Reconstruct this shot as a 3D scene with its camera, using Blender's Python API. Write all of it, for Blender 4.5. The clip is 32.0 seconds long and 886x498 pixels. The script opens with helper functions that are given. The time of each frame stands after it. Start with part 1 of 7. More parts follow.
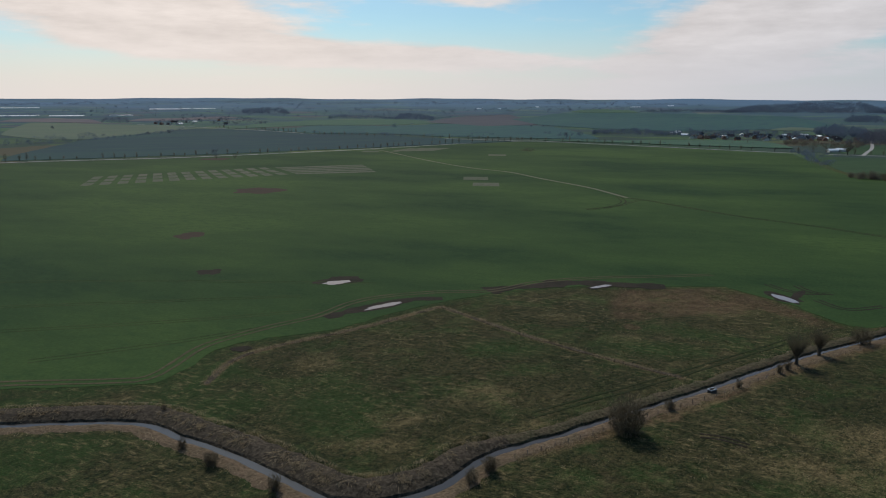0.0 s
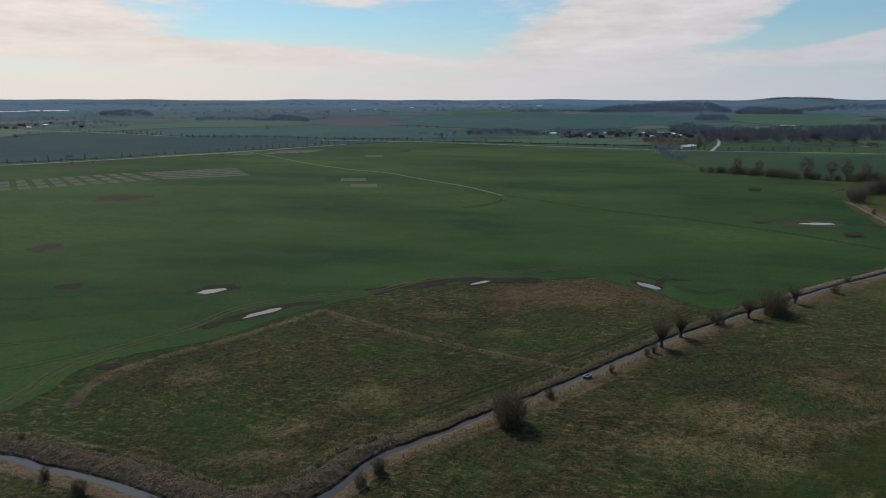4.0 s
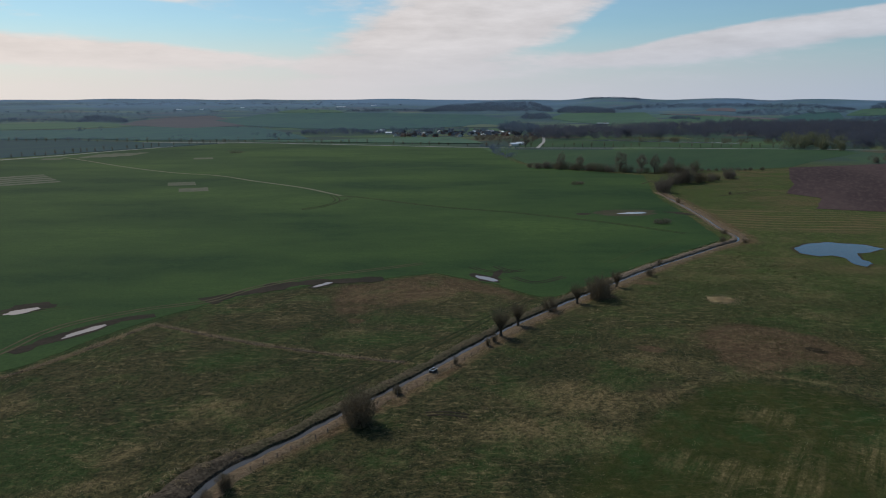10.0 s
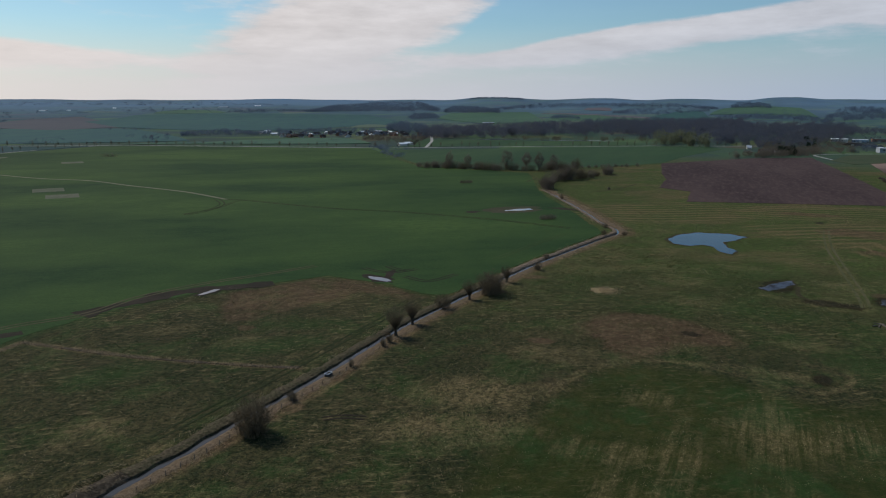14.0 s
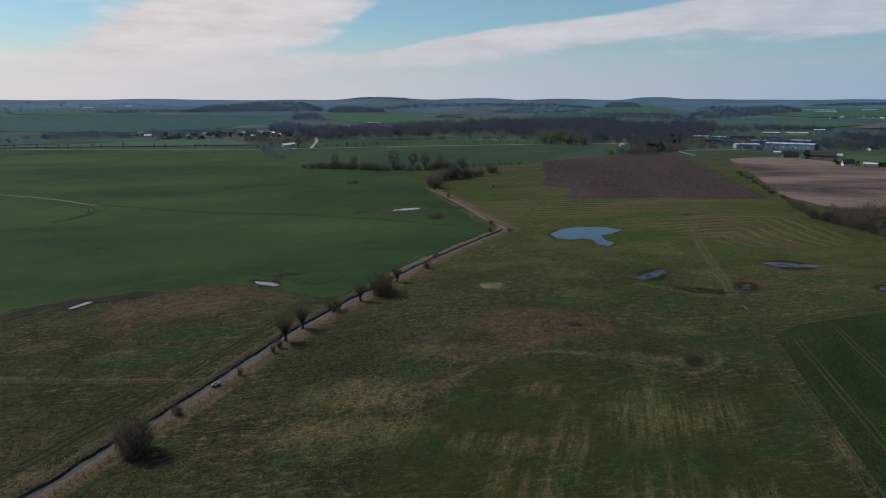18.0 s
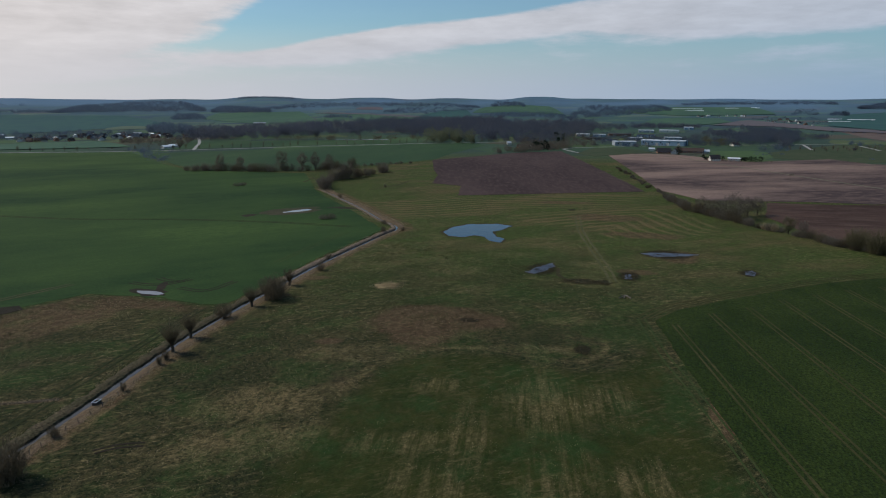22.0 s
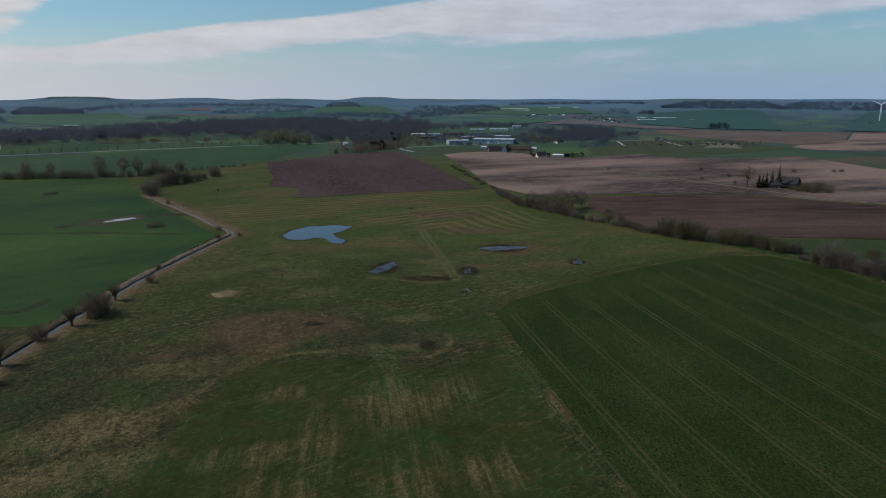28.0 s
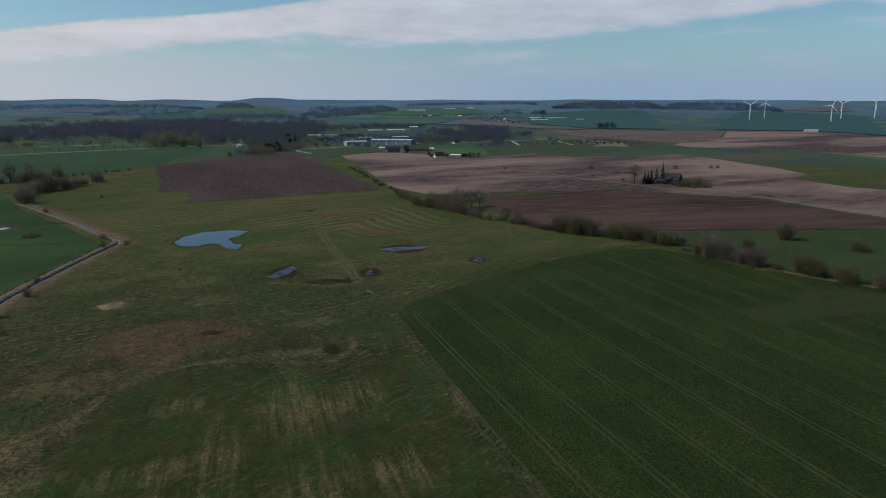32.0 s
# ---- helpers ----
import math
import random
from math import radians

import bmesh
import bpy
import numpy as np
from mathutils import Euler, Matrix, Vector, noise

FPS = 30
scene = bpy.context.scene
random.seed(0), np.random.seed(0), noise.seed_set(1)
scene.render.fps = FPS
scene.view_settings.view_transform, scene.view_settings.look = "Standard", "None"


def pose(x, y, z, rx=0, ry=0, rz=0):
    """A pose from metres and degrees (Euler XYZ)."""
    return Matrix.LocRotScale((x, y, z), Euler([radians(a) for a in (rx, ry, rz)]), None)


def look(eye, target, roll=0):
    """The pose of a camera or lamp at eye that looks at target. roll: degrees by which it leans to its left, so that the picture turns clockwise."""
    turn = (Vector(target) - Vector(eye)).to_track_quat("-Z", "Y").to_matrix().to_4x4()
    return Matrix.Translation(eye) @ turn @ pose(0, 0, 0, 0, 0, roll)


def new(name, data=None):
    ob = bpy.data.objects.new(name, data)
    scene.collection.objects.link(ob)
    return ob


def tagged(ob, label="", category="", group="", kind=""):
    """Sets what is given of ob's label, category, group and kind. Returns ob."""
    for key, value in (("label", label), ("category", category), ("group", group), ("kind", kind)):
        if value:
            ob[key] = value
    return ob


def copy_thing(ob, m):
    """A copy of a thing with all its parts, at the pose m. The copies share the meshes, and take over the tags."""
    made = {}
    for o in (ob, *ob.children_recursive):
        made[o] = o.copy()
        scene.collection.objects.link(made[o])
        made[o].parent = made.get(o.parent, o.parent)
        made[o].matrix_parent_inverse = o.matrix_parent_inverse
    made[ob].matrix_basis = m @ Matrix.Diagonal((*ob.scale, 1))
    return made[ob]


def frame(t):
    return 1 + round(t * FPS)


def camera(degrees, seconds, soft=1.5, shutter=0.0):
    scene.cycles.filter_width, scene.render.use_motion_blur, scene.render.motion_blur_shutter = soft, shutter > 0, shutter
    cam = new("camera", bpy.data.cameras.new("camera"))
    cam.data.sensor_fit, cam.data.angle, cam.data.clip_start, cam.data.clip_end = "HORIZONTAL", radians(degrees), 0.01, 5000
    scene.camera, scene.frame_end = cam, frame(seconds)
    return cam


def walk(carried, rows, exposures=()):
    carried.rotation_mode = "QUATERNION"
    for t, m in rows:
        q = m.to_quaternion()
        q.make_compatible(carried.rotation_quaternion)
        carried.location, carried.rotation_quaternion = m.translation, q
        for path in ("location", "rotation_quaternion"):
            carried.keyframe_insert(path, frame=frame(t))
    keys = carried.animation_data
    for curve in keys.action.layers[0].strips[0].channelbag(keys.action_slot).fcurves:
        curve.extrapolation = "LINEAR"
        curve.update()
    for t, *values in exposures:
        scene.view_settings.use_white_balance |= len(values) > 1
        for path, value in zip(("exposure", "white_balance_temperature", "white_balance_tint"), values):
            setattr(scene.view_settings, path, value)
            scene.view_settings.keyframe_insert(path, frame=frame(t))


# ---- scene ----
# ---------------------------------------------------------------- camera
GROW = 1.5  # metres to one unit of the plan below
EYE = 55.0 * GROW
cam = camera(64.37, 32.0, soft=1.05)
PATH = [
    (0, pose(0, 0, EYE, 77.85, -0.12, 0.00)),
    (1, pose(0, 0, EYE, 77.86, -0.11, -2.30)),
    (2, pose(0, 0, EYE, 77.89, -0.13, -4.51)),
    (3, pose(0, 0, EYE, 77.90, -0.08, -6.77)),
    (3.5, pose(0, 0, EYE, 77.93, 0.01, -8.59)),
    (5.5, pose(0, 0, EYE, 77.86, -0.20, -12.74)),
    (6, pose(0, 0, EYE, 77.91, -0.08, -14.19)),
    (7, pose(0, 0, EYE, 77.91, -0.08, -16.47)),
    (8, pose(0, 0, EYE, 77.91, -0.06, -18.79)),
    (9, pose(0, 0, EYE, 77.91, -0.08, -20.93)),
    (10, pose(0, 0, EYE, 77.90, -0.06, -23.10)),
    (11, pose(0, 0, EYE, 77.92, -0.04, -25.37)),
    (12, pose(0, 0, EYE, 77.92, -0.05, -27.59)),
    (13, pose(0, 0, EYE, 77.91, -0.06, -29.83)),
    (14, pose(0, 0, EYE, 77.91, -0.05, -32.07)),
    (14.5, pose(0, 0, EYE, 77.93, 0.07, -33.34)),
    (16.5, pose(0, 0, EYE, 77.91, -0.05, -37.82)),
    (17, pose(0, 0, EYE, 77.92, 0.01, -38.98)),
    (18, pose(0, 0, EYE, 77.91, -0.04, -41.26)),
    (19, pose(0, 0, EYE, 77.90, -0.02, -43.46)),
    (20, pose(0, 0, EYE, 77.90, -0.06, -45.68)),
    (21, pose(0, 0, EYE, 77.89, -0.08, -47.79)),
    (22, pose(0, 0, EYE, 77.88, -0.06, -50.09)),
    (23, pose(0, 0, EYE, 77.89, -0.05, -52.30)),
    (24, pose(0, 0, EYE, 77.90, -0.06, -54.49)),
    (25, pose(0, 0, EYE, 77.89, -0.05, -56.74)),
    (25.5, pose(0, 0, EYE, 77.90, 0.02, -57.94)),
    (27.5, pose(0, 0, EYE, 77.89, -0.10, -62.05)),
    (28, pose(0, 0, EYE, 77.91, -0.04, -63.21)),
    (29, pose(0, 0, EYE, 77.93, -0.03, -65.35)),
    (30, pose(0, 0, EYE, 77.95, -0.02, -67.42)),
    (31, pose(0, 0, EYE, 77.97, -0.02, -69.43)),
    (32, pose(0, 0, EYE, 77.98, -0.02, -71.43)),
]
walk(cam, PATH)

# ---------------------------------------------------------------- light
SUN_AZ, SUN_EL = -20.0, 44.0
scene.view_settings.exposure = 0.0
sun = new("sun", bpy.data.lights.new("sun", "SUN"))
sun.data.energy, sun.data.angle, sun.data.color = 2.7, radians(0.6), (1.0, 0.93, 0.84)
sun.matrix_world = look((1500 * math.sin(radians(SUN_AZ)), 1500 * math.cos(radians(SUN_AZ)), 1500 * math.tan(radians(SUN_EL))), (0, 0, 0))


def build_world():
    world = bpy.data.worlds.new("sky")
    scene.world = world
    world.use_nodes = True
    nt = world.node_tree
    nt.nodes.clear()
    N, L = nt.nodes.new, nt.links.new

    def math_node(op, a, b=None, clamp=False):
        n = N("ShaderNodeMath")
        n.operation, n.use_clamp = op, clamp
        for i, v in enumerate((a, b)):
            if v is None:
                continue
            if isinstance(v, (int, float)):
                n.inputs[i].default_value = v
            else:
                L(v, n.inputs[i])
        return n.outputs[0]

    co = N("ShaderNodeTexCoord")
    sep = N("ShaderNodeSeparateXYZ")
    L(co.outputs["Generated"], sep.inputs[0])
    az = math_node("MULTIPLY", math_node("ARCTAN2", sep.outputs[0], sep.outputs[1]), 57.2958)
    el = math_node("MULTIPLY", math_node("ARCSINE", sep.outputs[2]), 57.2958)
    uv = N("ShaderNodeCombineXYZ")
    L(az, uv.inputs[0]), L(el, uv.inputs[1])

    def streaks(sx, sy, detail, seed):
        m = N("ShaderNodeMapping")
        m.inputs["Scale"].default_value = (sx, sy, 1)
        m.inputs["Location"].default_value = (seed, seed * 0.7, seed * 1.3)
        m.inputs["Rotation"].default_value = (0, 0, radians(4))
        L(uv.outputs[0], m.inputs[0])
        n = N("ShaderNodeTexNoise")
        n.inputs["Scale"].default_value, n.inputs["Detail"].default_value = 1.0, detail
        n.inputs["Roughness"].default_value = 0.64
        L(m.outputs[0], n.inputs["Vector"])
        return n.outputs[0]

    wisp = streaks(0.16, 0.75, 9, 3.1)
    broad = streaks(0.05, 0.3, 4, 8.4)
    edge = math_node("MULTIPLY", math_node("SUBTRACT", wisp, 0.5), 1.25)

    def bank(a, e, ra, re, turn, amount):
        m = N("ShaderNodeMapping")
        m.vector_type = "TEXTURE"
        m.inputs["Location"].default_value = (a, e, 0)
        m.inputs["Rotation"].default_value = (0, 0, radians(turn))
        m.inputs["Scale"].default_value = (ra, re, 1)
        L(uv.outputs[0], m.inputs[0])
        g = N("ShaderNodeTexGradient")
        g.gradient_type = "SPHERICAL"
        L(m.outputs[0], g.inputs[0])
        return math_node("MULTIPLY", g.outputs["Fac"], amount)

    # long cloud banks: azimuth, elevation, half sizes in degrees, turn, weight
    BANKS = CLOUD_BANKS
    total = math_node("MULTIPLY", math_node("SUBTRACT", broad, 0.45), 1.4)
    for b in BANKS:
        total = math_node("ADD", total, bank(*b))
    total = math_node("ADD", total, edge)
    cover = N("ShaderNodeMapRange")
    cover.interpolation_type = "SMOOTHSTEP"
    cover.inputs["From Min"].default_value, cover.inputs["From Max"].default_value = 0.0, 0.68
    cover.inputs["To Min"].default_value = 0.07
    L(total, cover.inputs["Value"])
    high = N("ShaderNodeMapRange")
    high.interpolation_type = "SMOOTHSTEP"
    for key, val in (("From Min", 15.0), ("From Max", 34.0), ("To Min", 1.0), ("To Max", 0.08)):
        high.inputs[key].default_value = val
    L(el, high.inputs["Value"])
    covered = math_node("MULTIPLY", cover.outputs[0], high.outputs[0])

    sky = N("ShaderNodeTexSky")
    sky.sky_type, sky.sun_disc = "NISHITA", False
    sky.sun_elevation, sky.sun_rotation = radians(SUN_EL), radians(SUN_AZ)
    sky.altitude, sky.air_density, sky.dust_density, sky.ozone_density = 60, 1.0, 0.6, 2.5
    clear = N("ShaderNodeBackground")
    clear.inputs["Strength"].default_value = SKY_STRENGTH
    blue = N("ShaderNodeMix")
    blue.data_type, blue.blend_type = "RGBA", "MULTIPLY"
    blue.inputs["Factor"].default_value, blue.inputs["B"].default_value = 1.0, (0.72, 0.97, 1.06, 1)
    L(sky.outputs[0], blue.inputs["A"])
    L(blue.outputs["Result"], clear.inputs["Color"])
    # clouds are brighter and warmer towards the sun's side
    side = N("ShaderNodeMapRange")
    side.inputs["From Min"].default_value, side.inputs["From Max"].default_value = 8.0, 100.0
    L(math_node("ABSOLUTE", math_node("SUBTRACT", az, SUN_AZ)), side.inputs["Value"])
    tint = N("ShaderNodeMix")
    tint.data_type = "RGBA"
    tint.inputs["A"].default_value, tint.inputs["B"].default_value = (1.02, 0.92, 0.86, 1), (0.58, 0.65, 0.77, 1)
    L(side.outputs[0], tint.inputs["Factor"])
    shade = N("ShaderNodeMapRange")
    shade.inputs["From Min"].default_value, shade.inputs["From Max"].default_value = 0.3, 0.7
    shade.inputs["To Min"].default_value, shade.inputs["To Max"].default_value = 0.82, 1.06
    L(wisp, shade.inputs["Value"])
    cloud = N("ShaderNodeBackground")
    L(tint.outputs["Result"], cloud.inputs["Color"])
    L(math_node("MULTIPLY", shade.outputs[0], CLOUD_STRENGTH), cloud.inputs["Strength"])
    mix = N("ShaderNodeMixShader")
    L(covered, mix.inputs[0])
    L(clear.outputs[0], mix.inputs[1]), L(cloud.outputs[0], mix.inputs[2])
    # pale haze along the horizon, warm under the sun and blue away from it
    air = N("ShaderNodeMix")
    air.data_type = "RGBA"
    air.inputs["A"].default_value, air.inputs["B"].default_value = (0.80, 0.73, 0.69, 1), (0.275, 0.39, 0.55, 1)
    L(side.outputs[0], air.inputs["Factor"])
    haze = N("ShaderNodeBackground")
    L(air.outputs["Result"], haze.inputs["Color"])
    near = N("ShaderNodeMapRange")
    near.interpolation_type = "SMOOTHSTEP"
    for key, val in (("From Min", 0.0), ("From Max", 6.0), ("To Min", 0.94), ("To Max", 0.0)):
        near.inputs[key].default_value = val
    L(el, near.inputs["Value"])
    mix2 = N("ShaderNodeMixShader")
    L(near.outputs[0], mix2.inputs[0])
    L(mix.outputs[0], mix2.inputs[1]), L(haze.outputs[0], mix2.inputs[2])
    out = N("ShaderNodeOutputWorld")
    L(mix2.outputs[0], out.inputs[0])


SKY_STRENGTH, CLOUD_STRENGTH = 0.085, 0.82
CLOUD_BANKS = [
    (-22, 5.5, 16, 3.2, -8, 1.6), (-4, 3.2, 26, 1.3, -2, 1.1), (2, 7.6, 8, 1.6, 0, 0.5),
    (26, 6.2, 18, 4.8, 24, 1.8), (2, 5.4, 12, 1.6, -10, -1.3), (42, 5.8, 10, 1.5, 12, -1.6),
    (47, 4.5, 27, 1.5, 7, 1.5), (73, 3.0, 13, 0.7, 3, 0.5), (39, 6.2, 7, 2.2, 22, -1.3), (86, 7.2, 32, 2.3, 5, 2.0), (56, 7.6, 14, 1.3, 9, -1.5),
    (84, 3.6, 26, 1.0, 1, -0.35), (54, 13, 16, 6, 0, -1.6), (-12, 13, 26, 7, 0, 1.5), (8, 20, 30, 10, 0, 0.7),
]
build_world()


# ---------------------------------------------------------------- materials
def plan_place(nt):
    """The place of a surface in units of the plan."""
    v = nt.nodes.new("ShaderNodeVectorMath")
    v.operation = "SCALE"
    v.inputs["Scale"].default_value = 1 / GROW
    nt.links.new(nt.nodes.new("ShaderNodeNewGeometry").outputs["Position"], v.inputs[0])
    return v.outputs[0]


def surface(name, c1, c2, c3=None, rough=0.95, big=0.02, small=1.3, bump=0.3, bump_dist=0.15, stretch=None, metal=0.0,
            rand=0.0, stripes=None, spread=0.5, translucent=0.0, grain=0.0, grain_scale=2.2):
    """A worn surface: two colours by a broad pattern, a third by a fine one, with relief. Metres."""
    m = bpy.data.materials.new(name)
    m.use_nodes = True
    nt = m.node_tree
    N, L = nt.nodes.new, nt.links.new
    bsdf = nt.nodes["Principled BSDF"]
    bsdf.inputs["Roughness"].default_value, bsdf.inputs["Metallic"].default_value = rough, metal
    bsdf.inputs["Specular IOR Level"].default_value = 0.07 if rough > 0.7 else 0.5
    place = vec = plan_place(nt)
    if stretch:
        mp = N("ShaderNodeMapping")
        mp.vector_type = "TEXTURE"
        mp.inputs["Rotation"].default_value = (0, 0, radians(stretch[0]))
        mp.inputs["Scale"].default_value = (stretch[1], stretch[2], 1)
        L(vec, mp.inputs[0])
        vec = mp.outputs[0]

    def nz(scale, detail, v=vec):
        n = N("ShaderNodeTexNoise")
        n.inputs["Scale"].default_value, n.inputs["Detail"].default_value = scale, detail
        n.inputs["Roughness"].default_value = 0.62
        L(v, n.inputs["Vector"])
        return n.outputs[0]

    def ramp(v, a, b):
        r = N("ShaderNodeMapRange")
        r.inputs["From Min"].default_value, r.inputs["From Max"].default_value = a, b
        L(v, r.inputs["Value"])
        return r.outputs[0]

    def mixc(fac, a, b):
        x = N("ShaderNodeMix")
        x.data_type = "RGBA"
        for s, v in (("A", a), ("B", b)):
            if isinstance(v, tuple):
                x.inputs[s].default_value = (*v, 1)
            else:
                L(v, x.inputs[s])
        L(fac, x.inputs["Factor"])
        return x.outputs["Result"]

    col = mixc(ramp(nz(big, 6), 0.5 - spread * 0.35, 0.5 + spread * 0.35), c1, c2)
    fine = nz(small, 7)
    if grain:
        gr = N("ShaderNodeMapRange")
        for key, val in (("From Min", 0.3), ("From Max", 0.7), ("To Min", 1 - grain), ("To Max", 1 + grain)):
            gr.inputs[key].default_value = val
        L(nz(grain_scale, 3, place), gr.inputs["Value"])
        gh = N("ShaderNodeHueSaturation")
        L(gr.outputs[0], gh.inputs["Value"])
        L(col, gh.inputs["Color"])
        col = gh.outputs[0]
    if c3:
        col = mixc(ramp(fine, 0.47, 0.72), col, c3)
    if stripes:
        mp = N("ShaderNodeMapping")
        mp.inputs["Rotation"].default_value = (0, 0, radians(stripes[0]))
        L(place, mp.inputs[0])
        w = N("ShaderNodeTexWave")
        w.bands_direction = "Y"
        w.inputs["Scale"].default_value, w.inputs["Distortion"].default_value = 0.314 / stripes[1], stripes[4]
        w.inputs["Detail"].default_value, w.inputs["Detail Scale"].default_value = 3, 0.3
        L(mp.outputs[0], w.inputs["Vector"])
        s = N("ShaderNodeMath")
        s.operation = "MULTIPLY"
        L(w.outputs["Fac"], s.inputs[0])
        s.inputs[1].default_value = stripes[2]
        col = mixc(s.outputs[0], col, stripes[3])
    if rand:
        oi = N("ShaderNodeObjectInfo")
        hsv = N("ShaderNodeHueSaturation")
        L(ramp(oi.outputs["Random"], -0.001, 1.0), hsv.inputs["Fac"])
        hsv.inputs["Value"].default_value = 1.0 + rand
        L(col, hsv.inputs["Color"])
        col = hsv.outputs[0]
    L(col, bsdf.inputs["Base Color"])
    if bump:
        b = N("ShaderNodeBump")
        b.inputs["Strength"].default_value, b.inputs["Distance"].default_value = bump, bump_dist * GROW
        L(fine, b.inputs["Height"])
        L(b.outputs[0], bsdf.inputs["Normal"])
    if translucent:
        tr, mx = N("ShaderNodeBsdfTranslucent"), N("ShaderNodeMixShader")
        L(col, tr.inputs["Color"])
        mx.inputs[0].default_value = translucent
        L(bsdf.outputs[0], mx.inputs[1]), L(tr.outputs[0], mx.inputs[2])
        L(mx.outputs[0], nt.nodes["Material Output"].inputs["Surface"])
    return m


def ground_material():
    """Pasture with straw-coloured, bare and lush places carried by the sheet, and a patchwork of fields far off, blued
    for haze.
    """
    m = bpy.data.materials.new("pasture")
    m.use_nodes = True
    nt = m.node_tree
    N, L = nt.nodes.new, nt.links.new
    bsdf = nt.nodes["Principled BSDF"]
    bsdf.inputs["Roughness"].default_value = 1.0
    bsdf.inputs["Specular IOR Level"].default_value = 0.07
    pos = plan_place(nt)

    def nz(scale, detail, rough=0.62, rot=0, sx=1, sy=1):
        mp = N("ShaderNodeMapping")
        mp.vector_type = "TEXTURE"
        mp.inputs["Rotation"].default_value = (0, 0, radians(rot))
        mp.inputs["Scale"].default_value = (sx, sy, 1)
        L(pos, mp.inputs[0])
        n = N("ShaderNodeTexNoise")
        n.inputs["Scale"].default_value, n.inputs["Detail"].default_value = scale, detail
        n.inputs["Roughness"].default_value = rough
        L(mp.outputs[0], n.inputs["Vector"])
        return n.outputs[0]

    def mr(v, a, b, c=0.0, d=1.0):
        r = N("ShaderNodeMapRange")
        for k, x in (("From Min", a), ("From Max", b), ("To Min", c), ("To Max", d)):
            r.inputs[k].default_value = x
        L(v, r.inputs["Value"])
        return r.outputs[0]

    def op(kind, a, b):
        n = N("ShaderNodeMath")
        n.operation = kind
        for i, v in enumerate((a, b)):
            if isinstance(v, (int, float)):
                n.inputs[i].default_value = v
            else:
                L(v, n.inputs[i])
        return n.outputs[0]

    def mixc(fac, a, b):
        x = N("ShaderNodeMix")
        x.data_type = "RGBA"
        for s, v in (("A", a), ("B", b)):
            if isinstance(v, tuple):
                x.inputs[s].default_value = (*v, 1)
            else:
                L(v, x.inputs[s])
        L(fac, x.inputs["Factor"])
        return x.outputs["Result"]

    def attr(name):
        a = N("ShaderNodeAttribute")
        a.attribute_name = name
        return a.outputs["Fac"]

    tuft = nz(1.25, 9, 0.74)
    patch = nz(0.045, 7, 0.66)
    grain = nz(2.4, 5, 0.7)
    mown = nz(0.42, 6, 0.70, 36.7, 3, 1)
    col = mixc(mr(patch, 0.36, 0.64), (0.027, 0.037, 0.010), (0.050, 0.049, 0.016))
    col = mixc(mr(tuft, 0.42, 0.62, 0.0, 0.8), (0.012, 0.019, 0.009), col)
    col = mixc(op("MULTIPLY", attr("mown"), 0.85), col, mixc(mr(nz(0.11, 6, 0.66), 0.40, 0.60), (0.019, 0.031, 0.007), (0.035, 0.041, 0.010)))
    blot = nz(0.13, 9, 0.76, 36.7, 1.3, 1)
    col = mixc(op("MULTIPLY", mr(blot, 0.55, 0.63), mr(attr("mown"), 0.0, 1.0, 0.45, 0.2)), col, (0.070, 0.060, 0.030))
    rust = nz(0.05, 8, 0.72, 80, 1.5, 1)
    col = mixc(op("MULTIPLY", mr(rust, 0.56, 0.66), mr(attr("mown"), 0.0, 1.0, 0.38, 0.1)), col, (0.060, 0.042, 0.026))
    col = mixc(op("MULTIPLY", mr(nz(0.07, 7, 0.68, 10), 0.49, 0.60), 0.8), col, (0.021, 0.046, 0.012))
    # rows of the mower in the farther pasture
    row = op("SINE", op("ADD", op("MULTIPLY", attr("rowd"), 0.93), op("MULTIPLY", nz(0.05, 4), 3.0)), 0.0)
    # tufts of last year's straw, thicker where the sheet says so, in streaks where it was mown
    straw = attr("straw")
    ragged = op("MULTIPLY", mr(op("ADD", straw, op("MULTIPLY", op("SUBTRACT", nz(0.13, 9, 0.74), 0.5), 1.5)), 0.25, 0.75), mr(straw, 0.02, 0.14))
    streak = mr(nz(0.62, 5, 0.70, 34.0, 14, 1), 0.43, 0.58, 0.0, 1.15)
    wear = op("ADD", op("MULTIPLY", streak, attr("mown")), op("SUBTRACT", 1.0, attr("mown")))
    ragged = op("MULTIPLY", ragged, wear)
    f = mr(op("ADD", op("ADD", op("MULTIPLY", tuft, 0.5), op("MULTIPLY", mown, 0.3)), op("MULTIPLY", grain, 0.2)), 0.44, 0.66)
    f = op("MULTIPLY", op("ADD", op("MULTIPLY", f, mr(attr("mown"), 0.0, 1.0, 0.46, 0.12)), op("MULTIPLY", ragged, op("ADD", 0.10, op("MULTIPLY", f, 0.95)))), mr(patch, 0.34, 0.62, 0.35, 1.1))
    n = N("ShaderNodeClamp")
    L(f, n.inputs[0])
    col = mixc(n.outputs[0], col, (0.180, 0.138, 0.066))
    col = mixc(op("MULTIPLY", attr("lush"), mr(tuft, 0.35, 0.62, 1.0, 0.6)), col, (0.024, 0.049, 0.013))
    # farther pasture gets a lighter green that imitates backlit grass
    col = mixc(op("MULTIPLY", attr("backlit_far"), mr(patch, 0.36, 0.60, 0.95, 0.55)), col, (0.049, 0.074, 0.017))
    old = nz(0.036, 8, 0.72, -30, 2.2, 1)
    col = mixc(op("MULTIPLY", op("MULTIPLY", attr("backlit_far"), mr(old, 0.48, 0.62)), 0.66), col, (0.108, 0.080, 0.038))
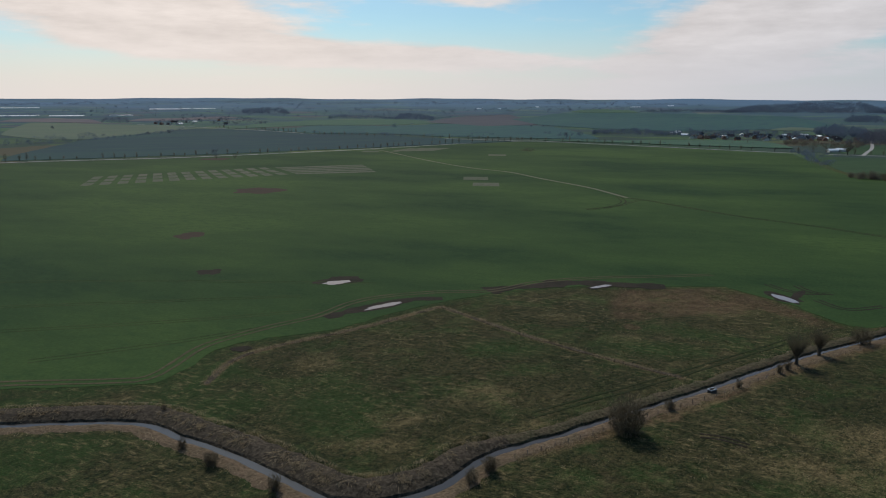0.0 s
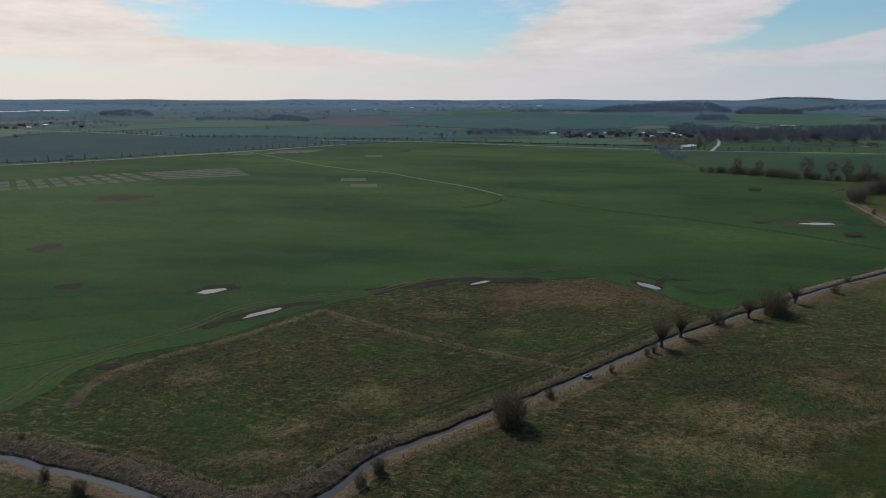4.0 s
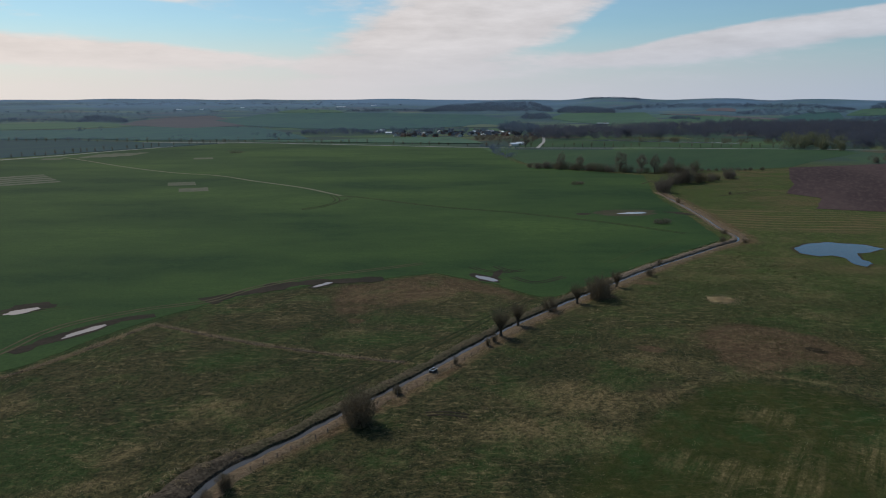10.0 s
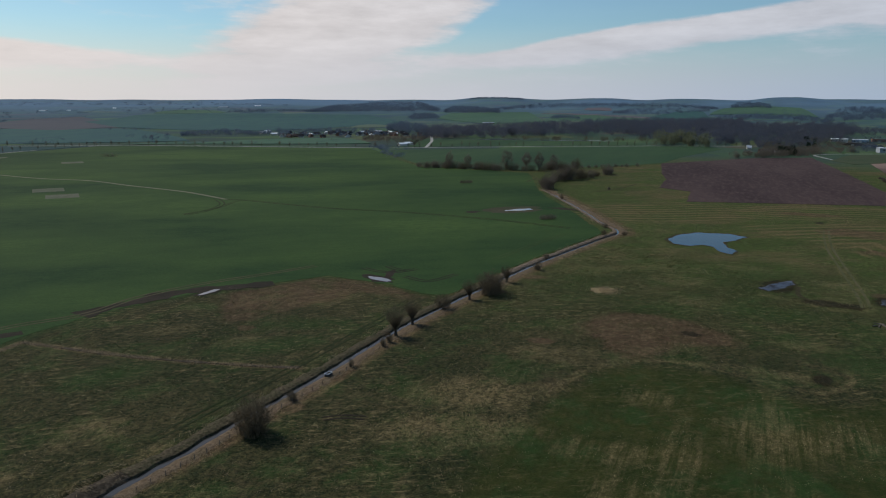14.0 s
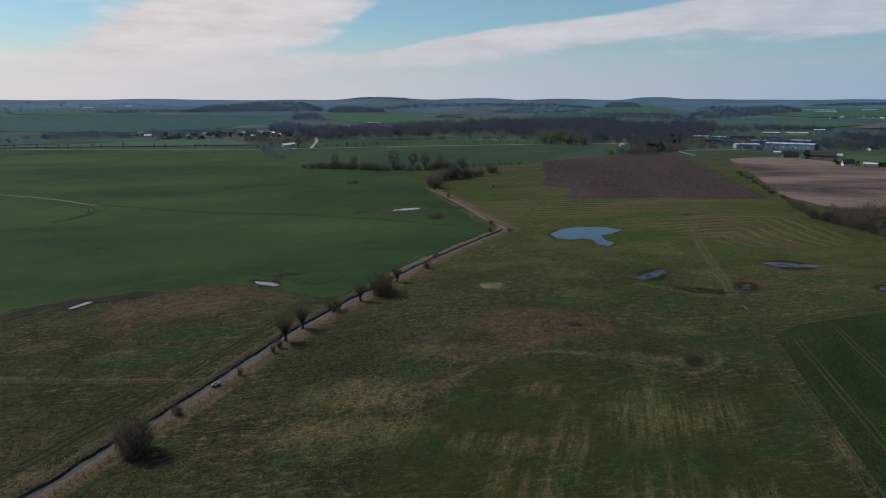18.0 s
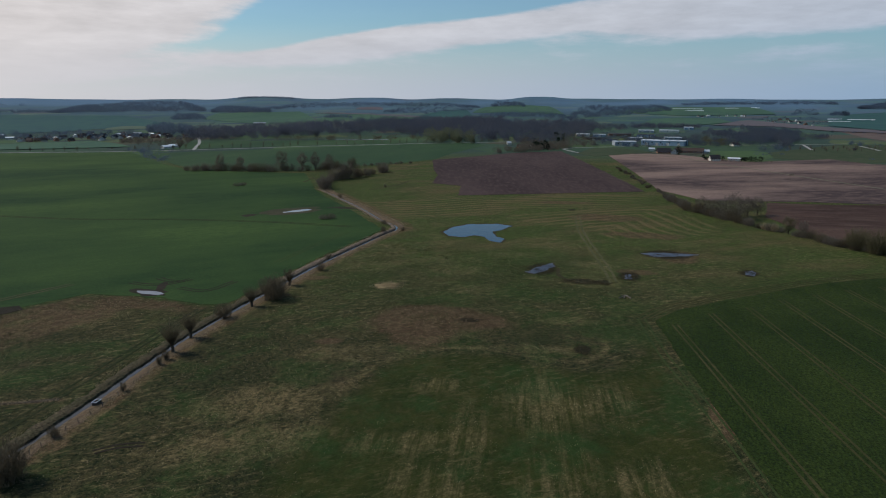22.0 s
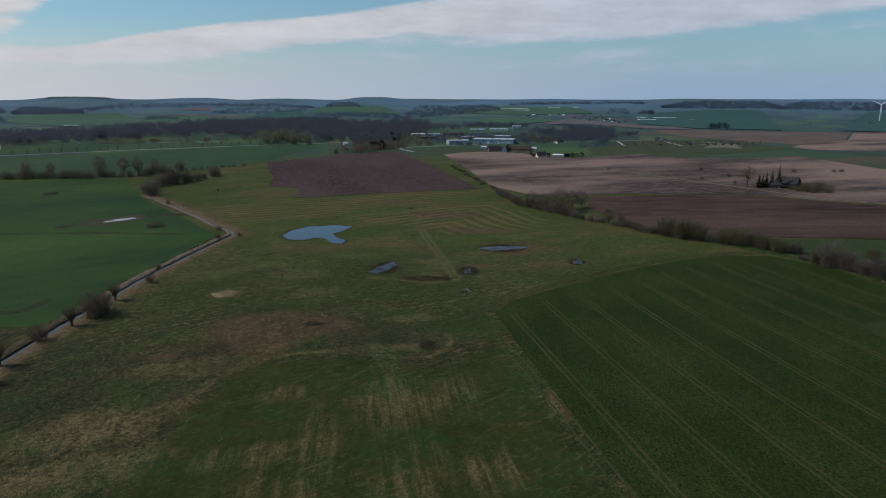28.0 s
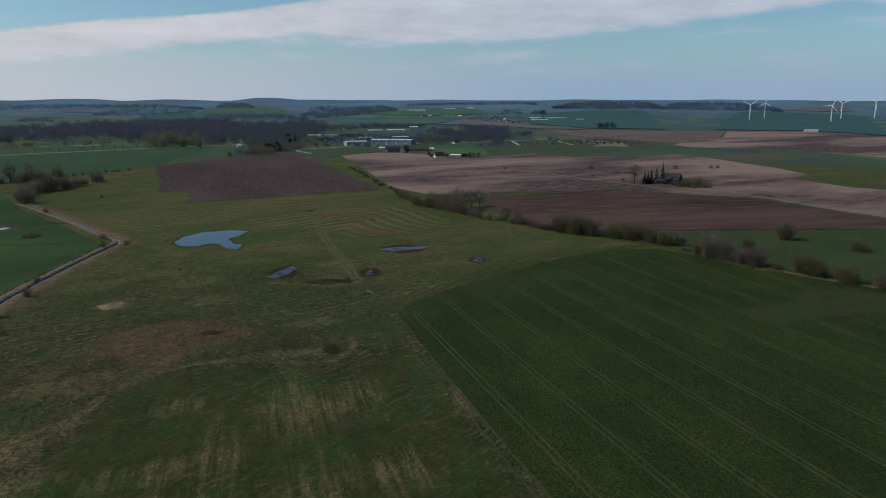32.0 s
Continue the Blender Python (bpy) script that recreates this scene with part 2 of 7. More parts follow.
    col = mixc(op("MULTIPLY", op("MULTIPLY", attr("roww"), mr(row, -0.1, 0.8)), mr(old, 0.35, 0.60, 0.35, 0.85)), col, (0.130, 0.102, 0.046))
    fleck = op("MULTIPLY", mr(nz(0.7, 8, 0.84, -25, 2.4, 1), 0.52, 0.60), mr(nz(0.03, 5, 0.6), 0.40, 0.60, 0.15, 0.8))
    col = mixc(op("MULTIPLY", fleck, mr(attr("mown"), 0.0, 1.0, 0.9, 0.45)), col, (0.185, 0.144, 0.070))
    bare = mr(op("ADD", attr("soil"), op("MULTIPLY", op("SUBTRACT", nz(0.11, 9, 0.72), 0.5), 1.8)), 0.22, 0.66)
    col = mixc(op("MULTIPLY", op("MULTIPLY", bare, mr(attr("soil"), 0.02, 0.12)), mr(tuft, 0.38, 0.60, 0.25, 0.9)), col, mixc(mr(nz(0.3, 5), 0.4, 0.62), (0.078, 0.044, 0.028), (0.128, 0.082, 0.048)))
    bog = mr(op("ADD", attr("wet"), op("MULTIPLY", op("SUBTRACT", nz(0.35, 6, 0.7), 0.5), 1.1)), 0.22, 0.62)
    col = mixc(op("MULTIPLY", op("MULTIPLY", bog, mr(attr("wet"), 0.02, 0.2)), 0.85), col, (0.020, 0.017, 0.010))
    hv = N("ShaderNodeHueSaturation")
    L(op("MULTIPLY", mr(nz(4.2, 4, 0.8), 0.32, 0.68, 0.12, 1.62), mr(nz(0.95, 5, 0.8, 55, 1.8, 1), 0.32, 0.68, 0.58, 1.46)), hv.inputs["Value"])
    L(mr(attr("mown"), 0.0, 1.0, 1.0, 0.5), hv.inputs["Fac"])
    L(col, hv.inputs["Color"])
    col = hv.outputs[0]
    # the fields far off, their colours blued to imitate haze
    vo = N("ShaderNodeTexVoronoi")
    vo.feature = "F1"
    mp = N("ShaderNodeMapping")
    mp.inputs["Rotation"].default_value = (0, 0, radians(24))
    mp.inputs["Scale"].default_value = (0.0021, 0.0034, 0.0)
    wob = N("ShaderNodeVectorMath")
    wob.operation = "ADD"
    no = N("ShaderNodeTexNoise")
    no.inputs["Scale"].default_value = 0.004
    sc = N("ShaderNodeVectorMath")
    sc.operation = "SCALE"
    sc.inputs["Scale"].default_value = 90
    L(pos, no.inputs["Vector"]), L(no.outputs["Color"], sc.inputs[0])
    L(pos, wob.inputs[0]), L(sc.outputs[0], wob.inputs[1]), L(wob.outputs[0], mp.inputs[0])
    L(mp.outputs[0], vo.inputs["Vector"])
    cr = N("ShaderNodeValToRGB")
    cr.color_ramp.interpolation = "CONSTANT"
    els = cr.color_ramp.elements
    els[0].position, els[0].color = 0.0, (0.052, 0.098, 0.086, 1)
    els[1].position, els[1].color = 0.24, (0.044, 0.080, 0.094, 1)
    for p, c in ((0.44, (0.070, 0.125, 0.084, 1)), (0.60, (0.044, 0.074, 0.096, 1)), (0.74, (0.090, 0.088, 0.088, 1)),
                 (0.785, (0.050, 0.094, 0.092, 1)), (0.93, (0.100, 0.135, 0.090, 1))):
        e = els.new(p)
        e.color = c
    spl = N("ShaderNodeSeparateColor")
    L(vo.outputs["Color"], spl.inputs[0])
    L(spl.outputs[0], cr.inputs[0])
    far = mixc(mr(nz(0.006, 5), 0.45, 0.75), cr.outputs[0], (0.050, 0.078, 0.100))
    # the hill tint paints haze that thickens with distance
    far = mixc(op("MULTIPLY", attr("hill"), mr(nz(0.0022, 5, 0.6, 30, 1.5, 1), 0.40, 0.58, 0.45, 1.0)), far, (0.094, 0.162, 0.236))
    # nearer fields lose most of the painted haze
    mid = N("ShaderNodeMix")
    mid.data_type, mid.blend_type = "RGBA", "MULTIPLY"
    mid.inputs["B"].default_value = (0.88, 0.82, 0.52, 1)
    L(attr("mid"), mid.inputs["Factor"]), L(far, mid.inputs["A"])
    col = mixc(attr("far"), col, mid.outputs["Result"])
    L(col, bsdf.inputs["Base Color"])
    b = N("ShaderNodeBump")
    b.inputs["Strength"].default_value, b.inputs["Distance"].default_value = 0.8, 0.3
    L(tuft, b.inputs["Height"])
    L(b.outputs[0], bsdf.inputs["Normal"])
    return m


def water_material(name, depth_colour, rough):
    m = bpy.data.materials.new(name)
    m.use_nodes = True
    nt = m.node_tree
    bsdf = nt.nodes["Principled BSDF"]
    bsdf.inputs["Base Color"].default_value = (*depth_colour, 1)
    bsdf.inputs["Roughness"].default_value, bsdf.inputs["IOR"].default_value = rough, 1.33
    n = nt.nodes.new("ShaderNodeTexNoise")
    n.inputs["Scale"].default_value, n.inputs["Detail"].default_value = 1.6, 4
    b = nt.nodes.new("ShaderNodeBump")
    b.inputs["Strength"].default_value, b.inputs["Distance"].default_value = 0.12, 0.05
    nt.links.new(plan_place(nt), n.inputs["Vector"])
    nt.links.new(n.outputs[0], b.inputs["Height"])
    nt.links.new(b.outputs[0], bsdf.inputs["Normal"])
    return m


M_GROUND = ground_material()
M_CROP = surface("winter_crop", (0.017, 0.042, 0.014), (0.048, 0.085, 0.022), (0.026, 0.056, 0.017), big=0.0085, small=0.3, bump=0.3, stretch=(-20, 1.6, 0.9), spread=0.30, grain=0.18, grain_scale=1.1)
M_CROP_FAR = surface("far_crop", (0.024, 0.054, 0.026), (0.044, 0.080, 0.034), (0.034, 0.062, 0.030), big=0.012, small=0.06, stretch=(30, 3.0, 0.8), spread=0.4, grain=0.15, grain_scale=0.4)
M_DARKCROP = surface("dark_crop", (0.019, 0.033, 0.007), (0.031, 0.047, 0.010), (0.010, 0.018, 0.008), big=0.045, small=2.0, bump=1.0, bump_dist=0.4, stretch=(36.9, 1.6, 0.9), spread=0.35, grain=0.6, grain_scale=2.6)
M_PLOUGH = surface("ploughed_soil", (0.037, 0.024, 0.024), (0.064, 0.043, 0.040), (0.080, 0.056, 0.050), big=0.016, small=0.35, stretch=(39, 4.0, 1.0), spread=0.30, grain=0.25, grain_scale=0.6)
M_TAN = surface("tilled_soil", (0.220, 0.154, 0.126), (0.054, 0.038, 0.037), (0.152, 0.107, 0.090), big=0.008, small=0.2, stretch=(-38, 1.9, 0.8), spread=0.20, grain=0.15, grain_scale=0.5)
M_BROWN = surface("moist_soil", (0.030, 0.017, 0.014), (0.080, 0.049, 0.038), (0.094, 0.063, 0.050), big=0.013, small=0.09, stretch=(-60, 2.6, 0.7), spread=0.30, grain=0.2, grain_scale=0.5)
M_TRACK = surface("dirt_track", (0.060, 0.056, 0.030), (0.095, 0.078, 0.045), (0.032, 0.042, 0.016), big=0.15, small=1.5)
M_RUT = surface("wheel_rut", (0.018, 0.028, 0.010), (0.042, 0.042, 0.020), (0.014, 0.024, 0.008), big=0.06, small=1.2)
M_ROAD = surface("pale_road", (0.36, 0.35, 0.33), (0.27, 0.26, 0.25), big=0.05, small=0.6, rough=0.85)
M_MUD = surface("wet_mud", (0.022, 0.018, 0.014), (0.040, 0.032, 0.024), (0.018, 0.020, 0.011), big=0.08, small=0.7, rough=0.95)
M_PLOT = surface("trial_plot_soil", (0.080, 0.092, 0.060), (0.120, 0.114, 0.086), (0.056, 0.080, 0.038), big=0.05, small=0.3)
M_DRYSPOT = surface("reddish_dead_grass", (0.058, 0.036, 0.030), (0.044, 0.036, 0.024), big=0.06, small=0.5)
M_RIM = surface("boggy_rim", (0.040, 0.032, 0.018), (0.024, 0.028, 0.011), (0.075, 0.058, 0.03), big=0.3, small=1.5, grain=0.4)
M_WATER = water_material("pond_water", (0.012, 0.018, 0.026), 0.12)
M_DITCHWATER = water_material("ditch_water", (0.052, 0.048, 0.044), 0.16)
M_BARK = surface("willow_bark", (0.060, 0.048, 0.036), (0.085, 0.068, 0.050), big=0.8, small=9, bump=0.5, bump_dist=0.03)
M_TWIG = surface("bare_twigs", (0.090, 0.074, 0.050), (0.120, 0.100, 0.066), big=0.5, small=4, bump=0, rand=0.25, translucent=0.35)
M_DARKTWIG = surface("dark_twigs", (0.112, 0.096, 0.076), (0.152, 0.130, 0.102), big=0.5, small=4, bump=0, rand=0.25, translucent=0.35)
M_BUD = surface("budding_twigs", (0.128, 0.116, 0.062), (0.102, 0.092, 0.054), big=0.4, small=3, bump=0, rand=0.25, translucent=0.4)
M_BUDFAR = surface("far_budding_twigs", (0.145, 0.160, 0.100), (0.170, 0.176, 0.110), big=0.05, small=0.4, bump=0, translucent=0.5)
# bare wood colours shifted to blue-grey, with distance haze painted in
M_FARWOOD_HAZE = surface("far_hazed_wood", (0.078, 0.098, 0.132), (0.098, 0.114, 0.142), (0.122, 0.122, 0.136), big=0.012, small=0.05, bump=0, translucent=0.5)
M_MIDWOOD_HAZE = surface("hazed_bare_wood", (0.084, 0.096, 0.128), (0.106, 0.114, 0.140), (0.128, 0.126, 0.132), big=0.012, small=0.05, bump=0, translucent=0.5)
M_RIDGEWOOD_HAZE = surface("hazed_ridge_wood", (0.086, 0.118, 0.165), (0.104, 0.136, 0.180), (0.118, 0.140, 0.172), big=0.012, small=0.05, bump=0, translucent=0.6)
M_CONIFER = surface("spruce_needles", (0.012, 0.022, 0.014), (0.020, 0.032, 0.018), big=0.4, small=3, bump=0)
M_REED = surface("dry_reed", (0.36, 0.285, 0.175), (0.26, 0.20, 0.12), (0.46, 0.385, 0.26), big=0.2, small=2, bump=0, translucent=0.5)
M_WOOD = surface("grey_timber", (0.13, 0.11, 0.09), (0.20, 0.17, 0.14), big=0.5, small=6)
M_WALL = surface("render_wall", (0.62, 0.58, 0.52), (0.50, 0.46, 0.41), big=0.1, small=1.5, rand=0.15)
M_WALLDARK = surface("dark_timber_wall", (0.06, 0.05, 0.045), (0.09, 0.075, 0.065), big=0.3, small=3)
M_BRICK = surface("brick_wall", (0.24, 0.12, 0.08), (0.30, 0.16, 0.11), big=0.3, small=3)
M_ROOFRED = surface("clay_tile_roof", (0.070, 0.048, 0.042), (0.052, 0.040, 0.036), big=0.3, small=2.5, rough=0.8, rand=0.2)
M_ROOFDARK = surface("dark_slate_roof", (0.030, 0.030, 0.034), (0.045, 0.043, 0.046), big=0.3, small=2.5, rough=0.85, rand=0.2)
M_ROOFMETAL = surface("pale_metal_roof", (0.46, 0.50, 0.54), (0.36, 0.39, 0.43), big=0.04, small=0.8, rough=0.75, rand=0.15)
M_ROOFBRIGHT = surface("bright_metal_roof", (0.74, 0.76, 0.78), (0.62, 0.65, 0.68), big=0.04, small=0.8, rough=0.5, rand=0.15)
M_HALLBLUE = surface("pale_blue_cladding", (0.30, 0.40, 0.48), (0.26, 0.34, 0.42), big=0.1, small=1, rough=0.75)
# blue in these needles imitates haze over the far conifers
M_FIR_HAZE = surface("hazed_fir_needles", (0.030, 0.044, 0.056), (0.040, 0.052, 0.066), big=0.05, small=0.5, bump=0)
M_HALL = surface("pale_hall_cladding", (0.34, 0.37, 0.40), (0.28, 0.30, 0.33), big=0.1, small=1, rough=0.75)
M_GLASS = surface("dark_window", (0.03, 0.035, 0.04), (0.04, 0.045, 0.05), rough=0.12, bump=0)
M_DOOR = surface("painted_door", (0.10, 0.08, 0.06), (0.13, 0.10, 0.08), big=1, small=5, rough=0.6)
M_WHITE = surface("white_coating", (0.78, 0.79, 0.80), (0.72, 0.73, 0.74), big=0.1, small=1, rough=0.45, bump=0)


# ---------------------------------------------------------------- helpers
from mathutils.geometry import tessellate_polygon

rng = np.random.default_rng(7)


def mesh_of(name, verts, faces, material=None):
    me = bpy.data.meshes.new(name)
    me.from_pydata(verts, [], faces)
    if material:
        me.materials.append(material)
    return me


def part(name, bm, material, parent, label=""):
    """Links a bmesh, or a mesh, as one object under a thing or a part."""
    if isinstance(bm, bmesh.types.BMesh):
        me = bpy.data.meshes.new(name)
        bm.to_mesh(me)
        bm.free()
    else:
        me = bm
    if material and not me.materials:
        me.materials.append(material)
    ob = new(name, me)
    ob.parent = parent
    return tagged(ob, label)


def thing(name, label, category, group="", kind="", at=(0, 0, 0), turn=0):
    ob = new(name)
    ob.matrix_basis = pose(*at, 0, 0, turn)
    return tagged(ob, label, category, group, kind)


def spline(pts, step=3.0, closed=False):
    """A smooth line through the points, sampled about every step metres."""
    p = [np.array(q, float) for q in pts]
    n = len(p)
    out = []
    for i in range(n if closed else n - 1):
        a, b = p[i], p[(i + 1) % n]
        z = p[(i - 1) % n] if closed or i else 2 * a - b
        c = p[(i + 2) % n] if closed or i < n - 2 else 2 * b - a
        k = max(1, int(np.linalg.norm(b - a) / step))
        for j in range(k):
            t = j / k
            out.append(0.5 * (2 * a + (b - z) * t + (2 * z - 5 * a + 4 * b - c) * t * t + (3 * a - z - 3 * b + c) * t ** 3))
    if not closed:
        out.append(p[-1])
    return np.array(out)


def straight(pts, step, closed=True):
    p = [np.array(q, float) for q in pts]
    out = []
    for i in range(len(p) if closed else len(p) - 1):
        a, b = p[i], p[(i + 1) % len(p)]
        k = max(1, int(np.linalg.norm(b - a) / step))
        out += [a + (b - a) * j / k for j in range(k)]
    if not closed:
        out.append(p[-1])
    return np.array(out)


def along(line, offset=0.0):
    """A line moved sideways, to its left for a positive offset."""
    d = np.gradient(line, axis=0)
    d /= np.linalg.norm(d, axis=1)[:, None] + 1e-9
    return line + offset * np.stack([-d[:, 1], d[:, 0]], 1)


def sheet(name, outline, lift, material, jitter=0.0, skirt=0.3, parent=None):
    """A flat piece of land with a slightly ragged edge and a real rim, from its outline."""
    o = np.array(outline, float)
    if jitter:
        o = o + np.array([[noise.noise((x * 0.31, y * 0.31, 1)) + 0.6 * noise.noise((x * 1.3, y * 1.3, 4)), noise.noise((x * 0.31, y * 0.31, 9)) + 0.6 * noise.noise((x * 1.3, y * 1.3, 7))] for x, y in o]) * jitter
    area = np.sum(o[:, 0] * np.roll(o[:, 1], -1) - np.roll(o[:, 0], -1) * o[:, 1])
    if area < 0:
        o = o[::-1]
    n = len(o)
    verts = [(x, y, lift) for x, y in o] + [(x, y, lift - skirt) for x, y in o]
    faces = []
    for t in tessellate_polygon([[Vector((x, y, 0)) for x, y in o]]):
        (ax, ay), (bx, by), (cx, cy) = (o[i] for i in t)
        faces.append(t if (bx - ax) * (cy - ay) - (cx - ax) * (by - ay) > 0 else t[::-1])
    faces += [(i, n + i, n + (i + 1) % n, (i + 1) % n) for i in range(n)]
    bm = mesh_of(name, verts, faces)
    ob = part(name, bm, material, parent)
    return ob


def ribbon(line, width, lift, material, name, parent=None, wobble=0.0, thick=0.05):
    """A strip of ground of some width along a line."""
    line = np.array(line)
    w = np.zeros(len(line)) + np.asarray(width) / 2
    if wobble:
        w = w * (1 + wobble * np.array([noise.noise((x * 0.25, y * 0.25, 3)) for x, y in line]))
    d = np.gradient(line, axis=0)
    d /= np.linalg.norm(d, axis=1)[:, None] + 1e-9
    nrm = np.stack([-d[:, 1], d[:, 0]], 1)
    a, b = line + nrm * w[:, None], line - nrm * w[:, None]
    verts = [(x, y, lift) for x, y in a] + [(x, y, lift) for x, y in b] + [(x, y, lift - thick) for x, y in a] + [(x, y, lift - thick) for x, y in b]
    n = len(line)
    faces = []
    for i in range(n - 1):
        faces += [(i, n + i, n + i + 1, i + 1), (i, i + 1, 2 * n + i + 1, 2 * n + i), (n + i + 1, n + i, 3 * n + i, 3 * n + i + 1)]
    return part(name, mesh_of(name, verts, faces), material, parent)


def nearest(line, x, y):
    """Distance of many places from a line of many points."""
    best = np.full(x.shape, 1e9)
    for i in range(len(line) - 1):
        a, b = line[i], line[i + 1]
        d = b - a
        t = np.clip(((x - a[0]) * d[0] + (y - a[1]) * d[1]) / (d @ d + 1e-9), 0, 1)
        best = np.minimum(best, np.hypot(x - a[0] - t * d[0], y - a[1] - t * d[1]))
    return best


def beside(line, x, y):
    """Distance of many places from a line, positive on its left."""
    best, sign = np.full(x.shape, 1e9), np.ones(x.shape)
    for a, b in zip(line, line[1:]):
        d = b - a
        px, py = x - a[0], y - a[1]
        t = np.clip((px * d[0] + py * d[1]) / (d @ d + 1e-9), 0, 1)
        q = np.hypot(px - t * d[0], py - t * d[1])
        near = q < best
        best = np.where(near, q, best)
        sign = np.where(near, np.sign(d[0] * py - d[1] * px), sign)
    return best * np.where(sign == 0, 1, sign)


# ---------------------------------------------------------------- the plan
DITCH = spline([(-420, 60), (-200, 92), (-96, 107), (-75, 110.4), (-53, 111.5), (-43, 106.4), (-34, 101.3), (-27.5, 96.8), (-21.4, 92.1), (-15.9, 88.1),
                (-11.1, 87.1), (-4.9, 88.7), (0.6, 92.2), (7.5, 100.7), (20.5, 108.3), (29.9, 114.2), (49.2, 125.4), (76, 142.7),
                (102, 156.5), (117.2, 163.8), (150.5, 179.6), (196, 198), (216, 206.5), (227.7, 229.1), (243.5, 257.2), (269.2, 307.9), (281, 331)], 2.5) * 1.0136
STRIP = spline([(-46.3, 129.3), (-44.9, 141.4), (-38.5, 150.1), (-19.8, 164.1), (-0.5, 181.8)], 2.5)
STRIP_EAST = spline([(-0.5, 181.8), (20.8, 157.3), (40, 139.6), (48, 133.2)], 2.5)

# hills on the skyline: azimuth, half width in degrees, extra height
HILLS = [(36.2, 2.7, 19), (44.2, 2.6, 13), (51, 3, 7), (57.6, 1.9, 20), (62.5, 4, 6), (71, 5, 6), (84, 7, 8), (1, 4, 5), (-17, 6, 6), (19, 4, 5), (95, 6, 7)]


def height(x, y):
    r = np.hypot(x, y)
    az = np.degrees(np.arctan2(x, y))
    s = np.clip((r - 2000) / 1270, 0, 1)
    rise = 47 * s ** 1.2 + 1.6 * s * np.sin(az * 0.9) * np.sin(r / 280.0 + az * 0.3)
    for a, w, h in HILLS:
        q = np.abs((az - a) / w)
        rise += 0.68 * h * np.exp(-q ** 3) * np.clip((r - 2650) / 500, 0, 1)
    z = rise
    near = (r < 460) & (y > 20)
    if near.any():
        d = beside(DITCH, x[near], y[near])
        wide = np.clip((14 - x[near]) / 12, 0, 1)
        foot = np.where(d > 0, 2.0 + 2.6 * wide, 2.0)
        z[near] -= 0.95 * np.clip((1.0 + foot - np.abs(d)) / foot, 0, 1)
        crest = np.where(d > 0, 3.8 + 2.4 * wide, 4.2)
        z[near] += 0.5 * wide * (d > 0) * np.exp(-((np.abs(d) - crest) / 0.9) ** 2)
    return z


def within(poly, x, y):
    c = np.zeros(x.shape, bool)
    for (ax, ay), (bx, by) in zip(poly, np.roll(poly, -1, 0)):
        if ay != by:
            c ^= ((ay > y) != (by > y)) & (x < (bx - ax) * (y - ay) / (by - ay) + ax)
    return c.astype(float)


def blob(x, y, cx, cy, across, deep):
    """1 in the middle of an oval place that faces the origin, 0 outside."""
    a = math.atan2(cx, cy)
    u = (x - cx) * math.cos(a) - (y - cy) * math.sin(a)
    v = (x - cx) * math.sin(a) + (y - cy) * math.cos(a)
    return np.clip(1.6 * (1 - np.sqrt((u / across) ** 2 + (v / deep) ** 2)), 0, 1)


SOIL = [(137, 168, 9, 3.2), (117, 160, 6, 2.6), (40, 116, 3, 4), (101.5, 119.5, 4.5, 2.5), (50, 184, 6, 4), (46.6, 164.5, 3, 2.5), (122, 38, 1.6, 7), (116, 33.5, 1.6, 6), (209, 94, 9, 5), (240, 92, 10, 14), (300, 150, 24, 14), (270, 118, 22, 10), (330, 190, 20, 8)]
BROWN_PLACES = [[(115.6, 123.3), (125.5, 126.9), (135.7, 123.5), (142.2, 113.1), (141.5, 99.2), (137.2, 92.1), (132.8, 95.9), (125.4, 100.0), (118.0, 98.1), (110.6, 99.8), (110.8, 106.8), (113.7, 113.8)],
                [(50.7, 196), (63.3, 199), (79.2, 201), (90.5, 192), (95.5, 175.4), (97.8, 165.1), (90.9, 166.9), (84.4, 179.3), (77.8, 175.4), (65.6, 174.9), (51.8, 172.5), (44.0, 173.6)]]
STRAW = [(146, 143.5, 3.6, 4.5), (16, 110, 8, 5), (7, 124, 11, 9), (-8, 114.5, 9, 6), (-13, 104.5, 12, 4), (-27, 141.5, 9, 8), (31, 173, 11, 6), (42, 156, 9, 7), (66, 185, 30, 16), (100, 103.5, 12, 2.5), (85, 98, 10, 3),
         (86, 66, 6, 22), (103, 62, 13, 22), (113, 54, 8, 18), (90, 37, 8, 14), (76, 74, 14, 7), (84, 47, 10, 16), (120, 37, 2.5, 12), (119, 73, 6, 6), (70, 62, 10, 10), (98, 84, 8, 6),
         (72, 104, 20, 12), (100, 110, 18, 10), (60, 92, 22, 10), (160, 120, 14, 8), (175, 140, 14, 10), (190, 100, 10, 8),
         (185, 150, 12, 9), (205, 140, 14, 7), (228, 140, 18, 10), (250, 120, 20, 10), (262, 100, 16, 10), (128, 80, 16, 5), (150, 84, 10, 5),
         (240, 40, 16, 4), (210, 108, 12, 7), (280, 240, 16, 5), (330, 280, 16, 5), (235, 200, 30, 5), (262, 175, 14, 4), (156, 164, 12, 8), (303, 300, 8, 3), (330, 285, 8, 3)]
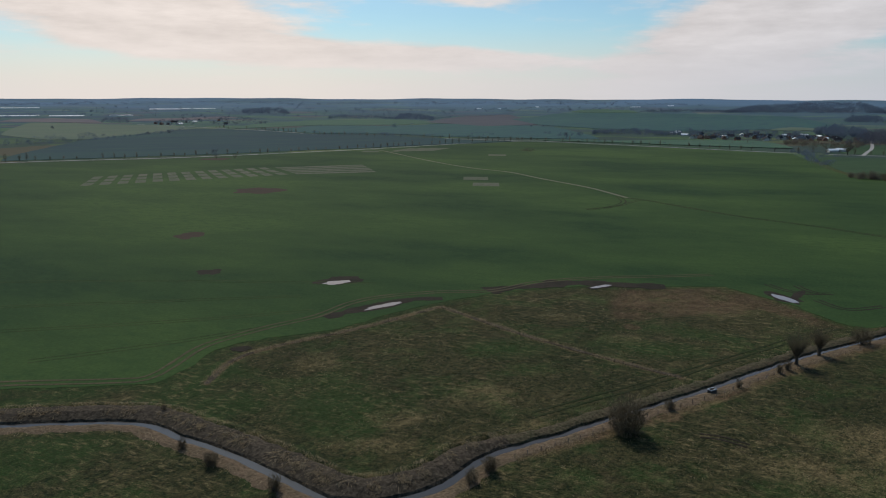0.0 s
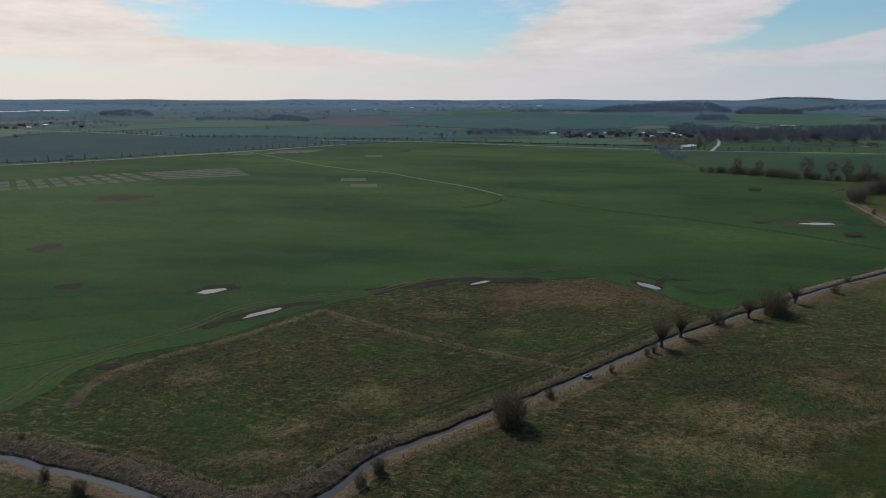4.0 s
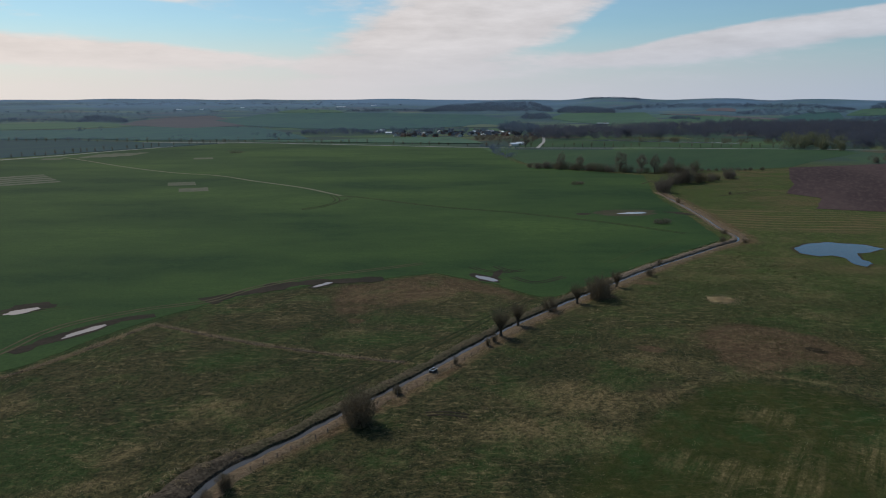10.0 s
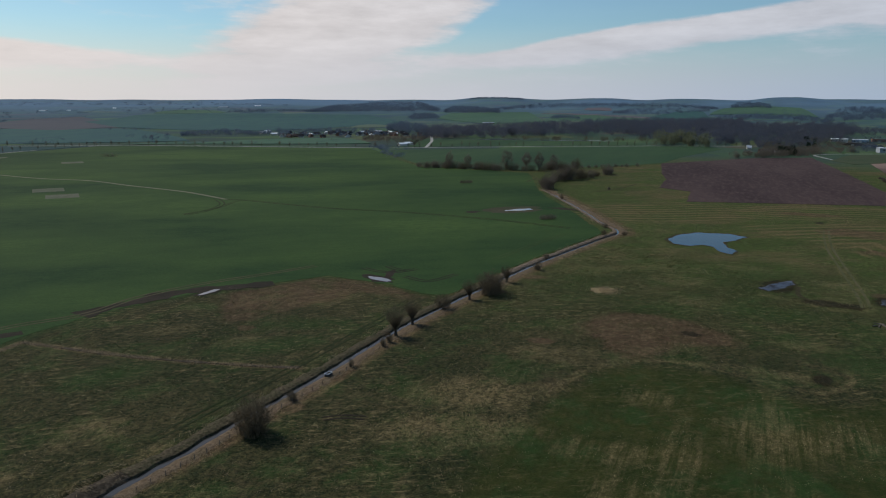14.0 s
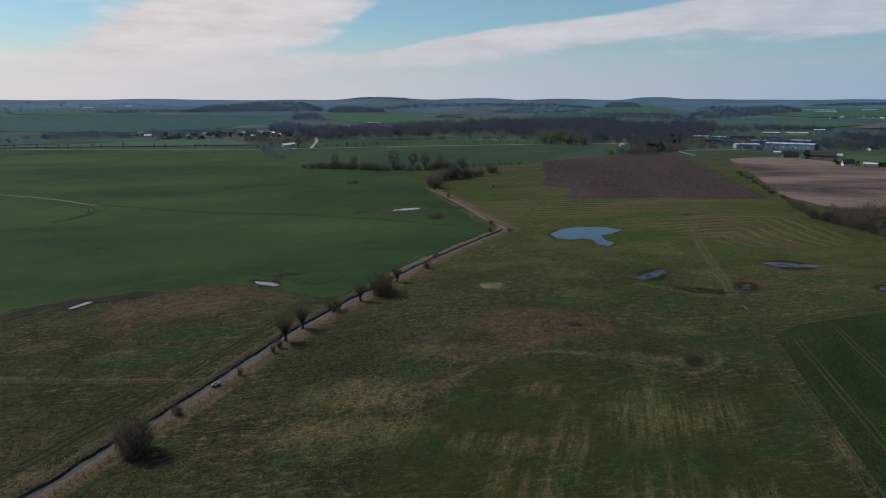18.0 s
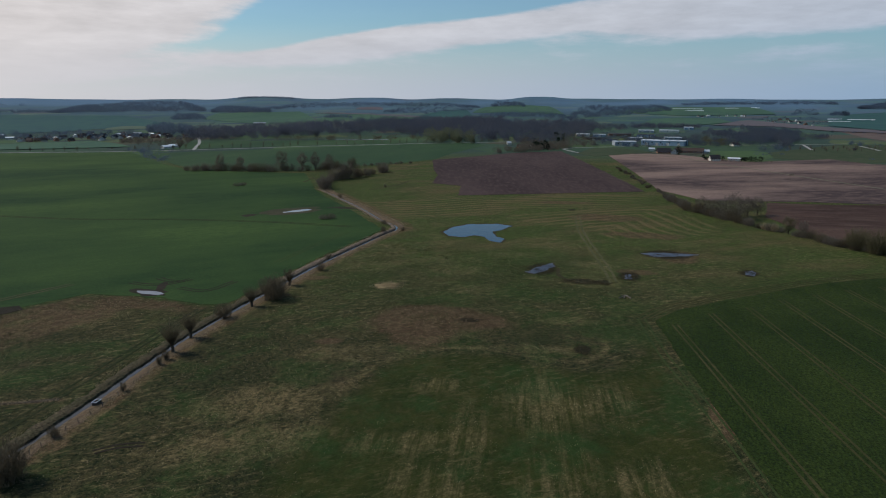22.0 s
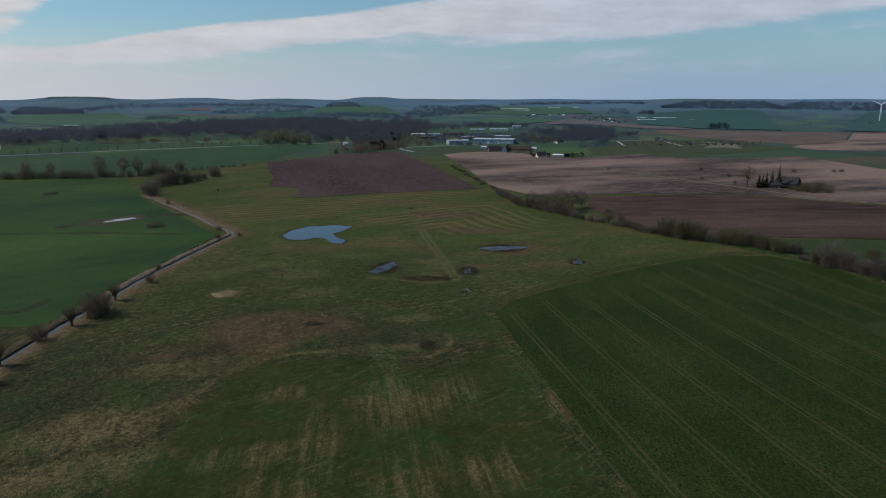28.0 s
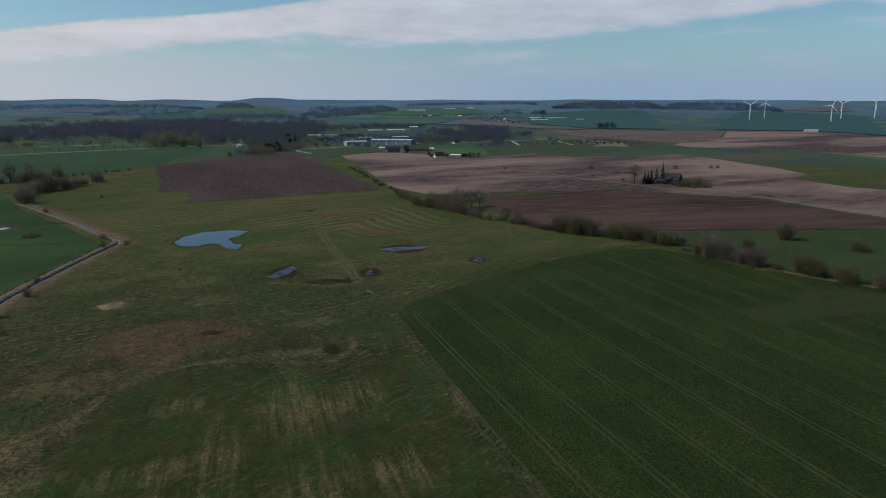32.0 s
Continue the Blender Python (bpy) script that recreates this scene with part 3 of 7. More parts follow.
# dry fringes: points along them, half width
STRAW_LINES = [([(83.5, 95), (94, 99.5), (105, 100.8), (114, 97), (120.7, 90)], 1.0), ([(121, 88), (123.5, 78), (127, 68.7), (133.8, 67.1), (140, 68.7), (143.5, 72)], 0.7), ([(181, 117), (183, 104), (184, 96), (190, 91.5), (196, 94)], 1.3),
               ([(292, 162), (262, 143), (233, 122), (205, 102), (192, 93)], 1.9), ([(214, 190), (228, 194.5), (250, 191), (266, 184), (290, 180), (310, 172)], 1.7),
               ([(155, 168), (172, 160), (190, 158)], 3.0), ([(269, 187), (281.5, 186), (292, 174), (313.5, 168), (340, 167), (352, 163)], 1.8), ([(303, 301), (311, 298)], 1.6), ([(328, 292), (338, 285)], 1.6), ([(205, 170), (212, 180), (216, 188)], 3.5)]
# wet hollows: x, y, across, deep
WET = [(135.2, 104.3, 3.6, 2.4), (134.5, 71.5, 2.6, 4.2), (193.5, 119.5, 6, 10.5), (187.5, 101.5, 8, 4.2), (191, 96, 4, 4), (203, 93, 4.5, 7.5), (240.5, 96.5, 10.5, 10), (231.5, 65.2, 3.6, 6.5), (310, 175, 3, 3)]
LUSH = [(-75, 121, 24, 6), (-50, 126, 10, 9), (-46, 136, 7, 9), (-100, 118, 20, 6), (-40, 120, 12, 8), (165, 105, 16, 10), (150, 68, 12, 10), (-66, 100, 28, 9), (200, 130, 10, 10), (-20, 120, 14, 14),
        (46, 150, 16, 8), (14, 150, 14, 8), (170, 80, 14, 8), (245, 150, 20, 14), (60, 160, 14, 6)]


MOWN_EDGE = [(55, 83), (67, 88), (80, 94), (93, 99), (101, 101), (108, 99.2), (115, 94.5), (120.5, 86), (122.5, 78), (122.5, 71), (125, 65.5), (131, 63), (143, 63.9), (156, 67), (153, 62), (130.8, 45.5), (105.8, 26.8), (91, 15.5), (60, -10), (30, 20), (36, 66)]


# rows left by the mower: a line they follow and the area they fill
ROWS_A = [(238, 300), (252, 289), (284, 262), (314.5, 247), (347, 218), (399, 170)]
ROWS_A_AREA = [(246, 291), (284, 260), (314.5, 246), (347, 217), (396, 172), (360, 160), (330, 170), (301, 190), (262, 206), (232, 228), (230, 250)]
ROWS_B = [(272, 196), (300, 184), (330, 168), (352, 146), (336, 122), (312, 98)]
ROWS_B_AREA = [(274, 190), (300, 180), (328, 164), (345, 146), (330, 122), (306, 96), (276, 104), (252, 128), (266, 146), (262, 166)]


CROP_EDGE = [(-500, 76), (-240, 105), (-106.5, 123.5), (-86.6, 126.4), (-65.2, 128), (-56, 129.5), (-53, 137), (-50.6, 148), (-45.5, 153.5), (-25.2, 163.2), (-12.3, 176.7), (-0.5, 186.1),
             (14.1, 194.8), (29.5, 201), (52, 204.4), (70, 202.6), (83.6, 202.7), (94.8, 184), (99.2, 169), (104, 163.5), (121, 171.7), (155.4, 187.6),
             (198.9, 204.5), (211, 210), (223, 232), (239, 260), (264, 310), (281, 338), (310.6, 378.3), (336.6, 416), (305.7, 474), (292.6, 501),
             (305.3, 559), (336.5, 658), (352, 712), (265, 792), (183.6, 859), (99.7, 912), (-15.7, 822), (-98.6, 747), (-238, 650), (-374, 589), (-563, 464), (-900, 250)]


def build_ground():
    fine = np.arange(-42, 112, 0.25)
    az = np.radians(np.concatenate([np.arange(-180, -42, 2.0), fine, np.arange(112, 180, 2.0)]))
    rad = [4.0, 15, 30, 45, 60, 70]
    while rad[-1] < 3270:
        rad.append(rad[-1] * 1.0085 + 0.05)
    rad = np.array(rad)
    R, A = np.meshgrid(rad, az, indexing="ij")
    x, y = (R * np.sin(A)).ravel(), (R * np.cos(A)).ravel()
    z = height(x, y)
    n, k = len(rad), len(az)
    i, j = np.meshgrid(np.arange(n - 1), np.arange(k), indexing="ij")
    j2 = (j + 1) % k
    quads = np.stack([i * k + j, i * k + j2, (i + 1) * k + j2, (i + 1) * k + j], -1).reshape(-1, 4)[:, ::-1]
    verts = np.stack([x, y, z], 1)
    verts = np.vstack([verts, [[0, 0, 0]]])
    hub = np.stack([np.full(k, len(verts) - 1), (np.arange(k) + 1) % k, np.arange(k)], 1)
    me = bpy.data.meshes.new("ground")
    me.vertices.add(len(verts))
    me.vertices.foreach_set("co", verts.ravel())
    loops = np.concatenate([quads.ravel(), hub[:, ::-1].ravel()])
    me.loops.add(len(loops))
    me.loops.foreach_set("vertex_index", loops.astype(np.int32))
    starts = np.concatenate([np.arange(len(quads)) * 4, len(quads) * 4 + np.arange(len(hub)) * 3])
    me.polygons.add(len(starts))
    me.polygons.foreach_set("loop_start", starts.astype(np.int32))
    me.polygons.foreach_set("use_smooth", np.ones(len(starts), bool))
    me.update(calc_edges=True)
    me.validate()
    r = np.hypot(x, y)
    soil, straw, lush = np.zeros(len(x)), np.zeros(len(x)), np.zeros(len(x))
    near = r < 420
    xn, yn = x[near], y[near]
    for store, blobs, cap in ((soil, SOIL, 1.0), (straw, STRAW, 0.74), (lush, LUSH, 0.85)):
        v = np.zeros(len(xn))
        for b in blobs:
            v = np.maximum(v, blob(xn, yn, *b))
        store[near] = v * cap
    d = beside(DITCH, xn, yn)
    wide = np.clip((14 - xn) / 12, 0, 1)
    far_bank = wide * np.clip((7.6 - d) / 1.2, 0, 1) * (d > 0)
    near_bank = np.clip((4.4 + 2.6 * np.clip((xn - 5) / 20, 0, 1) + 1.6 * np.clip((xn - 205) / 10, 0, 1) - np.abs(d)) / 2.2, 0, 1) * (d <= 0)
    straw[near] = np.maximum(straw[near], np.maximum(0.42 * far_bank, 1.0 * near_bank))
    soil[near] = np.maximum(soil[near], np.maximum(0.35 * wide * np.clip((5.2 - d) / 1.0, 0, 1) * (d > 0), 0.62 * near_bank))
    green = (1 - wide) * np.clip((3.4 - d) / 1.0, 0, 1) * (d > 0)
    lush[near] = np.maximum(lush[near] * np.clip((np.abs(d) - 4) / 2, 0, 1), 0.75 * green)
    d = np.minimum(nearest(STRIP, xn, yn), nearest(STRIP_EAST, xn, yn))
    straw[near] = np.maximum(straw[near], 0.60 * np.clip((1.9 - d) / 0.9, 0, 1))
    soil[near] = np.maximum(soil[near], 0.75 * np.clip((1.3 - d) / 0.9, 0, 1))
    # this painted lightening grows with distance from the lookout
    backlit_far = np.clip((r - 150) / 130, 0, 1) * np.clip((x - 60) / 60, 0, 1)
    margin = nearest(straight(CROP_EDGE[1:24], 6, False), xn, yn)
    lush[near] = np.maximum(lush[near], 0.9 * np.clip((4.5 - margin) / 4.0, 0, 1) * (np.abs(beside(DITCH, xn, yn)) > 5))
    mown = np.zeros(len(x))
    mown[near] = within(spline(MOWN_EDGE, 3, True), xn, yn)
    fade = nearest(np.vstack([spline(MOWN_EDGE, 3, True), [MOWN_EDGE[0]]]), xn, yn)
    mown[near] *= np.clip(fade / 5.0, 0, 1)
    for poly in BROWN_PLACES:
        ring = spline(poly, 2, True)
        deep = nearest(np.vstack([ring, ring[:1]]), xn, yn) * np.where(within(ring, xn, yn) > 0, 1, -1)
        soil[near] = np.maximum(soil[near], np.clip(0.42 + deep / 7, 0, 0.92 if poly is BROWN_PLACES[0] else 0.60) * (deep > -3.5))
    for pts, half in STRAW_LINES:
        straw[near] = np.maximum(straw[near], 0.95 * np.clip((half * 1.6 - nearest(spline(pts, 2), xn, yn)) / half, 0, 1))
    wet = np.zeros(len(x))
    for b in WET:
        wet[near] = np.maximum(wet[near], blob(xn, yn, *b))
    rowd, roww = np.zeros(len(x)), np.zeros(len(x))
    for base, area in ((ROWS_A, ROWS_A_AREA), (ROWS_B, ROWS_B_AREA)):
        ring = spline(area, 4, True)
        deep = nearest(np.vstack([ring, ring[:1]]), xn, yn) * within(ring, xn, yn)
        rowd[near] = np.where(deep > 0, nearest(spline(base, 4), xn, yn), rowd[near])
        roww[near] = np.maximum(roww[near], np.clip(deep / 6, 0, 1))
    # mid and hill grade the painted haze by distance
    for name, v in (("wet", wet), ("rowd", rowd), ("roww", roww), ("mown", mown), ("soil", soil), ("straw", straw), ("lush", lush), ("backlit_far", backlit_far), ("far", np.clip((r - 620) / 120, 0, 1)), ("mid", np.clip((1700 - r) / 700, 0, 1)), ("hill", np.clip((r - 2050) / 900, 0, 1))):
        a = me.attributes.new(name, "FLOAT", "POINT")
        a.data.foreach_set("value", np.append(v, 0.0).astype(np.float32))
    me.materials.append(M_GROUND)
    return tagged(new("ground", me), "flat green pasture with straw tufts and far fields", "ground", kind="structure")


build_ground()


# ---------------------------------------------------------------- fields
def field(name, outline, lift, material, label, jitter=0.5, step=4.0, category="field"):
    ob = sheet(name, straight(outline, step), lift, material, jitter)
    return tagged(ob, label, category, kind="structure")


field("crop_field", CROP_EDGE, 0.045, M_CROP, "wide smooth field of green winter cereal", 1.1, 2.5)
field("green_field", [(355, 683), (428, 656), (579, 604), (718, 560), (676, 500), (558, 455), (490, 420), (445, 418), (421, 418), (387, 437), (345, 430), (308, 476), (298, 502), (311, 556)],
      0.08, M_CROP_FAR, "bright green cereal field beside the road")
field("green_field", [(352, 742), (430, 704), (531, 660), (600, 622), (655, 592), (690, 640), (640, 700), (580, 762), (520, 805), (470, 822), (430, 790), (400, 730)],
      0.08, M_CROP_FAR, "green cereal field between road and lake")
field("ploughed_field", [(484, 417), (422, 362.7), (392.5, 333), (350, 302), (351, 278.6), (314.5, 252), (401, 177), (571, 315), (655, 385), (601, 409), (549, 412)],
      0.10, M_PLOUGH, "dark freshly ploughed field with straight furrows", 0.8)
field("tilled_field", [(650, 330), (499, 229), (414, 174), (385.6, 135.6), (416, 92), (430, 62), (451, 36), (439, -12.7), (433, -45), (391, -82.6), (369, -107), (473, -187), (507, -105),
                       (519, -95.6), (553, -73.7), (584, -92), (631, -75), (701, -37), (773, 2.4), (721, 38), (695, 105), (727, 144), (649, 193), (688, 271), (680, 300)],
      0.10, M_TAN, "pale tan tilled field with darker moist streaks", 0.9)
field("moist_field", [(399, 107), (413, 78), (447, 34), (434, -12.6), (428, -44), (385, -81.5), (354, -113), (340, -73), (317, -13), (300.5, 32), (309.7, 58), (325, 74), (350, 93.6)],
      0.14, M_BROWN, "dark brown moist field with paler streaks", 0.6)
field("far_tilled_field", [(1375, -77), (1491, -180), (1316, -263), (1164, -386), (720, -242), (813, -165), (876, -85), (879, -15), (913, 10), (991, -3), (1112, -56)],
      0.12, M_TAN, "far pale tan tilled field", 1.0)
M_FARSOIL = surface("dry_far_soil", (0.125, 0.092, 0.080), (0.085, 0.066, 0.060), (0.15, 0.112, 0.096), big=0.01, small=0.05, stretch=(-38, 2.0, 0.7), spread=0.35)
field("far_brown_field", [(1350, 259), (1325, 54), (1349, -71), (1111, -52), (963, 4), (996, 54), (1046, 119), (1145, 183)],
      0.16, M_FARSOIL, "far greyish brown bare field", 1.0)
M_GRASS = surface("fresh_grass", (0.036, 0.054, 0.026), (0.052, 0.066, 0.034), (0.066, 0.070, 0.042), big=0.02, small=0.1, spread=0.4, grain=0.2, grain_scale=0.5)
field("allotment_green", [(773, 211), (961, 184), (1039, 95), (970, 52), (870, 9), (709, 107), (701, 185)], 0.08, M_GRASS, "bright green grass of the allotments", 1.0)
M_MEADOW = surface("brook_meadow_grass", (0.024, 0.044, 0.014), (0.036, 0.054, 0.018), (0.046, 0.054, 0.024), big=0.04, small=0.4, bump=0.4, spread=0.4, grain=0.35)
DARK_EDGE = [(165, 68), (135, 47), (108, 27.3), (90, 13.8), (60, -12), (30, -60), (120, -140), (200, -120), (222, -92), (231, -60), (240, -40), (254, -22),
             (271, 6), (262, 24), (234.6, 42.7), (210, 54), (192, 61.5), (177, 67)]
field("brook_meadow", [(291, 34), (296, 30), (315, -15), (338, -75), (351, -113), (310, -165), (235, -150), (224, -96), (235, -62), (244, -42), (257, -24), (274, 4), (283, 22)], 0.11, M_MEADOW, "green meadow strip behind the brook", 0.4, 3.0)
field("dark_crop_field", DARK_EDGE, 0.14, M_DARKCROP, "dark green dense crop field with tramlines", 0.4, 2.0)


# ---------------------------------------------------------------- roads and tracks
def oval(cx, cy, length, width, turn, seed=0, rough=0.22):
    pts = []
    for i in range(40):
        a = 2 * math.pi * i / 40
        k = 1 + rough * 1.6 * noise.noise((math.cos(a) * 1.7 + seed, math.sin(a) * 1.7, seed * 3.1))
        x, y = math.cos(a) * length / 2 * k, math.sin(a) * width / 2 * k
        pts.append((cx + x * math.cos(turn) - y * math.sin(turn), cy + x * math.sin(turn) + y * math.cos(turn)))
    return pts


def lane(name, pts, width, lift, material, label, category="road", step=6.0, wobble=0.1):
    ob = ribbon(spline(pts, step), width, lift, material, name, None, wobble)
    return tagged(ob, label, category, kind="structure")


def ruts(name, line, lift, label, material=None, gap=1.8, width=0.45):
    """Two wheel marks side by side, as parts of one track."""
    t = thing(name, label, "track", kind="structure")
    for side in (-gap / 2, gap / 2):
        ribbon(along(line, side), width, lift, material or M_RUT, "wheel_mark", t, 0.5)
    return t


M_PATH = surface("pale_dirt_path", (0.13, 0.125, 0.085), (0.18, 0.165, 0.12), (0.08, 0.09, 0.045), big=0.05, small=0.8)
ROAD = [(-900, 262), (-563, 472), (-374.4, 597), (-238.4, 658), (-98.6, 755), (-15.7, 830), (99.7, 921), (183.6, 867), (265.3, 800), (361.8, 722),
        (469, 669), (531, 645), (590, 612), (660, 575), (760, 510)]
lane("road_main", ROAD, 3.4, 0.17, M_ROAD, "narrow pale asphalt country road")
ROAD_B = [(-620, 1450), (-413, 1292), (-272, 1168), (-172, 1065), (-67, 1008), (99.7, 923)]
lane("road_side", ROAD_B, 3.6, 0.17, M_ROAD, "pale side road between far fields")
lane("road_village", [(412, 694), (440, 735), (498, 823), (649, 1082)], 3.6, 0.19, M_ROAD, "pale road into the village")
lane("road_estate", [(620, 322), (660, 375), (700, 400), (790, 350), (860, 300), (900, 250), (1000, 170)], 2.6, 0.19, M_ROAD, "pale lane past the industrial estate")
lane("road_lane", [(640, 335), (655, 300), (660, 262), (643, 243.6), (554, 130), (497, 55), (474, 23.8), (446, -12.8), (438, -45.3), (393, -83), (365, -116), (330, -170)], 2.2, 0.20, M_PATH,
     "unpaved farm lane between tilled fields", "track")
lane("path_pale", [(-89.5, 781), (-68.6, 756), (-47.5, 710), (-11.9, 627), (21, 566), (49.6, 532), (69, 487), (90.9, 440), (100.5, 406), (104, 392)], 2.2, 0.09, M_PATH,
     "pale worn path through the green crop", "track", 4)
ruts("crop_track", spline([(104, 392), (113, 381.2), (139.6, 332.6), (164.6, 302.8), (190, 262), (206, 225)], 4), 0.075, "dark green wheel marks through the crop", None, 2.2, 0.8)
ruts("crop_track", spline([(72.6, 349), (84.3, 356.6), (97, 375), (100, 398)], 3), 0.07, "turning wheel marks in the crop", None, 2.4, 0.7)
ruts("crop_track", spline([(72, 352), (90, 362), (107.4, 383.3)], 3), 0.07, "turning wheel marks in the crop", None, 1.8, 0.6)
M_RUTFAINT = surface("faint_wheel_rut", (0.020, 0.038, 0.012), (0.046, 0.066, 0.020), (0.060, 0.070, 0.030), big=0.05, small=0.5)
HEADLAND = spline([(-240, 108), (-106.5, 126.3), (-86.6, 129.1), (-65.2, 130.6), (-59.1, 132.1), (-56.8, 138.1), (-54.6, 148.9), (-50.4, 155.7), (-42, 164.8), (-32.4, 173.1),
                   (-25.2, 184.8), (-16.5, 191.6), (-0.5, 196.5), (14.3, 197.8), (28.7, 207.5), (47.1, 213.1), (65.2, 214.7), (85.6, 217)], 2.5)
ruts("headland_track", HEADLAND, 0.08, "curving wheel marks along the crop edge", M_TRACK, 2.0, 0.7)
for pts in ([(-88, 141), (-62, 153), (-40, 166)], [(-120, 158), (-70, 168), (-34, 178)], [(-150, 176), (-80, 186), (-40, 192)], [(-170, 205), (-90, 208), (-20, 206)], [(143, 193.7), (170, 205.7), (196, 216.5)]):
    ruts("crop_tramline", spline(pts, 3), 0.07, "faint wheel marks in the green crop", M_RUTFAINT, 1.9, 0.45)


def inside(poly, x, y):
    c = False
    for (ax, ay), (bx, by) in zip(poly, poly[1:] + poly[:1]):
        if (ay > y) != (by > y) and x < (bx - ax) * (y - ay) / (by - ay) + ax:
            c = not c
    return c


M_SWATH = surface("dry_swath", (0.060, 0.066, 0.027), (0.105, 0.092, 0.048), (0.040, 0.054, 0.020), big=0.08, small=0.5, grain=0.3)
M_RUTPALE = surface("pale_wheel_rut", (0.042, 0.044, 0.016), (0.068, 0.060, 0.026), (0.026, 0.036, 0.011), big=0.05, small=1.0)
U, W = np.array((0.80, 0.60)), np.array((0.60, -0.80))
START = np.array((123.0, 31.5))
for k in range(0, 16):
    run = [START + U * s + W * 11.8 * k for s in np.arange(-110, 170, 2.0)]
    run = [p for p in run if inside(DARK_EDGE, *p) and inside(DARK_EDGE, *(p + U * 7))]
    if len(run) > 4:
        ruts("tramline", np.array(run), 0.155, "pair of straight bare wheel marks in the dark crop", M_RUTPALE, 1.3, 0.42)
CORNER = [(195.4, -16.6), (201.3, -23.6), (209.8, -32.8), (219.1, -35.1), (225.6, -40.7), (227, -50), (226, -60), (222, -72), (212, -66), (206, -54), (200.0, -45.3), (193.5, -35.7), (186.0, -28.4), (184.1, -25.8), (189.0, -19.9)]
M_SETASIDE = surface("rough_grass", (0.026, 0.040, 0.011), (0.037, 0.046, 0.015), (0.018, 0.030, 0.010), big=0.12, small=1.2, bump=0.5, grain=0.3)
field("corner_grass", CORNER, 0.165, M_SETASIDE, "rough grassy corner left out of the dark crop", 0.5, 1.5)
for pts in ([(195, -16.4), (201, -23.2), (209.6, -32.4), (219, -34.8)], [(195, -16.8), (189, -20.1), (184, -26), (186, -28.8), (193.5, -36.1), (200, -45.7), (206.8, -54.2)], [(219.1, -35.2), (223.0, -37.3), (225.7, -41.4), (225.6, -48.8), (227.1, -58.9)]):
    ruts("corner_track", spline(pts, 1.5), 0.19, "muddy wheel marks round the grassy corner", M_RIM, 1.3, 0.4)
lane("corner_drain", [(193.6, -27.6), (202.4, -36.6), (210.6, -46.4), (223.7, -58.6)], 1.3, 0.185, M_RIM, "dark reedy drain in the grassy corner", "drain", 1.5, 0.6)
tagged(sheet("mud_spot", oval(216.9, -41.6, 4.2, 2.6, -0.6), 0.182, M_MUD, 0.4, 0.1), "bare dark mud in the grassy corner", "bare spot", kind="structure")
ruts("field_edge_track", spline([(163.8, 71.2), (142.6, 56.2), (130.4, 46.2), (111.2, 31.2), (94, 18.4), (70, 0)], 2), 0.05, "grassy wheel marks beside the dark crop", M_RUTFAINT, 1.8, 0.35)
for off in (1.5, 4.5):
    ruts("headland_track", along(spline([(165, 70.5), (177, 69.5), (192, 64), (210, 57), (234.6, 45.5), (262, 27), (276, 8)], 2.5), off - 3), 0.045 + 0.004 * off, "curving wheel marks on the grassy headland", M_RUTPALE, 1.7, 0.35)
ruts("pasture_track", spline([(294.5, 163), (262, 143), (233, 122), (205, 101.5), (192, 93)], 2.0), 0.03, "pale worn double track across the pasture", M_SWATH, 2.0, 0.8)
for off in (3.0,):
    ruts("bank_track", along(spline([(18, 113.5), (48, 131), (78, 150), (98, 162)], 2.5), off), 0.05, "wheel marks in the grass along the ditch", M_RUT, 1.7, 0.5)
ruts("pasture_skid", spline([(43, 108.2), (46.5, 107), (49.5, 104.5)], 1), 0.04, "short dark wheel scrape in the pasture", M_MUD, 1.2, 0.5)

# ---------------------------------------------------------------- water
M_MUDDRY = surface("drying_mud", (0.044, 0.044, 0.024), (0.064, 0.056, 0.036), (0.034, 0.044, 0.018), big=0.12, small=0.9)
# pale base holds reflected bright sky as well as suspended mud
M_PUDDLE = water_material("muddy_sky_water", (0.20, 0.185, 0.18), 0.15)


def puddle(a, b, width, seed, base=0.045, mud=1.6, shift=(0, 0)):
    """A shallow pool between two ends with a muddy rim, in the crop."""
    a, b = np.array(a), np.array(b)
    c, d = (a + b) / 2, b - a
    t = thing("puddle", "shallow muddy rain puddle in the green crop", "puddle", "puddles in the crop", "structure")
    turn, size = math.atan2(d[1], d[0]), np.linalg.norm(d)
    sheet("mud_rim", oval(c[0] + shift[0], c[1] + shift[1], size * mud, width * mud * 1.5, turn, seed + 5), base + 0.012, M_MUD if mud < 2 else M_MUDDRY, 0.9, 0.1, t)
    sheet("water", oval(*c, size, width, turn, seed), base + 0.03, M_PUDDLE, 0.15, 0.1, t)
    return t


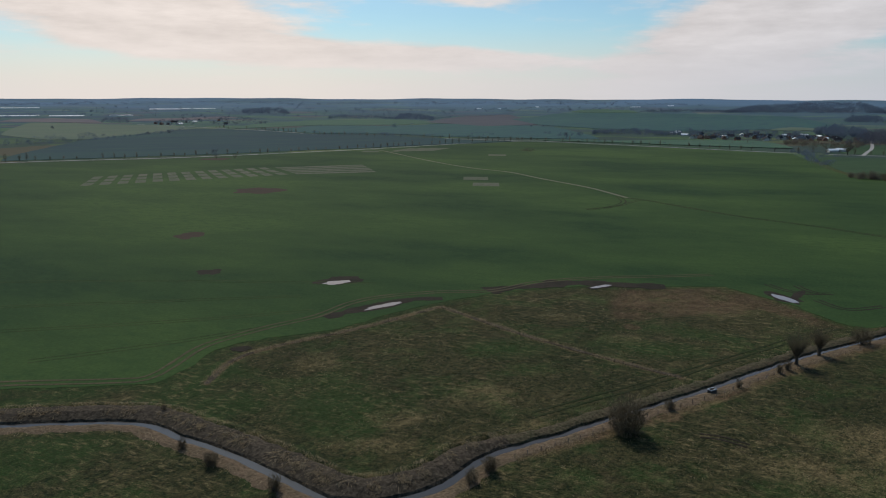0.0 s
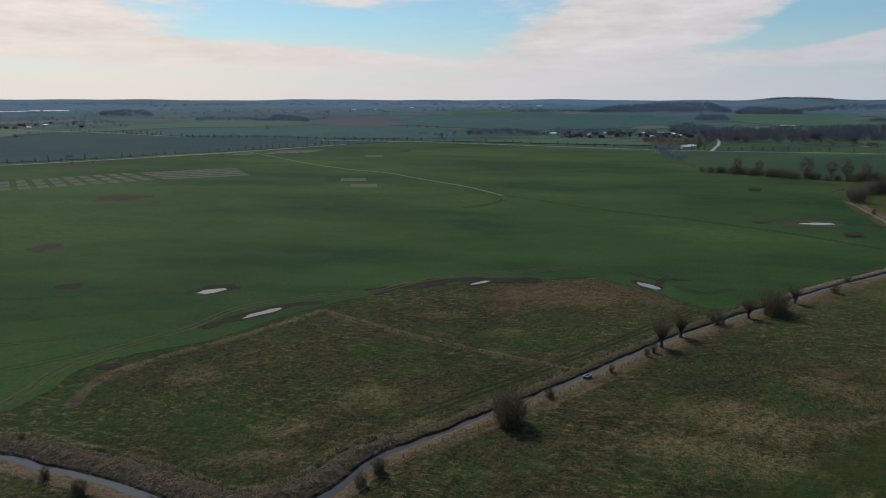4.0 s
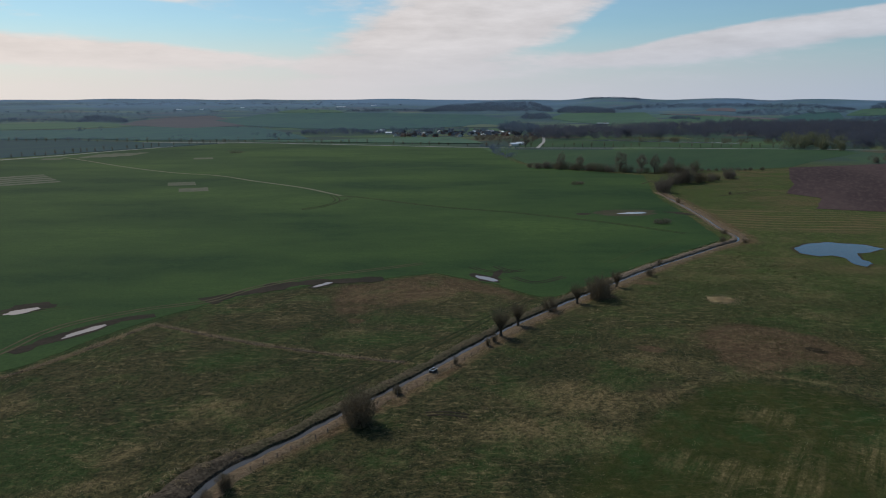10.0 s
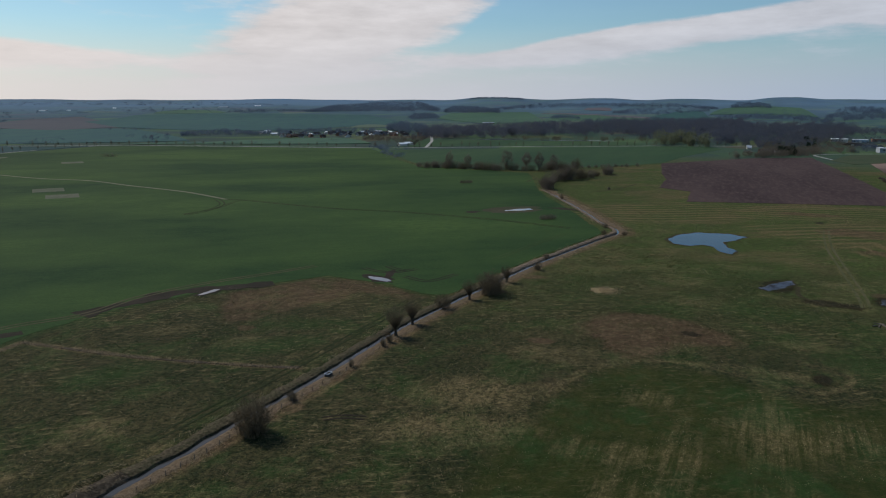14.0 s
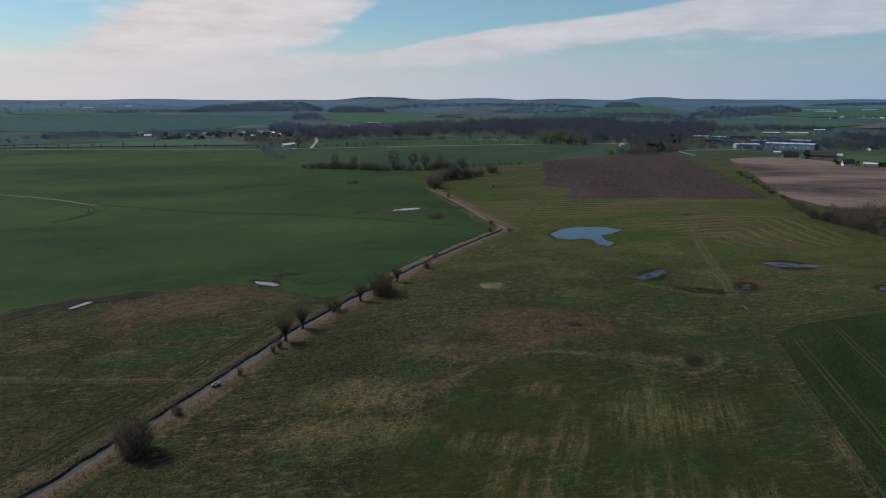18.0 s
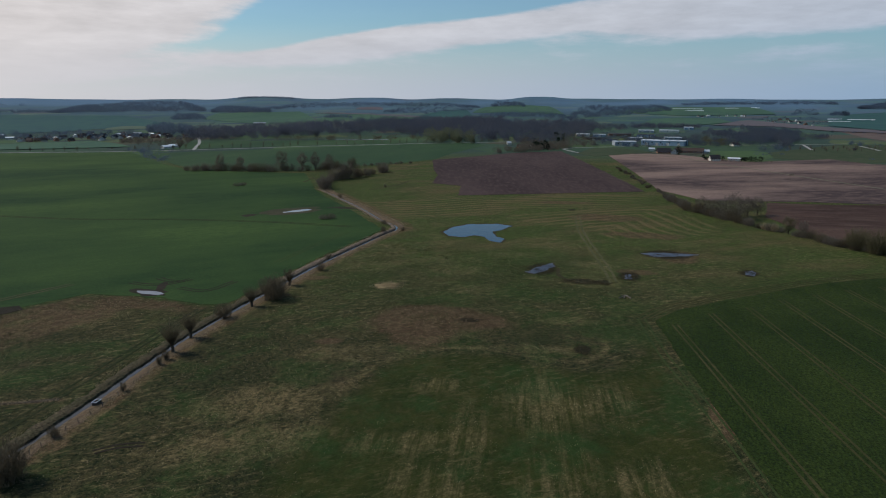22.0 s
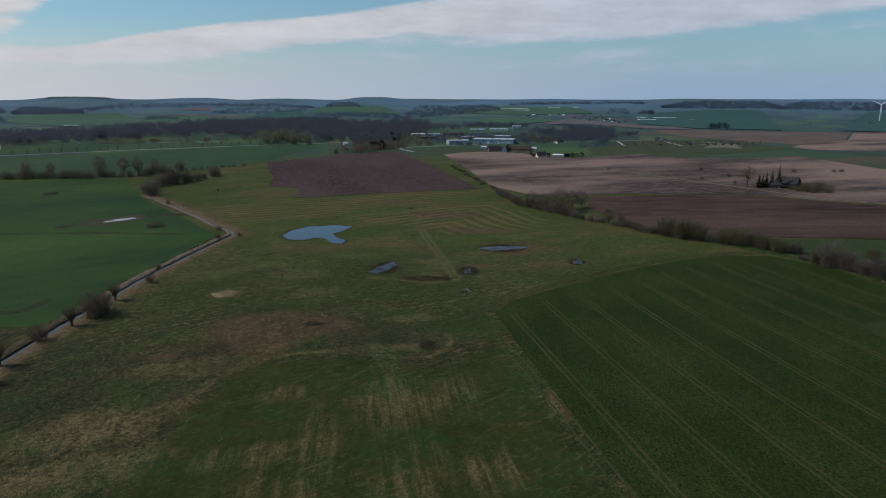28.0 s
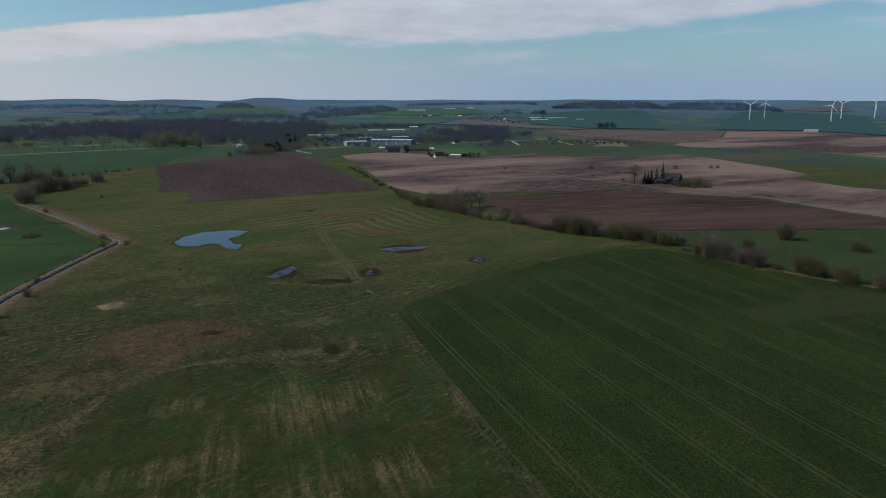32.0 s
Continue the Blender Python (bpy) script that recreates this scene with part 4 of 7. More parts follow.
puddle((-36.3, 205), (-28, 208.6), 4.0, 1, shift=(0, 1.8))
puddle((-20.7, 178.6), (-10.6, 186.6), 2.6, 2, mud=1.5, shift=(-0.5, 0.4))
puddle((44.1, 201.1), (50.7, 204.6), 2.0, 3, mud=1.4)
puddle((94.6, 195.3), (97.2, 185.7), 3.2, 4, mud=1.3)
puddle((211.5, 278), (226, 276), 5.6, 6, mud=2.3, shift=(-2, 2))
for cx, cy, l, w, turn, lab, m in (
                                   (-109.8, 421, 30, 26, 0.3, "reddish bare spot in the crop", M_DRYSPOT), (-102.5, 279.5, 11, 13, 0.1, "bare purple-brown spot in the crop", M_DRYSPOT),
                                   (-75, 219.4, 8, 7, 0.1, "bare dark spot in the crop", M_MUD), (-206, 640, 26, 24, 0.4, "bare dark spot in the crop", M_DRYSPOT),
                                   (-45, 149, 5, 4, 0.6, "bare dark spot in the crop", M_MUD),
                                   (240, 268, 6, 14, 0.4, "dark wet mud in the crop", M_MUD), (101, 193, 12, 2.5, 0.9, "dark wet mud in the crop", M_MUD), (195, 284, 8, 6, 0.1, "dark wet mud in the crop", M_MUD)):
    tagged(sheet("bare_spot", oval(cx, cy, l, w, turn, cx, 0.3), 0.062, m, 0.5, 0.1), lab, "bare spot", "bare spots in the crop", "structure")


for pts, wd, lift in (([(13, 197.5), (20.6, 201.3), (27.5, 203), (36.3, 206.5), (44.9, 206.5), (54, 204.5), (66.3, 202.5)], 5.5, 0.066), ([(-30, 172), (-20, 181), (-9.5, 188.3), (0, 189.5)], 3.4, 0.066)):
    lane("mud_strip", pts, wd, lift, M_MUD, "dark wet mud along the crop edge", "mud", 1.2, 0.9)
for pts in ([(98.0, 205.7), (99.7, 200.0), (103.9, 195.5), (112, 195.2)], [(106.1, 204), (106.5, 199), (109, 194.5)], [(104, 188.5), (107.7, 180), (119.4, 182.5)]):
    ruts("mud_ruts", spline(pts, 1.2), 0.072, "deep muddy wheel marks in the crop", M_MUD, 1.7, 0.55)


def pond(name, pts, label, rim=1.3, lift=0.05, water=None):
    t = thing(name, label, "pond", kind="structure")
    o = straight(pts, 0.8)
    c = o.mean(0)
    d = (o - c) / (np.linalg.norm(o - c, axis=1)[:, None] + 1e-6)
    sheet("muddy_rim", o + d * rim, lift - 0.02, M_RIM, 0.7, 0.1, t)
    sheet("water", o, lift, water or M_WATER, 0.8, 0.1, t)
    return t


M_POOL = water_material("boggy_water", (0.026, 0.024, 0.034), 0.3)
pond("pond", [(221.8, 185.8), (233.8, 190.1), (244.4, 189), (252.9, 179.8), (252.5, 172), (243.3, 170), (235.9, 170.5), (229.2, 163.3), (226.7, 157.4), (220, 154.9),
              (219.7, 160.1), (225.6, 167.2), (225.2, 171.2), (219.3, 172.4), (217.5, 178)], "blue pond with ragged shore in the pasture")
pond("pond", [(186.5, 121), (197.6, 122), (203, 121), (199.5, 118), (193.2, 117), (186, 118)], "small grey-blue pond with dark boggy rim", 0.9, water=M_POOL)
pond("pond", [(237, 105), (243, 99), (248.4, 87.6), (242, 90.5), (234.5, 98)], "long narrow dark blue pond in the pasture", 0.8, water=M_POOL)
pond("pond", [(232, 67), (235.5, 65.5), (233, 63.2), (228.2, 62.8), (228.2, 65)], "tiny dark blue pond in the pasture", 0.6, water=M_POOL)
pond("pond", [(198.6, 92.4), (204.5, 95), (205.2, 93.4), (199.6, 90.8)], "tiny dark pond beside the track", 0.7, water=M_POOL)
lane("water_sliver", [(198, 116), (189, 110), (186.6, 103), (187.4, 97.4), (190.6, 94.6)], 1.3, 0.03, M_RIM, "narrow curved ditch of dark water", "water", 1.5, 0.6)
lane("water_lake", [(560, 800), (590, 768), (635, 722), (690, 672)], 9, 0.12, M_WATER, "far narrow lake behind trees", "water", 8, 0.3)
def bank(name, side, label, material, start=-150, stop=999):
    """One bank of the ditch: a cross-section swept along it, broken up by small slumps."""
    sel = DITCH[(DITCH[:, 1] > 70) & (DITCH[:, 0] > start) & (DITCH[:, 0] < stop)]
    line = straight(sel, 0.9, False)
    d = np.gradient(line, axis=0)
    d /= np.linalg.norm(d, axis=1)[:, None] + 1e-9
    nrm = np.stack([-d[:, 1], d[:, 0]], 1) * side
    wide = np.clip((14 - line[:, 0]) / 12, 0, 1) * (side > 0)
    thin = np.interp(line[:, 0], [150, 195, 215, 240], [1.0, 0.85, 0.8, 0.8])
    if side > 0:
        prof = [(0.28, -1.0), (0.46, -0.62), (0.74, -0.18), (1.5, 0.06), (2.3, 0.08), (3.1, -0.06)]
    else:
        prof = [(0.25, -1.0), (0.50, -0.66), (0.95, -0.30), (2.2, -0.02), (3.3, 0.07), (4.4, -0.06)]
    verts, faces = [], []
    for i, (p, nn) in enumerate(zip(line, nrm)):
        for k, (o, z) in enumerate(prof):
            w = 0.0 if k in (0, len(prof) - 1) else 1.0
            q = o * thin[i] * (1 + (1.15 if k > 2 else 0.5) * wide[i] * (k > 0)) + (0.06 + 0.20 * k) * thin[i] * (k > 1) * noise.noise((p[0] * 0.42, p[1] * 0.42, k * 0.35 + side))
            zz = z + 0.13 * w * noise.noise((p[0] * 0.9, p[1] * 0.9, k + 5 * side)) + (0.45 * wide[i] if k in (3, 4) else 0.0)
            verts.append((*(p + nn * q), zz))
    m = len(prof)
    for i in range(len(line) - 1):
        for k in range(m - 1):
            f = (i * m + k, i * m + k + 1, (i + 1) * m + k + 1, (i + 1) * m + k)
            faces.append(f if side < 0 else f[::-1])
    return tagged(part(name, mesh_of(name, verts, faces), material, None), label, "ditch bank", kind="structure")


# far bank: grassy tones, darkened in colour for its sunless face
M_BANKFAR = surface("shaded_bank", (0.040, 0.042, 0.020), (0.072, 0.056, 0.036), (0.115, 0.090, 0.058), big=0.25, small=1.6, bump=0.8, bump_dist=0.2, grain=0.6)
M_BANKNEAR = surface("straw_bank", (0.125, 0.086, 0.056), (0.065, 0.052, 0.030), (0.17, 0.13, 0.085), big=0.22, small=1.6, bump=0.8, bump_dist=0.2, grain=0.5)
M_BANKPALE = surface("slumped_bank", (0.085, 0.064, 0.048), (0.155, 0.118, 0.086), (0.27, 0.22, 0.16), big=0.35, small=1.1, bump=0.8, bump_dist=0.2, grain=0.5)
# western far bank, its colour darkened further for the backlit slope
M_BANKDARK = surface("dark_shaded_bank", (0.030, 0.026, 0.018), (0.058, 0.046, 0.033), (0.110, 0.088, 0.062), big=0.25, small=1.6, bump=0.8, bump_dist=0.2, grain=0.6)
bank("bank_far", 1, "steep dark bank of the ditch under pale reeds", M_BANKDARK, -150, 13)
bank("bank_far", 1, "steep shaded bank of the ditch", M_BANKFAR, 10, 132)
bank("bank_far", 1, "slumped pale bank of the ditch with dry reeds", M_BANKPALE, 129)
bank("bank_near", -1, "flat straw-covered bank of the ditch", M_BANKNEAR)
tagged(ribbon(DITCH, np.interp(DITCH[:, 0], [-60, 0, 90, 150, 200, 215, 235], [1.5, 1.5, 1.3, 1.2, 1.0, 0.95, 0.9]), -0.52, M_DITCHWATER, "water_ditch", None, 0.45), "narrow ditch with still pale water", "water", kind="structure")


# ---------------------------------------------------------------- trial plots
def plot(pts, label, material=None):
    tagged(sheet("trial_plot", straight(pts, 3), 0.062, material or M_PLOT, 0.35, 0.1), label, "trial plot", "trial plots", "structure")


O, E1, V1 = np.array((-228.5, 441.0)), np.array((120.0, 72.0)), np.array((-17.0, 54.0))
for k in range(13):
    a, b = k / 13, (k + 0.62) / 13
    for s0, s1 in ((0.0, 0.28), (0.35, 0.63), (0.70, 0.98)):
        q = [O + E1 * a + V1 * s0 - np.array((14, 0)) * a * s0, O + E1 * b + V1 * s0 - np.array((14, 0)) * b * s0, O + E1 * b + V1 * s1 - np.array((14, 0)) * b * s1, O + E1 * a + V1 * s1 - np.array((14, 0)) * a * s1]
        plot(q, "small pale rectangular trial plot in the crop")
for k in range(5):
    a, b = k / 5, (k + 0.7) / 5
    p0, p1, p2, p3 = (np.array(v, float) for v in ((-106, 513), (-50, 530), (-68, 593), (-136, 567)))
    plot([p0 + (p3 - p0) * a, p1 + (p2 - p1) * a, p1 + (p2 - p1) * b, p0 + (p3 - p0) * b], "long pale trial strip in the crop")
for cx, cy in ((22.9, 489), (27.9, 454), (53, 691), (-75, 735)):
    plot([(cx - 9, cy - 8), (cx + 8, cy - 10), (cx + 9, cy + 9), (cx - 8, cy + 10)], "single pale square trial plot in the crop")
for k in range(4):
    plot([(-56 + 12 * k, 738 + 4 * k), (-47 + 12 * k, 734 + 4 * k), (-28 + 12 * k, 782 + 2 * k), (-37 + 12 * k, 786 + 2 * k)], "pale trial strip by the road")


# ---------------------------------------------------------------- plants
def unit(v):
    return v / (np.linalg.norm(v, axis=1)[:, None] + 1e-9)


def slivers(A, B, width):
    """Thin tapering slips from A to B, as vertices and faces."""
    side = unit(np.cross(B - A, rng.normal(size=A.shape))) * (np.asarray(width).reshape(-1, 1) / 2)
    v = np.stack([A - side, A + side, B], 1).reshape(-1, 3)
    return v, np.arange(len(v)).reshape(-1, 3)


def join(*sets):
    vs, fs, n = [], [], 0
    for v, f in sets:
        vs.append(v), fs.append(f + n)
        n += len(v)
    return np.vstack(vs), np.vstack(fs)


def fast_mesh(name, v, f, material):
    return mesh_of(name, v.tolist(), f.tolist(), material)


def shoots(n, low, spread, lmin, lmax, width, side, sl, sw, curve=0.25):
    """Shoots that fan out from a head, each with side twigs."""
    th = np.sqrt(rng.uniform(0, 1, n)) * spread * 1.75
    th = np.clip(th, 0, 1.45)
    ph = rng.uniform(0, 2 * np.pi, n)
    d = np.stack([np.sin(th) * np.cos(ph), np.sin(th) * np.sin(ph), np.cos(th)], 1)
    A = low + rng.normal(0, 0.18, (n, 3))
    ln = rng.uniform(lmin, lmax, n)[:, None] * (0.8 + 0.2 * np.cos(th)[:, None])
    M = A + d * ln * 0.55
    B = M + unit(d + np.array((0, 0, curve)) + rng.normal(0, 0.12, (n, 3))) * ln * 0.45
    sets = [slivers(A, B, np.full(n, width))]
    t = rng.uniform(0.25, 1, (n, side))[..., None]
    S = (A[:, None] * (1 - t) + B[:, None] * t).reshape(-1, 3)
    dd = unit(np.repeat(d, side, 0) + rng.normal(0, 0.55, (n * side, 3)) + np.array((0, 0, 0.2)))
    S2 = S + dd * rng.uniform(0.4, 1, (n * side, 1)) * sl
    sets.append(slivers(S, S2, np.full(n * side, sw)))
    return join(*sets)


def cone(bm, a, b, ra, rb, seg=7):
    a, b = Vector(a), Vector(b)
    q = (b - a).to_track_quat("Z", "Y")
    rows = []
    for c, r in ((a, ra), ((a + b) / 2, (ra + rb) / 2 * 0.95), (b, rb)):
        rows.append([bm.verts.new(c + q @ Vector((r * math.cos(t), r * math.sin(t), 0)) * (1 + 0.18 * noise.noise((t * 2, c.z * 2, ra * 9)))) for t in [2 * math.pi * i / seg for i in range(seg)]])
    for lo, hi in zip(rows, rows[1:]):
        for i in range(seg):
            bm.faces.new((lo[i], lo[(i + 1) % seg], hi[(i + 1) % seg], hi[i]))
    bm.faces.new(rows[-1])


def willow(h, label, at, dense=1.0, lean=0.25):
    """A pollarded willow: a thick short trunk, a knobbly head and a fan of bare shoots."""
    t = thing("willow_tree", label, "tree", "willows along the ditch", at=(*at, -0.05), turn=rng.uniform(0, 360))
    bm = bmesh.new()
    head = np.array((rng.normal(0, lean), rng.normal(0, lean), h * 0.27))
    cone(bm, (0, 0, -0.2), head, 0.42, 0.30)
    for i in range(7):
        a = 2 * math.pi * i / 7 + rng.uniform(-0.3, 0.3)
        tip = head + np.array((math.cos(a), math.sin(a), 1.1)) * h * 0.16
        cone(bm, head - np.array((0, 0, 0.2)), tip, 0.14, 0.05, 5)
    part("trunk", bm, M_BARK, t)
    v, f = shoots(int(170 * dense), head - np.array((0, 0, 0.4)), 0.40, h * 0.48, h * 0.86, 0.055, 16, h * 0.15, 0.032, 0.3)
    part("crown", fast_mesh("crown", v, f, M_TWIG), None, t, "fan of thin bare brown shoots")
    return t


def shrub(h, w, label, at, material=None, n=70, name="shrub", group=""):
    """A many-stemmed bush that fans out from the ground."""
    t = thing(name, label, "bush", group, at=(*at, 0), turn=rng.uniform(0, 360))
    bm = bmesh.new()
    for i in range(6):
        a = 2 * math.pi * i / 6 + rng.uniform(-0.4, 0.4)
        cone(bm, (0.1 * math.cos(a), 0.1 * math.sin(a), -0.2), (w * 0.22 * math.cos(a), w * 0.22 * math.sin(a), h * 0.45), 0.05 + h * 0.012, 0.03, 5)
    part("stem", bm, M_BARK, t)
    rho, ang = np.sqrt(rng.uniform(0, 1, n)), rng.uniform(0, 6.283, n)
    root = np.stack([rho * np.cos(ang) * w * 0.30, rho * np.sin(ang) * w * 0.30, np.full(n, 0.1)], 1)
    reach = h * (1 - 0.42 * rho ** 2)
    v, f = shoots(n, root, 0.33, reach * 0.6, reach, 0.04 + h * 0.010, 14, h * 0.22, 0.022 + h * 0.005, 0.1)
    fill = crown_cloud(n * 8, (0, 0, h * 0.40), w * 0.48, h * 0.56, 0.35 + h * 0.07, 0.03 + h * 0.009)
    v, f = join((v, f), fill)
    v[:, 2] = np.maximum(v[:, 2], -0.1)
    part("crown", fast_mesh("crown", v, f, material or M_DARKTWIG), None, t)
    return t


def crown_cloud(n, c, rx, rz, length, width, up=0.4):
    """Short slips that fill a rounded crown unevenly."""
    d = unit(rng.normal(size=(n, 3)))
    ph = rng.uniform(0, 6.283, 3)
    lump = (0.74 + 0.13 * np.sin(4.1 * d + ph).sum(1))[:, None]
    r = rng.uniform(0.25, 1, (n, 1)) ** 0.5 * lump * 1.25
    P = np.array(c) + d * r * np.array((rx, rx, rz))
    Q = P + unit(d + rng.normal(0, 0.6, (n, 3)) + np.array((0, 0, up))) * length * rng.uniform(0.6, 1.3, (n, 1))
    return slivers(P, Q, rng.uniform(0.6, 1.4, n) * width)


def tree(h, w, label, material, at=(0, 0, 0), n=420, name="tree", category="tree", group="", trunk=0.3):
    t = thing(name, label, category, group, at=at, turn=rng.uniform(0, 360))
    bm = bmesh.new()
    cone(bm, (0, 0, -0.2), (rng.normal(0, 0.2), rng.normal(0, 0.2), h * 0.5), h * 0.028, h * 0.016)
    for i in range(9):
        a = 2.4 * i + rng.uniform(-0.4, 0.4)
        z = h * (trunk + 0.045 * i)
        cone(bm, (0, 0, z), (w * 0.33 * math.cos(a), w * 0.33 * math.sin(a), z + h * 0.22), h * 0.011, h * 0.004, 5)
    part("trunk", bm, M_BARK, t)
    c = (0, 0, h * (trunk + 1) / 2 + h * 0.02)
    v, f = crown_cloud(n * 2, c, w / 2, h * (1 - trunk) / 2, h * 0.12, h * 0.013)
    part("crown", fast_mesh("crown", v, f, material), None, t)
    return t


def spruce(h, w, at):
    t = thing("spruce_tree", "tall dark green spruce beside the farmhouse", "tree", "spruces by the farmhouse", at=(*at, 0), turn=rng.uniform(0, 360))
    bm = bmesh.new()
    cone(bm, (0, 0, -0.2), (0, 0, h * 0.95), h * 0.018, 0.03)
    part("trunk", bm, M_BARK, t)
    n = 460
    z = rng.uniform(0.06, 1, n) ** 1.15
    lay = np.round(z * 13) / 13
    z = np.where(rng.uniform(size=n) < 0.75, lay + rng.normal(0, 0.012, n), z)
    ph = rng.uniform(0, 2 * np.pi, n)
    r = (1.02 - z) * w * 0.56 * rng.uniform(0.25, 1.25, n) + 0.15
    A = np.stack([r * 0.15 * np.cos(ph), r * 0.15 * np.sin(ph), z * h], 1)
    B = np.stack([r * np.cos(ph), r * np.sin(ph), z * h - 0.16 * r - 0.1], 1)
    part("crown", fast_mesh("crown", *slivers(A, B, 0.16 + 0.20 * r), M_CONIFER), None, t)
    return t


W_LABEL = "bare pollarded willow on the ditch bank"
for x, y, h, dn in ((74.8, 140.3, 7.4, 1.2), (82.5, 145.9, 6.4, 1.0), (106.7, 156.2, 5.8, 0.9), (127.2, 166.4, 5.4, 0.8)):
    willow(h, W_LABEL, (x, y), dn)
BUSH_LABEL = "bare grey-brown willow bush on the ditch bank"
for x, y, h, w, n in ((30.9, 109.2, 7.0, 7.4, 150), (96.3, 153.4, 4.2, 5.6, 90), (114.8, 157.8, 7.4, 8.6, 150), (118.5, 160.6, 6.0, 6.5, 90), (145.5, 173.6, 3.2, 3.6, 50),
                      (-41.6, 103.4, 1.9, 1.6, 40), (-35.2, 98, 2.6, 2.4, 60), (-24, 91, 2.8, 2.0, 50), (7.2, 96.6, 2.9, 2.6, 70), (4.3, 93.4, 2.3, 2.2, 50),
                      (41, 118.3, 2.2, 1.8, 45), (57.5, 128, 2.0, 0.9, 25), (68.9, 135.4, 2.4, 1.2, 30), (71.4, 137.2, 2.8, 1.3, 30), (157.8, 183.9, 2.4, 2.4, 40), (207, 206, 2.6, 3, 40),
                      (-49.6, 116.8, 1.6, 0.8, 20), (220, 218, 2.6, 3.4, 40), (214, 201, 2.0, 3.2, 40), (264, 296, 3, 3, 40)):
    shrub(h, w, BUSH_LABEL, (x, y), M_TWIG, n, "willow_bush", "bushes along the ditch")
for x, y, h, w in ((258.6, 386.6, 2.4, 8.5), (214, 247.4, 2.6, 8.5), (211, 248.4, 2.2, 6), (89.7, 744, 4, 22), (263, 387, 2, 6)):
    shrub(h, w, "low dark thicket standing alone in the crop", (x, y), None, 90, "thicket", "thickets in the crop")

# the thicket behind the crop field, with taller trees
for x, y, h, w in ((285.1, 332.7, 11.5, 12.8), (289, 340, 8, 9), (318.3, 362.5, 10, 8.4), (326, 364, 9, 9), (332.3, 364.7, 12, 11.5), (340.2, 364.3, 10, 9.7), (352.6, 365.8, 7.1, 8), (376.9, 374.6, 9.5, 11), (366.8, 425.7, 8.3, 10.9),
                   (370.5, 416.8, 8.2, 8.7), (388.8, 420.7, 8.9, 8.9), (296, 345, 6, 8), (303, 351, 5, 8), (310, 357, 6, 8), (346, 366, 6, 7), (363, 371, 5, 7), (383, 378, 6, 8)):
    shrub(h * rng.uniform(0.92, 1.05), w, "bare grey-brown bush in a thicket", (x, y), M_DARKTWIG if rng.uniform() < 0.6 else M_TWIG, 110, "thicket_bush", "bushes behind the crop field")
for x, y, h in ((348.8, 433.5, 14), (353.5, 424, 13.5), (337.4, 443.5, 14.5), (308, 482, 12), (318, 470, 11), (372, 428, 11), (330, 366, 11), (400, 700, 13)):
    tree(h, h * 0.62, "slender bare tree above the thicket", M_DARKTWIG, (x, y, 0), 520, "bare_tree", "tree", "trees behind the crop field", 0.18)
for x, y in np.vstack([spline([(288, 500), (300, 484), (312, 468), (322.8, 452.6), (328, 444), (340, 438), (350, 428), (362, 426), (372, 420)], 4.6), spline([(300, 492), (322, 462), (340, 446)], 9)]):
    k = rng.uniform(0.7, 1.25)
    shrub(6.2 * k, 9.5 * k, "bare grey-brown bush in a thicket", (x + rng.normal(0, 2), y + rng.normal(0, 2)), M_DARKTWIG if rng.uniform() < 0.6 else M_TWIG, 70, "thicket_bush", "bushes behind the crop field")
for x, y in spline([(385, 425), (410, 420), (437, 412), (446, 409)], 5.5):
    shrub(2.6 * rng.uniform(0.7, 1.2), 5, "low bare bush along the field edge", (x, y), M_DARKTWIG, 50, "thicket_bush", "bushes behind the crop field")
shrub(1.6, 1.9, "tiny bush standing alone in the pasture", (316.2, 311.9), M_DARKTWIG, 40, "pasture_bush")
for pts, wd, lift in (([(297, 309), (307, 308.6), (318, 311), (329, 313.3), (341, 318), (352, 323)], 1.1, 0.03), ([(300, 372), (309, 378), (321, 386)], 1.6, 0.06)):
    lane("field_drain", pts, wd, lift, M_RIM, "narrow dark drain in the grass", "drain", 2, 0.6)

# hedge between the pasture and the tilled fields
HEDGE = spline([(520, 254), (462, 212), (401, 168.6), (368.8, 145.5), (349.8, 132.2), (341, 121), (332, 108), (323.3, 95.8), (317.5, 87.7), (310.6, 73), (305, 62), (296, 52), (291, 38)], 3.6)
for i, (x, y) in enumerate(HEDGE):
    k = np.hypot(x, y)
    h = (1.8 if k > 410 else 5.6 if 326 < x < 350 else 3.4) * rng.uniform(0.75, 1.25)
    if k > 410 and rng.uniform() < 0.5:
        continue
    shrub(h, h * 1.75, "bare grey bush in the field hedge", (x + rng.normal(0, 1), y + rng.normal(0, 1)), M_DARKTWIG if rng.uniform() < 0.6 else M_TWIG, 90, "hedge_bush", "bushes in the field hedge")
for x, y, h in ((341.4, 120.5, 8), (334, 110, 8.5), (333.5, 104, 11.2), (346.4, 101, 9.2), (353, 98.5, 8.6), (340, 103, 10), (338, 114, 8.2), (310.6, 73.8, 7.4), (308.8, 68, 6)):
    tree(h, h * (0.95 if x > 320 else 0.62), "round bare tree in the field hedge", M_DARKTWIG if x > 320 or h < 7 else M_BUD, (x, y, 0), 700, "bare_tree", "tree", "bushes in the field hedge", 0.08)
